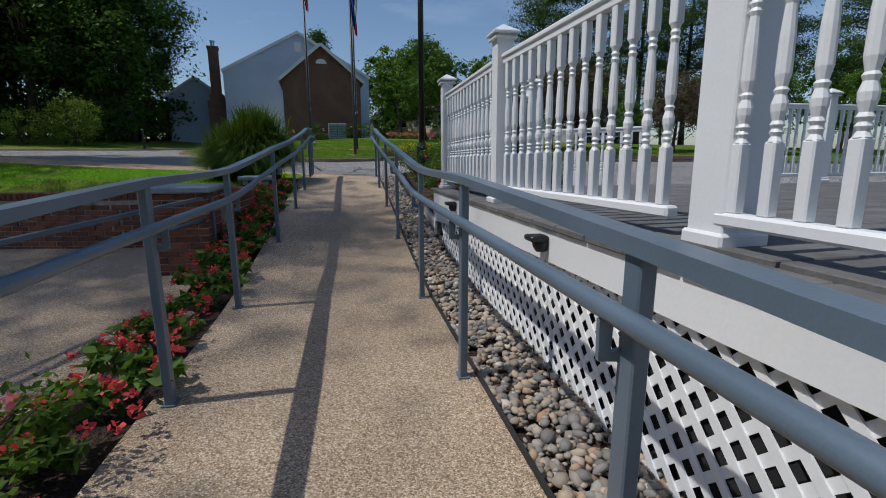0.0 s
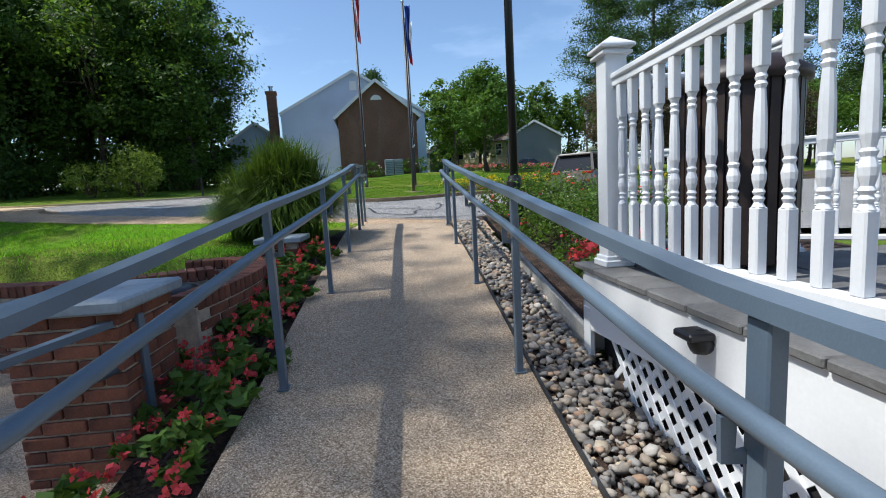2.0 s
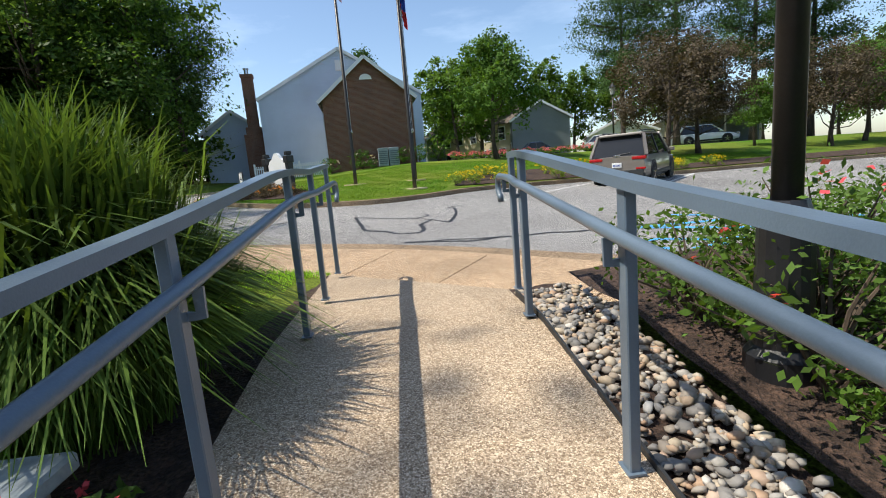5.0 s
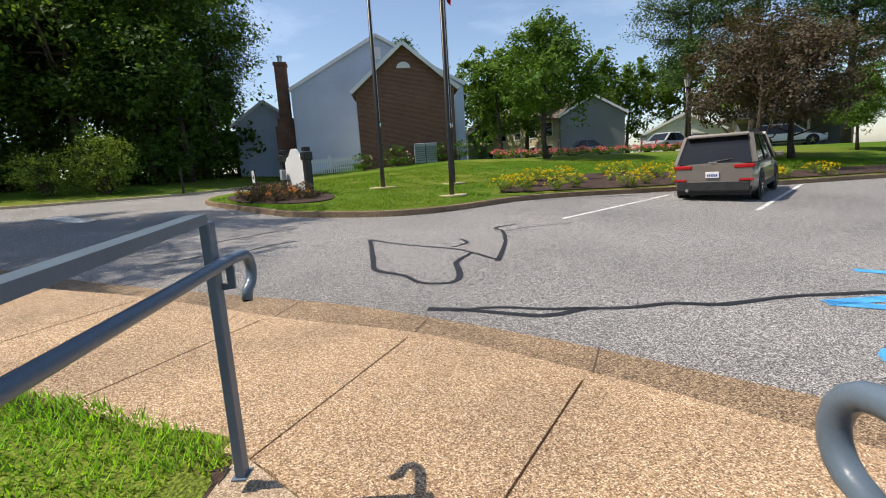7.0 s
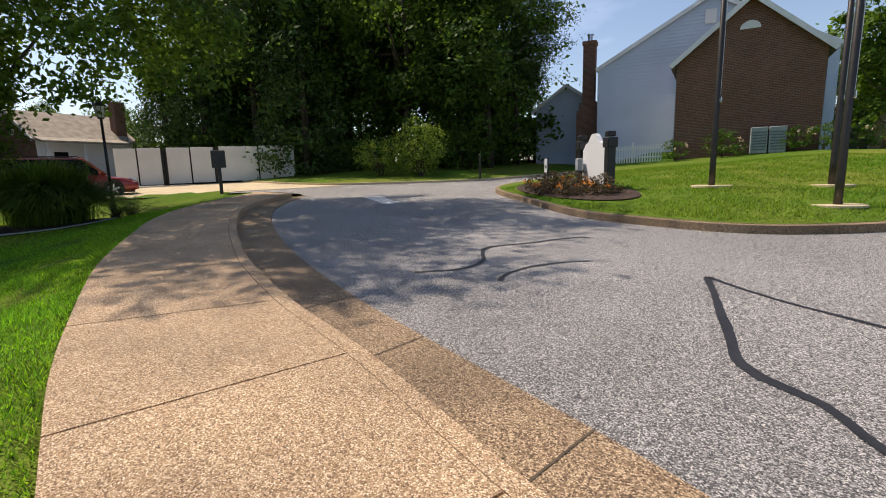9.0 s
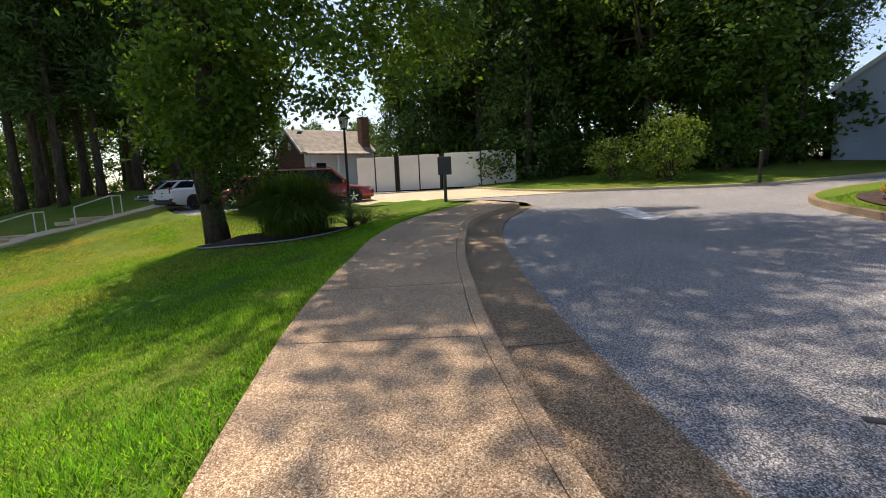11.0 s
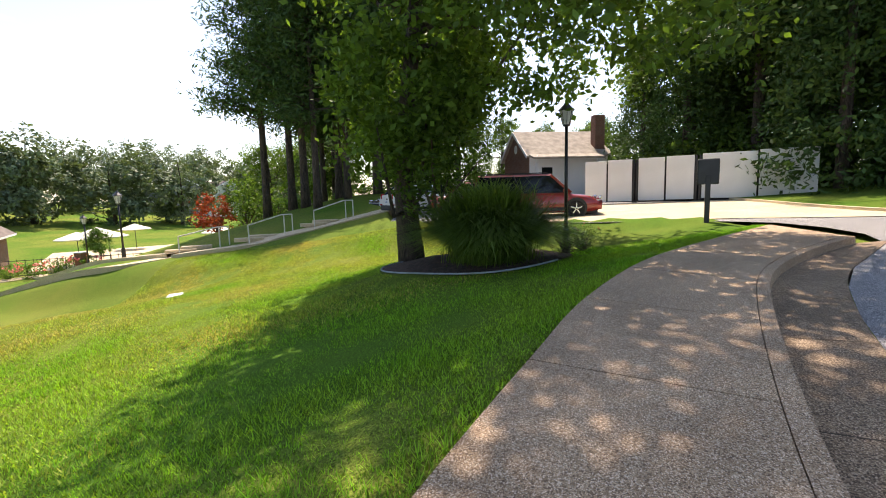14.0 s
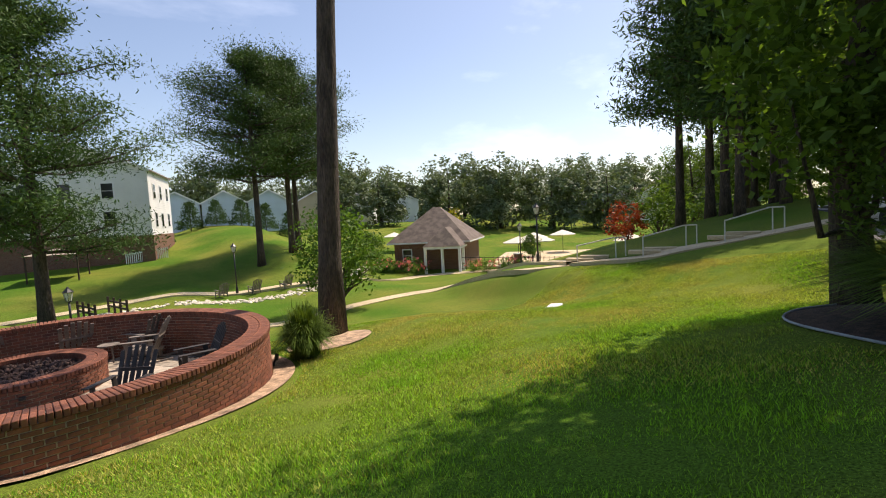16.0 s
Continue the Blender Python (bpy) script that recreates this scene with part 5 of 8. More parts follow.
us = [(-30.5, 31), (-27, 34.5), (-34, 29.9), (-38.5, 28.5), (-25.5, 38.8), (-31.5, 33.8), (-41.5, 27.2), (-45.5, 25.2), (-24, 34.6), (-28.8, 38.6), (-29, 43), (-33, 39), (-27, 41), (-37, 35), (-40, 38), (-44, 33), (-48, 28), (-52, 27), (-56, 26), (-43, 28.5), (-31, 47), (-34, 44), (-25.5, 36.2), (-30, 36), (-35.4, 32.8), (-25.6, 44.6), (-26.8, 46.6), (-25.2, 47.4)]
for i, (x, y) in enumerate(us):
    (place if i == 0 else again)(under, x, y, bank_z(x, y) - 0.1, R.uniform(0, 360), R.uniform(1.0, 1.7) if i else 1.0)

# trees on the lawn island and behind it
pear = make_tree("pear_tree", "upright bright green broadleaf tree on the lawn", 7.8, 2.15, 1.4, "leaf_mid", 230, 46, 0.2, 0.15, 61, limbs=9, clump_r=0.55, taper=0.4)
place(pear, -1.2, 35.3, island_z(-1.2, 35.3))
far_a = make_tree("far_tree", "full green tree beyond the houses", 11.5, 4.0, 1.6, "leaf_oak", 150, 36, 0.42, 0.22, 62, "trees beyond the houses", limbs=6)
fs = [(-5.2, 58), (-1.0, 66), (4.5, 70), (10.0, 74), (-8, 66), (16, 72), (24, 75), (32, 70), (41, 66), (20, 64), (-2.5, 60), (50, 60), (28, 82), (46, 78)]
for i, (x, y) in enumerate(fs):
    z = island_z(min(x, 37), min(y, 70))
    (place if i == 0 else again)(far_a, x, y, z, R.uniform(0, 360), R.uniform(0.85, 1.2) if i else 1.0)
purple = make_tree("plum_tree", "spreading purple-brown leaved tree by the car park", 6.1, 3.1, 1.3, "leaf_purple", 240, 66, 0.15, 0.14, 63, "purple trees by the car park", limbs=14, clump_r=0.6)
place(purple, 7.3, 32.1, island_z(7.3, 32.1))
again(purple, 9.7, 34.2, island_z(9.7, 34.2), 130, 1.0)
again(purple, 17.5, 36.0, island_z(17.5, 36.0), 30, 0.95)
for x, y, k in ((14, 49, 1.0), (19, 47, 0.95), (25, 50, 1.05), (30, 45, 0.95), (10.5, 52, 0.95), (36, 42, 1.0)):
    again(wood_d, x, y, island_z(x, y), R.uniform(0, 360), k * 0.95)
conifer_top = again(wood_c, -15.5, 62.0, 2.2, 0, 1.05)
for x, y, k in ((14.5, 38.0, 0.55), (21, 38.5, 0.85), (27, 39.5, 1.0), (33, 37.5, 1.0)):
    again(pear, x, y, island_z(x, y), R.uniform(0, 360), k)

# beds along the ramp
beg = make_bush("begonia", "begonia with glossy leaves and coral red flowers", 0.25, 0.3, "leaf_bed", 330, 0.1, 71, "petal_red", 160, 0.03, category="flower", group="begonias beside the ramp", stems=5)
spots_ = [(s, -1.66 - (0.2 * (i % 2) if s > 1.8 else 0.0) + R.uniform(-0.05, 0.03)) for i, s in enumerate(np.concatenate([np.arange(-1.6, 1.7, 0.5), np.arange(1.8, 4.4, 0.3)]))]
for i, (s, o) in enumerate(spots_):
    z = ramp_z(s) - 0.07
    x, y = RP(s, o)
    (place if i == 0 else again)(beg, x, y, z, R.uniform(0, 360), R.uniform(0.8, 1.15) if i else 1.0)
for s, o in ((4.65, -1.6), (4.95, -1.75)):
    again(beg, *RP(s, o), ramp_z(s) - 0.06, R.uniform(0, 360), 0.9)
fern = make_bush("sedum", "dry brown-stemmed bushy plant at the bed's end", 0.42, 0.5, "leaf_oak", 1100, 0.04, 72, "petal_pink", 40, 0.03, category="plant", stems=30)
place(fern, *RP(-2.0, -1.85), 0.02)
again(beg, *RP(-2.25, -1.55), 0.02, 30, 0.7)
pampas = make_reeds("ornamental_grass", "tall arching ornamental grass beside the ramp", 0.9, 1.42, 6500, 73, width=0.007)
place(pampas, *RP(5.95, -2.2), ramp_z(5.2) - 0.05)
for s, o, k, h in ((6.75, -2.4, 0.8, 0.68), (6.3, -2.75, 0.75, 0.66)):
    again(pampas, *RP(s, o), h, 90, k, "arching ornamental grass clump behind the taller one")
rose = make_bush("rose_bush", "open rose bush with thin stems and a few red flowers", 0.62, 0.72, "leaf_bed", 2100, 0.04, 74, "petal_red", 9, 0.045, group="shrubs beside the ramp", stems=40)
barb = make_bush("barberry_shrub", "low shrub with dark green leaves", 0.5, 0.62, "leaf_oak", 1500, 0.045, 75, "petal_red", 18, 0.03, group="shrubs beside the ramp", stems=24)
big_beg = make_bush("begonia", "large begonia with broad green leaves and red flowers", 0.36, 0.48, "leaf_bed", 420, 0.13, 76, "petal_red", 420, 0.045, category="flower", stems=8)
place(big_beg, *RP(2.75, 1.05), ramp_z(2.75) + 0.08)
rs = [(3.4, 1.55), (4.3, 1.25), (4.9, 1.9), (5.6, 1.2), (6.1, 1.95), (5.9, 1.5), (3.7, 2.3), (5.2, 2.6), (4.2, 2.9), (6.3, 2.7)]
for i, (s, o) in enumerate(rs):
    (place if i == 0 else again)(rose, *RP(s, o), ramp_z(s) + 0.06, R.uniform(0, 360), R.uniform(0.75, 1.0) if i else 1.0)
bs = [(3.1, 1.2), (3.9, 1.05), (4.7, 1.0), (5.3, 0.95), (6.0, 0.85), (3.3, 2.0), (4.4, 1.7)]
for i, (s, o) in enumerate(bs):
    (place if i == 0 else again)(barb, *RP(s, o), ramp_z(s) + 0.06, R.uniform(0, 360), R.uniform(0.75, 1.1) if i else 1.0)

# mulch bed of the oak with its big grass clump
obed = Shape()
BX, BY = -21.2, 13.0
ring = [(BX + 2.55 * math.cos(a) * (1 + 0.07 * math.sin(3 * a)), BY + 2.3 * math.sin(a)) for a in np.linspace(0, 2 * math.pi, 48, endpoint=False)]
V = [(BX, BY, gz(BX, BY) + 0.09)] + [((x + BX) / 2, (y + BY) / 2, gz((x + BX) / 2, (y + BY) / 2) + 0.08) for x, y in ring] + [(x, y, gz(x, y) + 0.035) for x, y in ring]
F = [(0, 1 + i, 1 + (i + 1) % 48) for i in range(48)] + [(1 + i, 49 + i, 49 + (i + 1) % 48, 1 + (i + 1) % 48) for i in range(48)]
setting("oak_bed", obed.add(V, F), "mulch", "dark mulch bed round the oak", "bed", True)
hose = thing("edging_tube", "grey plastic edging tube round the mulch bed", "edging")
part("tube", Shape().tube([(x, y, gz(x, y) + 0.05) for x, y in ring[30:] + ring[:8]], 0.02, 6), "slate", hose)
clump = make_reeds("ornamental_grass", "huge dark green clump of ornamental grass in the mulch bed", 1.95, 1.62, 7000, 81, width=0.011)
place(clump, -19.95, 13.4, gz(-19.95, 13.4) + 0.05)
rose2 = again(rose, -21.6, 15.2, gz(-21.6, 15.2) + 0.02, 40, 1.0, "small rose bush with red flowers beside the lamp post")
again(rose, -22.1, 15.7, gz(-22.1, 15.7) + 0.02, 120, 0.9)
tuft = make_reeds("ornamental_grass", "bright green grass tuft beside the curved brick wall", 0.75, 1.25, 2400, 82, width=0.009)
place(tuft, -14.75, 3.1, gz(-14.75, 3.1))
place(make_bush("valley_tree", "round light green young tree in the valley", 2.3, 5.2, "leaf_mid", 5200, 0.24, 83, category="tree", stems=10), -20.8, -11.0, gz(-20.8, -11.0) + 0.6)


# ---- houses ----
def gable_house(name, label, x, y, turn, width, depth, z0, eave, apex, front, side, roof, laps=0.18, category="house", overhang=0.3):
    """A house whose gable end faces local -y, with its left front corner at the origin. Walls clad in real overlapping boards where asked."""
    h = thing(name, label, category, at=pose(x, y, z0, 0, 0, turn))
    e, a = eave - z0, apex - z0
    wall = Shape().add([(0, 0, -0.8), (width, 0, -0.8), (width, 0, e), (width / 2, 0, a), (0, 0, e)] + [(0, depth, -0.8), (width, depth, -0.8), (width, depth, e), (width / 2, depth, a), (0, depth, e)],
                       [(0, 1, 2, 3, 4), (9, 8, 7, 6, 5), (0, 4, 9, 5), (1, 6, 7, 2)])
    part("wall", wall, front, h)
    if laps:
        for nm, mat_, use in (("front_siding", front, "siding" in front), ("side_siding", side, "siding" in side)):
            if not use:
                continue
            s, s_far = Shape(), Shape()
            z = 0.0
            while z < (a if nm == "front_siding" else e) - 0.05:
                if nm == "front_siding":
                    k = 0 if z < e else (z - e) / (a - e) * width / 2
                    s.add([(k, -0.03, z), (width - k, -0.03, z), (width - k, -0.004, z + laps), (k, -0.004, z + laps), (k, 0, z), (width - k, 0, z)], [(0, 1, 2, 3), (4, 5, 1, 0)])
                else:
                    for xx, sg in ((0, -1), (width, 1)):
                        f = [(0, 1, 2, 3), (4, 5, 1, 0)]
                        (s if sg > 0 else s_far).add([(xx + sg * 0.03, 0, z), (xx + sg * 0.03, depth, z), (xx + sg * 0.004, depth, z + laps), (xx + sg * 0.004, 0, z + laps), (xx, 0, z), (xx, depth, z)], f if sg > 0 else [q[::-1] for q in f])
                z += laps
            part(nm, s, mat_, h)
            if nm == "side_siding":
                part(nm, s_far, mat_, h)
    r = Shape()
    for sg in (-1, 1):
        x0 = width / 2 + sg * (width / 2 + overhang)
        drop = (a - e) / (width / 2) * overhang
        v = [(width / 2, -overhang, a + 0.02), (x0, -overhang, e - drop), (x0, depth + overhang, e - drop), (width / 2, depth + overhang, a + 0.02)]
        v += [(p[0], p[1], p[2] + 0.14) for p in v]
        f = [(3, 2, 1, 0), (4, 5, 6, 7), (0, 1, 5, 4), (1, 2, 6, 5), (2, 3, 7, 6)]
        r.add(v, f if sg > 0 else [q[::-1] for q in f])
    part("roof", r, roof, h)
    tr = Shape()
    for sg in (-1, 1):
        x0 = width / 2 + sg * (width / 2 + overhang)
        drop = (a - e) / (width / 2) * overhang
        tr.tube([(width / 2, -overhang - 0.02, a + 0.06), (x0, -overhang - 0.02, e - drop + 0.04)], (0.02, 0.11), square=True)
    part("gable_trim", tr, "white", h)
    return h


def window(parent, m, w, h, frame="white"):
    """A sash window set on a wall that faces local -y; m is its lower middle."""
    f = part("window", Shape().box((0, -0.03, h / 2), (w + 0.16, 0.06, h + 0.16), None, 0.01), frame, parent, at=m)
    for k in (0, 1):
        part("pane", Shape().box((0, -0.065, h * (0.25 + 0.5 * k)), (w - 0.04, 0.012, h / 2 - 0.05)), "glass", f)
    return f


M["brick_wall"] = bpy.data.materials.new("far brick")


def brick_texture(m, base, mortar, bw=0.215, bh=0.075):
    m.use_nodes = True
    nt = m.node_tree
    b = nt.nodes["Principled BSDF"]
    b.inputs["Roughness"].default_value = 0.9
    tc = nt.nodes.new("ShaderNodeTexCoord")
    sep = nt.nodes.new("ShaderNodeSeparateXYZ")
    com = nt.nodes.new("ShaderNodeCombineXYZ")
    add = nt.nodes.new("ShaderNodeMath")
    nt.links.new(tc.outputs["Object"], sep.inputs[0])
    nt.links.new(sep.outputs[0], add.inputs[0]), nt.links.new(sep.outputs[1], add.inputs[1])
    nt.links.new(add.outputs[0], com.inputs[0]), nt.links.new(sep.outputs[2], com.inputs[1])
    br = nt.nodes.new("ShaderNodeTexBrick")
    br.inputs["Scale"].default_value = 1.0
    br.inputs["Brick Width"].default_value, br.inputs["Row Height"].default_value, br.inputs["Mortar Size"].default_value = bw, bh, 0.008
    br.inputs["Color1"].default_value, br.inputs["Color2"].default_value, br.inputs["Mortar"].default_value = (*base, 1), (*(c * 0.62 for c in base), 1), (*mortar, 1)
    nt.links.new(com.outputs[0], br.inputs["Vector"])
    n = nt.nodes.new("ShaderNodeTexNoise")
    n.inputs["Scale"].default_value, n.inputs["Detail"].default_value = 0.6, 5
    nt.links.new(tc.outputs["Object"], n.inputs["Vector"])
    mr = nt.nodes.new("ShaderNodeMapRange")
    mr.inputs[3].default_value, mr.inputs[4].default_value = 0.75, 1.2
    nt.links.new(n.outputs["Fac"], mr.inputs[0])
    hs = nt.nodes.new("ShaderNodeHueSaturation")
    nt.links.new(br.outputs[0], hs.inputs["Color"]), nt.links.new(mr.outputs[0], hs.inputs["Value"])
    nt.links.new(hs.outputs[0], b.inputs["Base Color"])
    bp = nt.nodes.new("ShaderNodeBump")
    bp.inputs["Strength"].default_value, bp.inputs["Distance"].default_value = 0.5, 0.01
    bp.invert = True
    nt.links.new(br.outputs["Fac"], bp.inputs["Height"])
    nt.links.new(bp.outputs[0], b.inputs["Normal"])


brick_texture(M["brick_wall"], (0.21, 0.088, 0.053), (0.27, 0.2, 0.16))

wing = gable_house("brick_townhouse", "two-storey townhouse with a brown brick gable and white siding", -12.36, 37.86, 15.5, 5.95, 7.5, 2.15, 7.05, 9.55, "brick_wall", "siding_white", "shingle")
vent = part("gable_vent", Shape().prism([(0.42 * math.cos(k * math.pi / 12), 0.36 * math.sin(k * math.pi / 12)) for k in range(13)], 0, 0.05, pose(0, 0, 0, 90, 0, 0)), "siding_white", wing, "arched white louvre", at=Matrix.Translation((2.97, 0.0, 6.05)))
for z in (1.0, 3.6):
    window(wing, pose(0, 2.2, z, 0, 0, -90), 0.7, 1.35)
main = gable_house("siding_townhouse", "large townhouse with pale blue lap siding and a steep gable", -18.55, 41.6, 20, 12.4, 8, 2.2, 8.2, 11.65, "siding_blue", "siding_blue", "shingle", 0.2, overhang=0.12)
part("attic_vent", Shape().box((6.2, -0.04, 8.3), (0.6, 0.06, 0.8), None, 0.01), "siding_white", main, "louvred attic vent")
chim = thing("chimney", "tall brown brick chimney stack with a metal flue", "chimney", at=pose(-19.75, 42.7, 2.0, 0, 0, 20))
part("base", Shape().box((0, 0, 1.9), (1.5, 0.8, 3.9), None, 0.02).box((0, 0, 4.1), (1.15, 0.75, 0.6), None, 0.05), "brick_wall", chim)
part("chimney_shaft", Shape().box((0, 0, 6.2), (0.8, 0.7, 4.2), None, 0.02).box((0, 0, 8.2), (0.92, 0.82, 0.25), None, 0.02), "brick_wall", chim)
part("flue", Shape().lathe([(0.16, 0), (0.16, 0.4), (0.22, 0.42), (0.22, 0.5)], 12, c=(0, 0, 8.3)), "chrome", chim)
back_wing = gable_house("rear_townhouse", "shaded rear wing of the townhouse with a dark roof", -24.6, 43.6, 20, 4.6, 6, 2.0, 6.4, 8.0, "siding_blue", "siding_blue", "shingle", 0.2)
# picket fence and wall-foot equipment
fence = thing("picket_fence", "low white picket fence beside the townhouse", "fence")
fa, fb = np.array((-12.9, 37.7)), np.array((-17.0, 36.6))
for k in range(34):
    p = fa + (fb - fa) * k / 33
    z = island_z(*p)
    part("picket", Shape().box((0, 0, 0.45), (0.07, 0.02, 0.9), None, 0.004), "white", fence, at=pose(p[0], p[1], z, 0, 0, 15))
for zq in (0.25, 0.72):
    part("rail", Shape().tube([(*(fa), island_z(*fa) + zq), (*(fb), island_z(*fb) + zq)], (0.02, 0.04), square=True), "white", fence)
for k in (0.33, 0.62, 1.0):
    p = fa + (fb - fa) * k
    part("fence_post", Shape().box((0, 0, 0.52), (0.11, 0.11, 1.1), None, 0.01), "white", fence, at=pose(p[0], p[1], island_z(*p), 0, 0, 15))
for q in (0.0, 0.72):
    ac = thing("utility_box", "grey louvred air-conditioning unit at the brick wall", "air conditioner", "wall units", pose(-8.75 + q * 0.96, 38.35 + q * 0.27, island_z(-8.5, 38.3), 0, 0, 15.5))
    part("case", Shape().box((0, 0, 0.62), (0.66, 0.5, 1.2), None, 0.02), "slate", ac)
    for k in range(7):
        part("louvre", Shape().box((0, -0.26, 0.2 + k * 0.13), (0.56, 0.02, 0.05)), "rail", ac)
wb = make_bush("foundation_shrub", "flowering shrub at the foot of the brick wall", 0.75, 1.3, "leaf_mid", 900, 0.12, 91, "petal_white", 60, 0.08, group="shrubs at the brick wall")
for i, (x, y, k) in enumerate(((-10.1, 37.9, 1.0), (-12.0, 37.2, 0.8), (-7.4, 38.7, 0.85), (-6.4, 38.9, 0.9), (-5.2, 39.6, 0.9), (-9.4, 37.6, 0.5))):
    (place if i == 0 else again)(wb, x, y, island_z(x, y), R.uniform(0, 360), k)

# grey house row
grey = gable_house("grey_house", "grey-sided house with its gable end to the car park", 0.9, 59.6, 4, 6.2, 9, 2.0, 6.6, 8.4, "siding_grey", "siding_grey", "shingle", 0.22)
row = gable_house("terrace_row", "long terrace of brown and grey houses with white windows", -9.5, 66.5, 52, 8, 1, 1.9, 6.0, 7.6, "siding_grey", "siding_grey", "shingle", 0.0)
row2 = thing("terrace_house", "terrace house with white-framed windows and porches", "house", at=pose(-9.6, 71.0, 1.9, 0, 0, -42))
part("wall", Shape().box((7, 3, 2.2), (14, 6, 5.0)), "siding_tan", row2)
part("roof", Shape().add([(-0.4, -0.5, 4.7), (14.4, -0.5, 4.7), (14.4, 3, 7.0), (-0.4, 3, 7.0)], [(0, 1, 2, 3)]).add([(-0.4, 6.5, 4.7), (14.4, 6.5, 4.7), (14.4, 3, 7.0), (-0.4, 3, 7.0)], [(3, 2, 1, 0)]), "shingle", row2)
for k in range(6):
    for z in (0.6, 3.0):
        window(row2, pose(1.2 + k * 2.3, 0, z), 0.9, 1.4)
for k in range(3):
    window(grey, pose(-0.0, 1.6 + k * 2.6, 0.9, 0, 0, -90), 0.9, 1.4)
# car port and white house behind the purple trees
port = thing("carport", "open car port with a low shingled roof", "carport", at=pose(19.3, 55.0, 2.5, 0, 0, -25))
part("roof", Shape().add([(-4, -3, 2.3), (4, -3, 2.3), (4, 0, 3.5), (-4, 0, 3.5), (4, 3, 2.3), (-4, 3, 2.3), (-4, -3, 2.1), (4, -3, 2.1), (4, 3, 2.1), (-4, 3, 2.1)], [(0, 1, 2, 3), (3, 2, 4, 5), (6, 7, 1, 0), (9, 8, 7, 6), (1, 7, 8, 4), (1, 4, 2), (0, 3, 5)]), "shingle_tan", port)
for x in (-3.8, -1.2, 1.2, 3.8):
    part("post", Shape().box((x, -2.8, 0.9), (0.18, 0.18, 2.6)), "siding_tan", port)
part("rear_wall", Shape().box((0, 2.9, 0.9), (8, 0.1, 2.6)), "siding_grey", port)
whites = gable_house("white_house", "white house behind the trees", 9.5, 62, -8, 7, 8, 2.2, 4.4, 6.0, "siding_white", "siding_white", "shingle", 0.25)
whites2 = gable_house("tan_house", "pale house gable behind the car park", 15.5, 68, -10, 8, 8, 2.4, 4.2, 5.9, "siding_tan", "siding_tan", "shingle_tan", 0.25)

# brick house behind the gate
bh = gable_house("brick_bungalow", "brown brick bungalow with a tan shingle roof behind the hedge", -52.7, 13.5, 17, 6.5, 6.4, 1.4, 5.0, 7.0, "brick_wall", "siding_white", "shingle_tan", 0.3)
part("gable_louvre", Shape().lathe([(0.35, 0), (0.35, 0.04)], 16, pose(0, 0, 0, 90, 0, 0)), "siding_white", bh, "round white louvre", at=Matrix.Translation((3.25, 0.0, 4.3)))
for y in (0.3, 2.6, 5.2):
    part("porch_post", Shape().box((7.3, y, 1.75), (0.16, 0.16, 3.5), None, 0.01), "white", bh, "white porch post")
part("porch_roof", Shape().add([(6.3, -0.1, 3.75), (7.7, -0.1, 3.4), (7.7, 5.6, 3.4), (6.3, 5.6, 3.75), (6.3, -0.1, 3.6), (7.7, -0.1, 3.25), (7.7, 5.6, 3.25), (6.3, 5.6, 3.6)], [(0, 1, 2, 3), (7, 6, 5, 4), (0, 4, 5, 1), (1, 5, 6, 2), (2, 6, 7, 3)]), "shingle_tan", bh)
window(bh, pose(6.5, 1.4, 1.3, 0, 0, 90), 0.9, 1.4)
part("chimney", Shape().box((5.6, 6.0, 3.3), (0.8, 0.8, 6.8), None, 0.02), "brick_wall", bh)

# white gates
gates = thing("enclosure_gate", "row of tall white panel gates of an enclosure", "gate")
g0, g1 = np.array((-35.8, 17.85)), np.array((-32.5, 27.3))
gl = np.linalg.norm(g1 - g0)
gang = math.degrees(math.atan2(*(g1 - g0)[::-1]))
edges = [0.0, 0.115, 0.24, 0.262, 0.39, 0.52, 0.545, 0.775, 1.0]
for i in range(len(edges) - 1):
    if i in (2, 5):
        for q in (0.15, 0.85):
            k = edges[i] + (edges[i + 1] - edges[i]) * q
            p = g0 + (g1 - g0) * k
            part("gate_post", Shape().box((0, 0, 1.1), (0.09, 0.12, 2.2), None, 0.006), "black", gates, at=pose(p[0], p[1], street_z(*p), 0, 0, gang))
        continue
    a, b = edges[i] + 0.004, edges[i + 1] - 0.004
    p = g0 + (g1 - g0) * (a + b) / 2
    part("gate_panel", Shape().box((0, 0, 1.18), ((b - a) * gl, 0.05, 2.12), None, 0.01), "vinyl", gates, at=pose(p[0], p[1], street_z(*p), 0, 0, gang))
# near-black panel added behind the gates, painting the shade seen through their gaps
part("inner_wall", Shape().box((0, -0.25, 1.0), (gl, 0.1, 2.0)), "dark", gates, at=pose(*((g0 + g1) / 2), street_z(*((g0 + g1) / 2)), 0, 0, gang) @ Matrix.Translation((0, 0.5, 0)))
apron = Shape()
ap0 = np.array([(-27.0, 13.2), (-26.0, 17.0), (-25.0, 20.8), (-24.2, 22.6), (-23.4, 24.9)])
ap1 = np.array([(-36.5, 15.0), (-35.8, 17.8), (-34.8, 20.6), (-33.6, 23.9), (-32.4, 27.4)])
loft(apron, ap0, ap1, 6, street_z, 0.02)
setting("gate_apron", apron, "pathc", "pale concrete apron in front of the gates", "pavement")

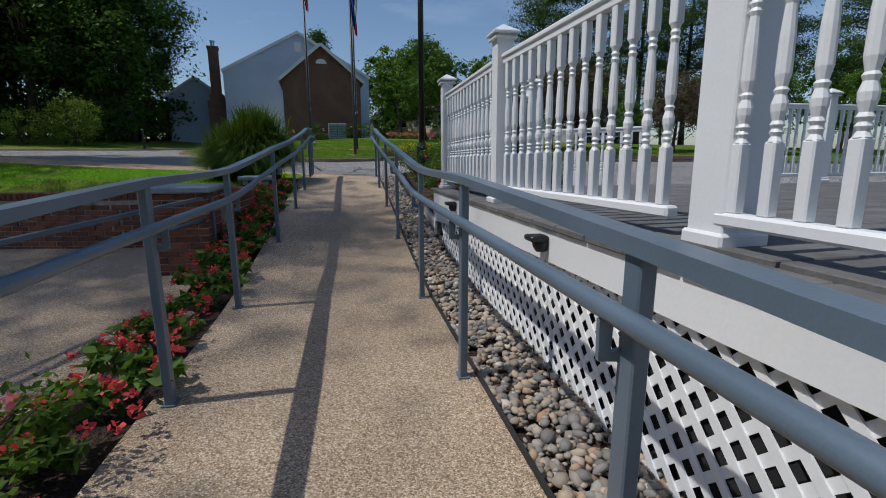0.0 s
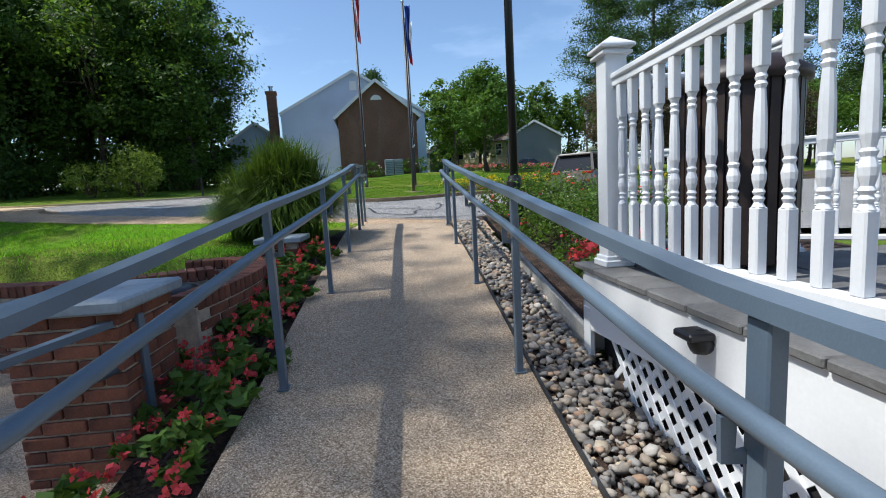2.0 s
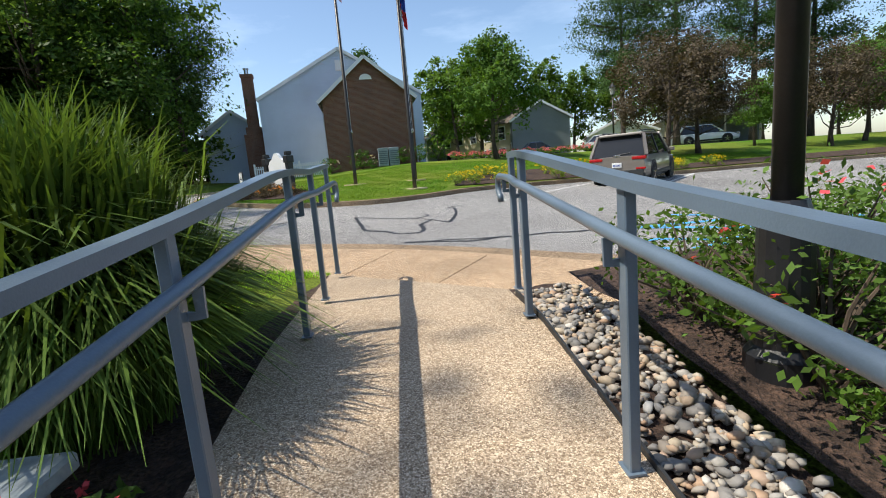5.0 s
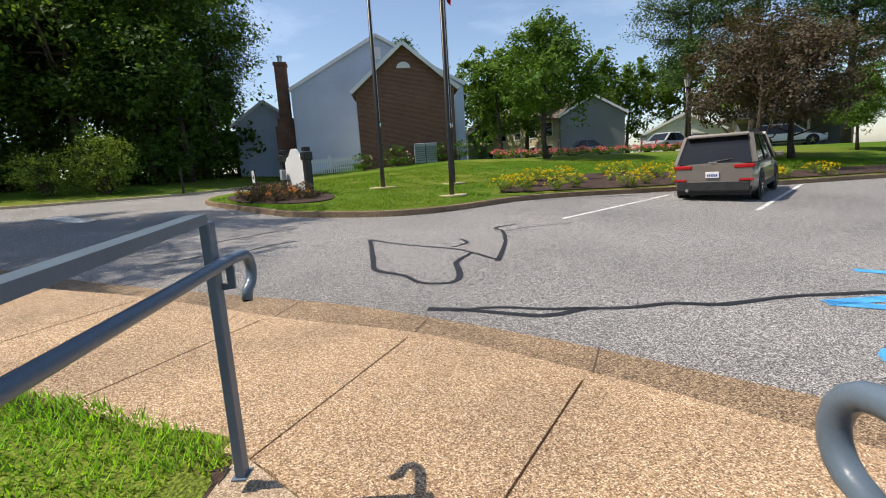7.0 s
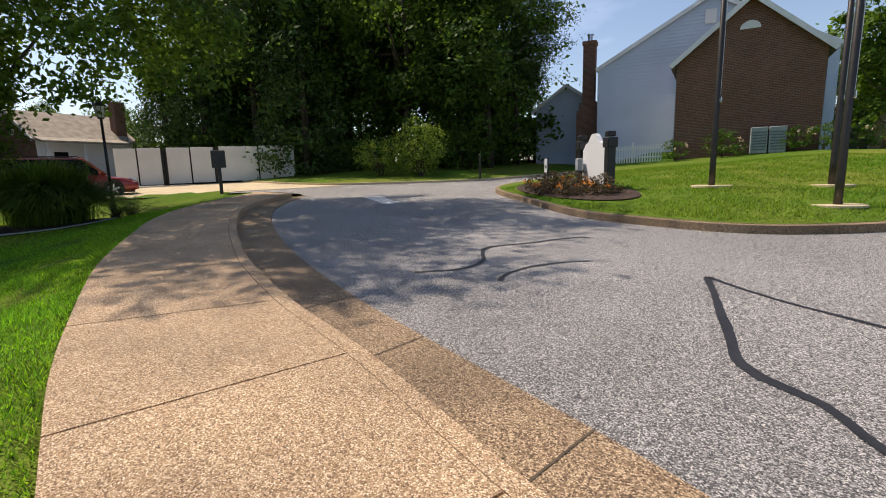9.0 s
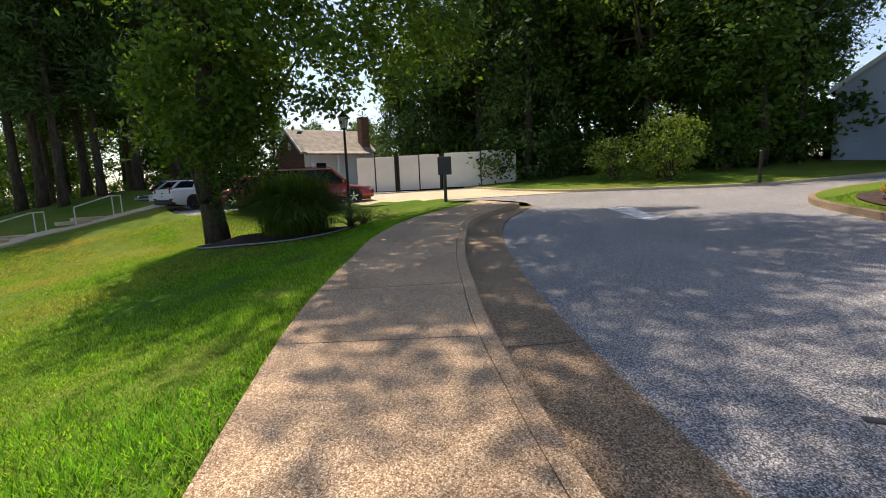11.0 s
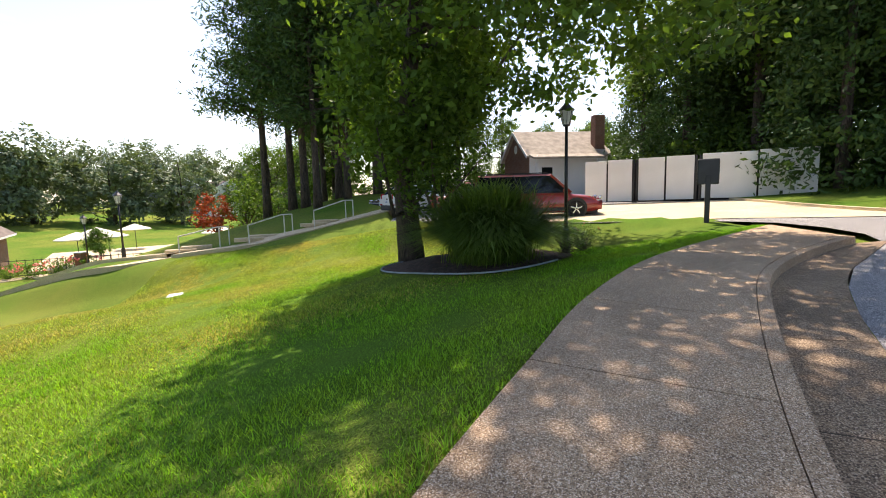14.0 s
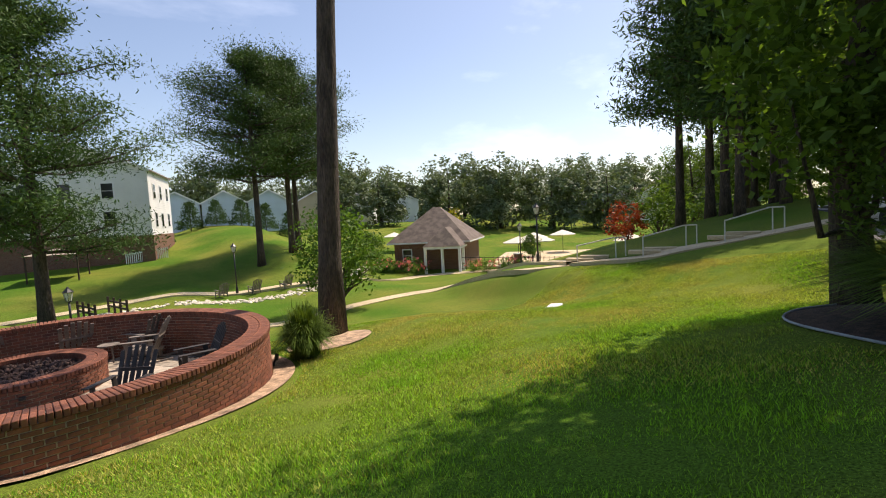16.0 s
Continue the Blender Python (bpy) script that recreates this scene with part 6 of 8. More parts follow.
# ---- lamps, poles and signs ----
def lamp_post(name, x, y, z, h, label, group="lamp posts"):
    t = thing(name, label, "lamp post", group, pose(x, y, z))
    part("base", Shape().lathe([(0.13, -0.05), (0.13, 0.1), (0.1, 0.14), (0.09, 0.55), (0.055, 0.62)], 14), "black", t, smooth=False)
    part("pole", Shape().lathe([(0.05, 0.6), (0.042, h - 0.62)], 12), "black", t, smooth=True)
    head = part("lantern", Shape().lathe([(0.07, h - 0.62), (0.1, h - 0.6), (0.1, h - 0.57)], 8).lathe([(0.21, h - 0.2), (0.22, h - 0.18), (0.08, h - 0.04), (0.03, h + 0.04), (0.0, h + 0.08)], 8), "black", t)
    part("glass", Shape().lathe([(0.1, h - 0.57), (0.18, h - 0.2)], 8), "frost", head)
    for k in range(8):
        a = (k + 0.0) * math.pi / 4
        part("bar", Shape().tube([(0.102 * math.cos(a), 0.102 * math.sin(a), h - 0.57), (0.183 * math.cos(a), 0.183 * math.sin(a), h - 0.2)], 0.008, 4), "black", head)
    return t


lamp = lamp_post("lamp_post", -23.1, 15.4, gz(-23.1, 15.4), 3.95, "black lantern lamp post beside the mulch bed")
lamp_post("lamp_post", 5.36, 34.75, island_z(5.36, 34.75), 3.9, "black lantern lamp post by the car park")
lamp_post("lamp_post", -30.6, -5.4, gz(-30.6, -5.4), 3.4, "black lantern lamp post on the valley lawn")
lamp_post("lamp_post", -17.1, -22.7, gz(-17.1, -22.7), 3.75, "black lantern lamp post beside the valley path")
lamp_post("lamp_post", -8.73, -11.6, gz(-8.73, -11.6), 2.5, "black lantern lamp post by the footbridge")
lamp_post("lamp_post", -37.0, -14.0, gz(-37.0, -14.0), 3.6, "black lantern lamp post near the pool")
pole = thing("tall_lamp_pole", "tall black lamp pole standing in the shrub bed", "lamp post", at=pose(-0.39, 8.9, 0.72))
part("base", Shape().lathe([(0.14, -0.1), (0.14, 0.06), (0.11, 0.1), (0.1, 0.62), (0.075, 0.7)], 16), "black", pole)
part("shaft", Shape().lathe([(0.055, 0.65), (0.045, 6.0)], 14), "black", pole, smooth=True)


def flagpole(x, y, z, h, flag, mats, label):
    t = thing("flagpole", label, "flagpole", "flagpoles on the lawn", pose(x, y, z))
    part("pole", Shape().lathe([(0.075, -0.05), (0.07, 0.5), (0.04, h)], 12), M_POLE, t, smooth=True)
    part("finial", Shape().lathe([(0.01, h), (0.06, h + 0.04), (0.075, h + 0.09), (0.05, h + 0.14), (0.0, h + 0.16)], 12), "chrome", t, smooth=True)
    part("base_pad", Shape().lathe([(0.45, -0.03), (0.45, 0.015)], 18), "pathc", t)
    part("cleat", Shape().box((0.07, 0, 2.0), (0.05, 0.08, 0.14), None, 0.01), "chrome", t)
    part("halyard", Shape().tube([(0.06, 0, 2.0), (0.075, 0, h / 2), (0.05, 0, h)], 0.006, 4), "white", t)
    zs = np.linspace(0, 1, 14)
    cloth = {}
    for k in range(10):
        a0, a1 = k / 10 * 1.5, (k + 1) / 10 * 1.5
        for i in range(13):
            quad = []
            for a, u in ((a0, zs[i]), (a1, zs[i]), (a1, zs[i + 1]), (a0, zs[i + 1])):
                w = 0.32 * (1 - 0.35 * u)
                quad.append((0.06 + a * w * 0.5 + 0.03 * math.sin(7 * u + 5 * a), 0.1 * math.sin(a * 7.0) * (1 - 0.4 * u) + 0.03 * math.sin(9 * u), h - 0.1 - u * flag - 0.25 * a * u))
            key = mats[(k if len(mats) > 2 else (0 if i < 7 else 1)) % len(mats)] if len(mats) > 1 else mats[0]
            cloth.setdefault(key, Shape()).add(quad, [(0, 1, 2, 3)])
    for key, s in cloth.items():
        part("flag", s, key, t, "limp hanging flag")
    return t


M_POLE = "bronze"
M["bronze"] = material("dark bronze metal", (0.05, 0.045, 0.04), 0.4, 0.1, metal=0.6)
M["flag_red"] = material("red flag cloth", (0.5, 0.03, 0.04), 0.8)
M["flag_white"] = material("white flag cloth", (0.75, 0.75, 0.75), 0.8)
M["flag_blue"] = material("blue flag cloth", (0.02, 0.06, 0.3), 0.8)
flagpole(-6.81, 24.7, island_z(-6.81, 24.7), 8.9, 1.9, ["flag_red", "flag_white", "flag_red"], "dark flagpole with a limp red and white striped flag")
flagpole(-4.32, 23.53, island_z(-4.32, 23.53), 8.0, 1.7, ["flag_blue"], "dark flagpole with a limp blue flag")
flagpole(-4.72, 26.3, island_z(-4.72, 26.3), 8.0, 1.7, ["flag_white", "flag_red"], "dark flagpole with a limp red-white flag")

mon = thing("entrance_sign", "white scalloped entrance sign between black lantern posts", "sign", at=pose(-9.75, 24.5, island_z(-9.75, 24.5) - 0.05, 0, 0, -34))
outline = [(-0.6, 0.15), (0.6, 0.15), (0.6, 1.15), (0.52, 1.2), (0.46, 1.3), (0.3, 1.36), (0.18, 1.5), (0.08, 1.58), (-0.08, 1.58), (-0.18, 1.5), (-0.3, 1.36), (-0.46, 1.3), (-0.52, 1.2), (-0.6, 1.15)]
part("board", Shape().prism(outline, -0.06, 0.06, pose(0, 0, 0, 90, 0, 0)), "vinyl", mon, "white curved sign board")
for sg in (-1, 1):
    p = part("post", Shape().box((sg * 0.78, 0, 0.7), (0.2, 0.22, 1.4), None, 0.01), "black", mon)
    part("post_cap", Shape().box((sg * 0.78, 0, 1.3), (0.28, 0.3, 0.26), None, 0.02).box((sg * 0.78, 0, 1.52), (0.2, 0.22, 0.14), None, 0.02), "black", p)
part("meter_box", Shape().box((-0.55, -0.2, 0.75), (0.2, 0.15, 0.35), None, 0.02), "slate", mon)
arrow_sign = thing("arrow_sign", "small white direction sign with an arrow in a black frame", "sign", at=pose(-11.2, 24.3, island_z(-11.2, 24.3), 0, 0, -45))
part("frame", Shape().box((0, 0, 0.75), (0.42, 0.03, 0.46), None, 0.005).box((-0.2, 0, 0.3), (0.04, 0.04, 0.65)).box((0.2, 0, 0.3), (0.04, 0.04, 0.65)), "black", arrow_sign)
part("plate", Shape().box((0, -0.02, 0.75), (0.36, 0.01, 0.4)), "vinyl", arrow_sign)
part("arrow", Shape().prism([(-0.1, -0.03), (0.02, -0.03), (0.02, -0.08), (0.12, 0.0), (0.02, 0.08), (0.02, 0.03), (-0.1, 0.03)], 0, 0.006, pose(0, -0.026, 0.72, 90, 0, 0)), "black", arrow_sign)
mb = Shape()
ringm = [(-10.5 + 2.7 * math.cos(a), 24.35 + 1.25 * math.sin(a) - 0.55 * 2.7 * math.cos(a)) for a in np.linspace(0, 2 * math.pi, 30, endpoint=False)]
mb.add([(-10.5, 24.35, island_z(-10.5, 24.35) + 0.06)] + [(x, y, island_z(x, y) + 0.03) for x, y in ringm], [(0, 1 + i, 1 + (i + 1) % 30) for i in range(30)])
setting("sign_bed", mb, "mulch", "mulch bed with flowers round the entrance sign", "bed")
kb = make_bush("border_plant", "low red-green border plant with orange flowers", 0.42, 0.45, "leaf_purple", 500, 0.07, 92, "petal_orange", 22, 0.05, category="flower", group="border plants by the sign")
for i in range(16):
    a = i * 0.9
    x, y = -10.5 + 1.9 * math.cos(a) * (0.4 + 0.6 * ((i * 7) % 5) / 5), 24.2 + 0.8 * math.sin(a) - 0.55 * 1.9 * math.cos(a) * (0.4 + 0.6 * ((i * 7) % 5) / 5)
    (place if i == 0 else again)(kb, x, y, island_z(x, y), R.uniform(0, 360), R.uniform(0.8, 1.2) if i else 1.0)
# yellow flower bed on the island
yb = Shape()
ya = resample(np.array([(-3.0, 24.2), (-1.5, 24.9), (0.9, 25.5), (3.0, 26.2), (5.2, 26.9), (9.9, 28.9), (20, 32.3)]), 30)
yz = resample(np.array([(-2.6, 26.6), (-0.8, 28.6), (1.6, 29.4), (3.6, 29.0), (5.4, 28.6), (10, 30.6), (20, 34.4)]), 30)
loft(yb, ya, yz, 5, island_z, 0.03)
setting("island_bed", yb, "mulch", "dark mulch bed with yellow flowers behind the kerb", "bed")
ylw = make_bush("yellow_flower_plant", "low mound of bright yellow flowers", 0.36, 0.42, "leaf_light", 420, 0.06, 93, "petal_yellow", 90, 0.055, category="flower", group="yellow flowers of the island bed")
for i in range(34):
    k, q = (i % 12) / 11, (i // 12) / 2.6 + 0.08 + R.uniform(-0.06, 0.06)
    p = (ya[int(k * 14)] * (1 - q) + yz[int(k * 14)] * q)
    (place if i == 0 else again)(ylw, p[0] + R.uniform(-0.2, 0.2), p[1], island_z(*p) + 0.02, R.uniform(0, 360), R.uniform(0.75, 1.2) if i else 1.0)
pinkbed = make_bush("flower_border", "border of pink, red and white flowers by the houses", 0.9, 0.5, "leaf_mid", 700, 0.1, 94, "petal_pink", 200, 0.09, category="flower", group="flower borders by the houses")
for i in range(13):
    x, y = -3.4 + i * 0.95, 36.3 + 0.25 * i + (1.2 if i > 4 else 0)
    (place if i == 0 else again)(pinkbed, x, y, island_z(x, y), R.uniform(0, 360), 0.9 if i else 1.0)
# sign post on the lawn tip and bollard sign on the bank
sg_ = thing("post_sign", "black sign board on a post with its back to the pavement", "sign", at=pose(-24.1, 19.45, gz(-24.1, 19.45), 0, 0, 75))
part("post", Shape().box((0, 0, 0.65), (0.13, 0.13, 1.4), None, 0.01), "black", sg_)
part("board", Shape().box((0, 0, 1.45), (0.55, 0.1, 0.72), None, 0.03).box((0, 0.09, 1.45), (0.2, 0.08, 0.72), None, 0.02), "black", sg_)
bl = thing("marker_post", "slim dark marker post on the grass bank", "post", at=pose(-18.9, 30.2, bank_z(-18.9, 30.2)))
part("post", Shape().box((0, 0, 0.6), (0.09, 0.09, 1.2), None, 0.01), "black", bl)


# ---- cars ----
def section_loft(shape, rows):
    """A skin over cross rows of equal length."""
    n = len(rows[0])
    V = [p for r in rows for p in r]
    F = [(i * n + k, i * n + k + 1, (i + 1) * n + k + 1, (i + 1) * n + k) for i in range(len(rows) - 1) for k in range(n - 1)]
    return shape.add(V, F)


def make_car(name, label, L, W, H, paint_, m, kind="suv", group=""):
    """A car, its nose towards +y and the origin under its middle."""
    c = thing(name, label, "car", group, m)
    hw, belt, sill = W / 2, H * 0.58, 0.2
    # outline along the length: (y, deck height, half width)
    hood = {"suv": 0.27, "van": 0.24, "truck": 0.27, "sedan": 0.28}[kind]
    ys = np.linspace(-L / 2, L / 2, 25)
    rows = []
    for y in ys:
        k = (y + L / 2) / L
        nose = max(0, (k - 0.9) / 0.1)
        tail = max(0, (0.13 - k) / 0.13) ** 1.6
        top = belt if k < 1 - hood else belt - 0.07 * H - 0.1 * H * max(0, (k - 1 + hood) / hood) ** 2
        if kind == "truck" and k < 0.38:
            top = belt + 0.02
        top -= 0.06 * tail + 0.13 * nose ** 2 * H
        w = hw * (1 - 0.1 * nose ** 1.5 - 0.09 * tail)
        low_ = sill + 0.1 * nose + 0.12 * tail
        rows.append([(-w * 0.9, y, low_), (-w, y, low_ + 0.12), (-w * 1.0, y, low_ + 0.35), (-w * 0.975, y, top - 0.12), (-w * 0.92, y, top - 0.02), (-w * 0.6, y, top + 0.015), (0, y, top + 0.03),
                     (w * 0.6, y, top + 0.015), (w * 0.92, y, top - 0.02), (w * 0.975, y, top - 0.12), (w, y, low_ + 0.35), (w, y, low_ + 0.12), (w * 0.9, y, low_)])
    body = section_loft(Shape(), [r[::-1] for r in rows])
    body.add(rows[0], [tuple(range(13))]).add(rows[-1], [tuple(range(13))[::-1]])
    b = part("body", body, paint_, c, smooth=True)
    part("underside", Shape().box((0, 0, sill + 0.05), (W * 0.86, L * 0.94, 0.16)), "rubber", c)
    y0, y1 = {"suv": (-L * 0.47, L * 0.25), "van": (-L * 0.48, L * 0.27), "truck": (-L * 0.1, L * 0.25), "sedan": (-L * 0.33, L * 0.24)}[kind]
    r0, r1 = {"suv": (-L * 0.4, L * 0.06), "van": (-L * 0.45, L * 0.12), "truck": (-L * 0.06, L * 0.12), "sedan": (-L * 0.18, L * 0.05)}[kind]
    wb, wt = hw * 0.93, hw * 0.76
    z0, z1 = belt - 0.03, H - 0.05
    cab = [(-wb, y0, z0), (wb, y0, z0), (wb, y1, z0), (-wb, y1, z0), (-wt, r0, z1), (wt, r0, z1), (wt, r1, z1), (-wt, r1, z1)]
    part("glasshouse", Shape().add(cab, [(0, 1, 5, 4), (1, 2, 6, 5), (2, 3, 7, 6), (3, 0, 4, 7)]), "glass", c, "dark tinted windows")
    rf = [(-wt * 1.03, r0 - 0.04, z1 - 0.02), (wt * 1.03, r0 - 0.04, z1 - 0.02), (wt * 1.03, r1 + 0.04, z1 - 0.02), (-wt * 1.03, r1 + 0.04, z1 - 0.02)]
    rf += [(x * 0.9, y * 0.97 if abs(y) > 0.3 else y, H) for x, y, z in rf]
    part("roof", Shape().add(rf, [(0, 1, 5, 4), (1, 2, 6, 5), (2, 3, 7, 6), (3, 0, 4, 7), (4, 5, 6, 7)]), paint_, c)
    for sg in (-1, 1):
        for ya, yb_ in ((y0, r0), (y1, r1)):
            part("pillar", Shape().tube([(sg * wb * 1.0, ya, z0), (sg * wt * 1.0, yb_, z1)], (0.05, 0.045), square=True), paint_, c)
        ym = (y0 + y1) / 2
        part("pillar", Shape().tube([(sg * wb * 1.005, ym, z0), (sg * wt * 1.005, (r0 + r1) / 2, z1)], (0.035, 0.02), square=True), "rubber", c)
        part("mirror", Shape().box((sg * (hw + 0.1), y1 - 0.25, belt + 0.05), (0.2, 0.12, 0.14), None, 0.04), paint_, c)
        if kind in ("suv", "van"):
            part("roof_rail", Shape().tube([(sg * wt * 0.9, r0 + 0.1, H - 0.02), (sg * wt * 0.9, r0 + 0.25, H + 0.05), (sg * wt * 0.9, r1 - 0.2, H + 0.05), (sg * wt * 0.9, r1, H - 0.02)], 0.02, 6), "rubber", c)
        part("tail_light", Shape().box((sg * hw * 0.72, -L / 2 + 0.06, belt - 0.1), (0.44 if kind == "suv" else 0.16, 0.16, 0.1 if kind == "suv" else 0.3), pose(0, 0, 0, 0, 0, 0), 0.04), "lamp_red", c, "red tail light")
        part("reflector", Shape().box((sg * hw * 0.78, -L / 2 + 0.0, 0.55), (0.3, 0.05, 0.06), None, 0.01), "lamp_red", c)
        part("headlight", Shape().box((sg * hw * 0.7, L / 2 - 0.08, belt - 0.25), (0.36, 0.16, 0.14), None, 0.03), "chrome", c)
        part("sill", Shape().box((sg * hw * 0.985, 0, 0.33), (0.06, L * 0.55, 0.14), None, 0.02), "rubber", c)
        for yy in (-L * 0.31, L * 0.31):
            wr = 0.34 if kind != "sedan" else 0.31
            part("wheel_arch", Shape().lathe([(wr + 0.07, -0.02), (wr + 0.07, 0.02)], 20, Matrix.Translation((sg * (hw - 0.01), yy, wr + 0.02)) @ pose(0, 0, 0, 0, 90, 0)), "rubber", c)
            wh = part("wheel", Shape().lathe([(wr - 0.09, -0.1), (wr - 0.02, -0.11), (wr, -0.08), (wr, 0.08), (wr - 0.02, 0.11), (wr - 0.09, 0.1)], 22, pose(0, 0, 0, 0, 90, 0)), "tyre", c, at=Matrix.Translation((sg * (hw - 0.085), yy, wr)))
            part("rim", Shape().lathe([(0.02, 0.105), (wr - 0.1, 0.075), (wr - 0.09, 0.1)], 14, pose(0, 0, 0, 0, 90 * sg, 0), caps=False), "chrome", wh)
            for k in range(5):
                part("spoke", Shape().box((sg * 0.1, 0, 0.12), (0.02, 0.05, 0.2), pose(0, 0, 0, 72 * k, 0, 0)), "chrome", wh)
    part("rear_bumper", Shape().box((0, -L / 2 + 0.08, 0.4), (W * 0.9, 0.2, 0.3), None, 0.07), "rubber", c)
    part("front_bumper", Shape().box((0, L / 2 - 0.1, 0.42), (W * 0.86, 0.2, 0.24), None, 0.06), "rubber", c)
    part("grille", Shape().box((0, L / 2 - 0.06, belt - 0.27), (W * 0.42, 0.12, 0.12), None, 0.02), "black", c)
    pl = part("number_plate", Shape().box((0, -L / 2 - 0.02, 0.68 if kind == "suv" else 0.7), (0.3, 0.02, 0.15), None, 0.005), "vinyl", c, "white number plate")
    for k in range(6):
        part("plate_mark", Shape().box((-0.1 + 0.04 * k, -L / 2 - 0.034, 0.67 if kind == "suv" else 0.69), (0.022, 0.004, 0.06)), "flag_blue", pl)
    part("rear_badge", Shape().box((0, -L / 2 - 0.0, 0.97 if kind == "suv" else 0.85), (0.2, 0.02, 0.06), None, 0.01), "chrome", c)
    part("wiper", Shape().tube([(0.0, y0 - 0.02, z0 + 0.06), (0.38, y0 + 0.02, z0 + 0.1)], 0.012, 4), "black", c)
    if kind == "suv":
        part("exhaust", Shape().lathe([(0.04, 0), (0.04, 0.12)], 10, Matrix.Translation((-0.55, -L / 2 + 0.02, 0.3)) @ pose(0, 0, 0, 90, 0, 0)), "chrome", c)
        part("spoiler", Shape().box((0, r0 - 0.08, H - 0.06), (wt * 1.9, 0.2, 0.05), None, 0.02), paint_, c)
    return c


def heading(dx, dy):
    return -math.degrees(math.atan2(dx, dy))


jd = np.array((0.5, 0.866))
jp = np.array((2.5, 22.75)) + jd * 2.2
make_car("parked_suv", "bronze-grey compact SUV parked nose-in at the kerb", 4.6, 1.86, 1.68, "car_bronze", pose(jp[0], jp[1], street_z(*jp), 1.3, 0, heading(*jd)))
make_car("parked_wagon", "long dark red boxy estate car parked in the lot", 5.1, 1.93, 1.72, "car_red", pose(-29.6, 14.9, street_z(-29.6, 14.9), 0, 0, heading(0.04, 1)), "van")
make_car("parked_car", "red car parked behind the oak", 4.7, 1.85, 1.55, "car_red", pose(-33.0, 12.4, street_z(-33.0, 12.4), 0, 0, heading(0.02, 1)), "sedan")
make_car("parked_pickup", "white pickup truck parked with its tail to the lawn", 5.6, 2.0, 1.85, "car_white", pose(-35.8, 9.6, street_z(-35.8, 9.6), 0, 0, heading(-0.62, 0.78)), "truck")
make_car("parked_suv", "white compact SUV facing the lawn", 4.4, 1.85, 1.6, "car_white", pose(-39.2, 7.3, street_z(-39.2, 7.3), 0, 0, heading(0.62, -0.78)))
make_car("parked_suv", "navy blue SUV facing the lawn", 4.6, 1.88, 1.66, "car_navy", pose(-42.4, 6.4, street_z(-42.4, 6.4), 0, 0, heading(0.62, -0.78)))
make_car("parked_suv", "white SUV parked beside the car port", 4.6, 1.85, 1.65, "car_white", pose(17.0, 50.4, island_z(17.0, 50.4) + 0.02, 0, 0, heading(0.95, -0.3)))
make_car("parked_car", "silver car parked beyond the lawn", 4.6, 1.8, 1.45, "car_silver", pose(8.6, 50.0, island_z(8.6, 50.0) + 0.02, 0, 0, heading(0.8, 0.6)), "sedan")
make_car("parked_car", "dark blue car parked by the grey house", 4.5, 1.8, 1.42, "car_navy", pose(3.1, 55.3, island_z(3.1, 55.3) + 0.02, 0, 0, heading(1, 0.1)), "sedan")

# ---- marks on the asphalt ----
def ribbon(name, points, widths, mat_, label, category="road mark", lift=0.006, parent=None):
    P = np.array(points, float)
    t = np.gradient(P, axis=0)
    t /= np.linalg.norm(t, axis=1)[:, None] + 1e-9
    nrm = np.stack([-t[:, 1], t[:, 0]], 1)
    w = np.broadcast_to(np.asarray(widths, float), (len(P),))
    V = []
    for p, q, k in zip(P, nrm, w):
        for sg in (1, -1):
            x, y = p + q * k * sg / 2
            V.append((x, y, street_z(x, y) + lift))
    F = [(2 * i, 2 * i + 1, 2 * i + 3, 2 * i + 2) for i in range(len(P) - 1)]
    s = Shape().add(V, F)
    if parent is not None:
        return part(name, s, mat_, parent)
    ob = part(name, s, mat_)
    return tagged(ob, label, category, "", "structure")


def wobble(points, amp=0.05, step=0.12, seed=0):
    P = curve(points, step)
    rnd_ = np.random.RandomState(seed)
    n_ = np.cumsum(rnd_.normal(size=P.shape), 0) * 0.006
    n_ -= np.linspace(0, 1, len(P))[:, None] * n_[-1]
    return P + n_


def sealed(points, w0, seed):
    P = wobble(points, seed=seed)
    rnd_ = np.random.RandomState(seed + 50)
    w = w0 * 1.2 * (0.7 + 0.5 * np.abs(np.interp(np.arange(len(P)), np.arange(0, len(P), 4), rnd_.uniform(0, 1, len(range(0, len(P), 4))))))
    ribbon("sealed_crack", P, w, "tar", "black sealed crack in the asphalt", "road crack")


sealed([(-4.85, 17.7), (-4.25, 16.12), (-3.98, 15.53), (-3.55, 15.28), (-3.26, 14.95), (-2.89, 14.96), (-2.84, 15.27), (-3.0, 15.95), (-2.87, 16.57)], 0.07, 1)
sealed([(-4.85, 17.7), (-4.03, 17.21), (-3.22, 16.91), (-2.87, 16.61), (-2.46, 16.12)], 0.05, 2)
sealed([(-2.45, 16.05), (-2.43, 17.35), (-2.55, 18.58), (-2.71, 18.86), (-2.29, 19.33)], 0.06, 3)
sealed([(-2.49, 18.45), (-2.01, 18.94), (-1.18, 19.37)], 0.03, 4)
sealed([(-3.24, 17.0), (-3.06, 17.37), (-3.21, 17.73)], 0.05, 5)
sealed([(-2.97, 14.01), (-2.52, 14.0), (-1.9, 13.89), (-1.49, 14.1), (-1.13, 14.15), (-0.71, 14.31), (-0.28, 14.3), (0.29, 14.55), (0.82, 14.66), (1.29, 14.77)], 0.07, 6)
sealed([(-2.72, 13.96), (-2.31, 14.1), (-1.89, 14.07), (-1.48, 14.13)], 0.06, 7)
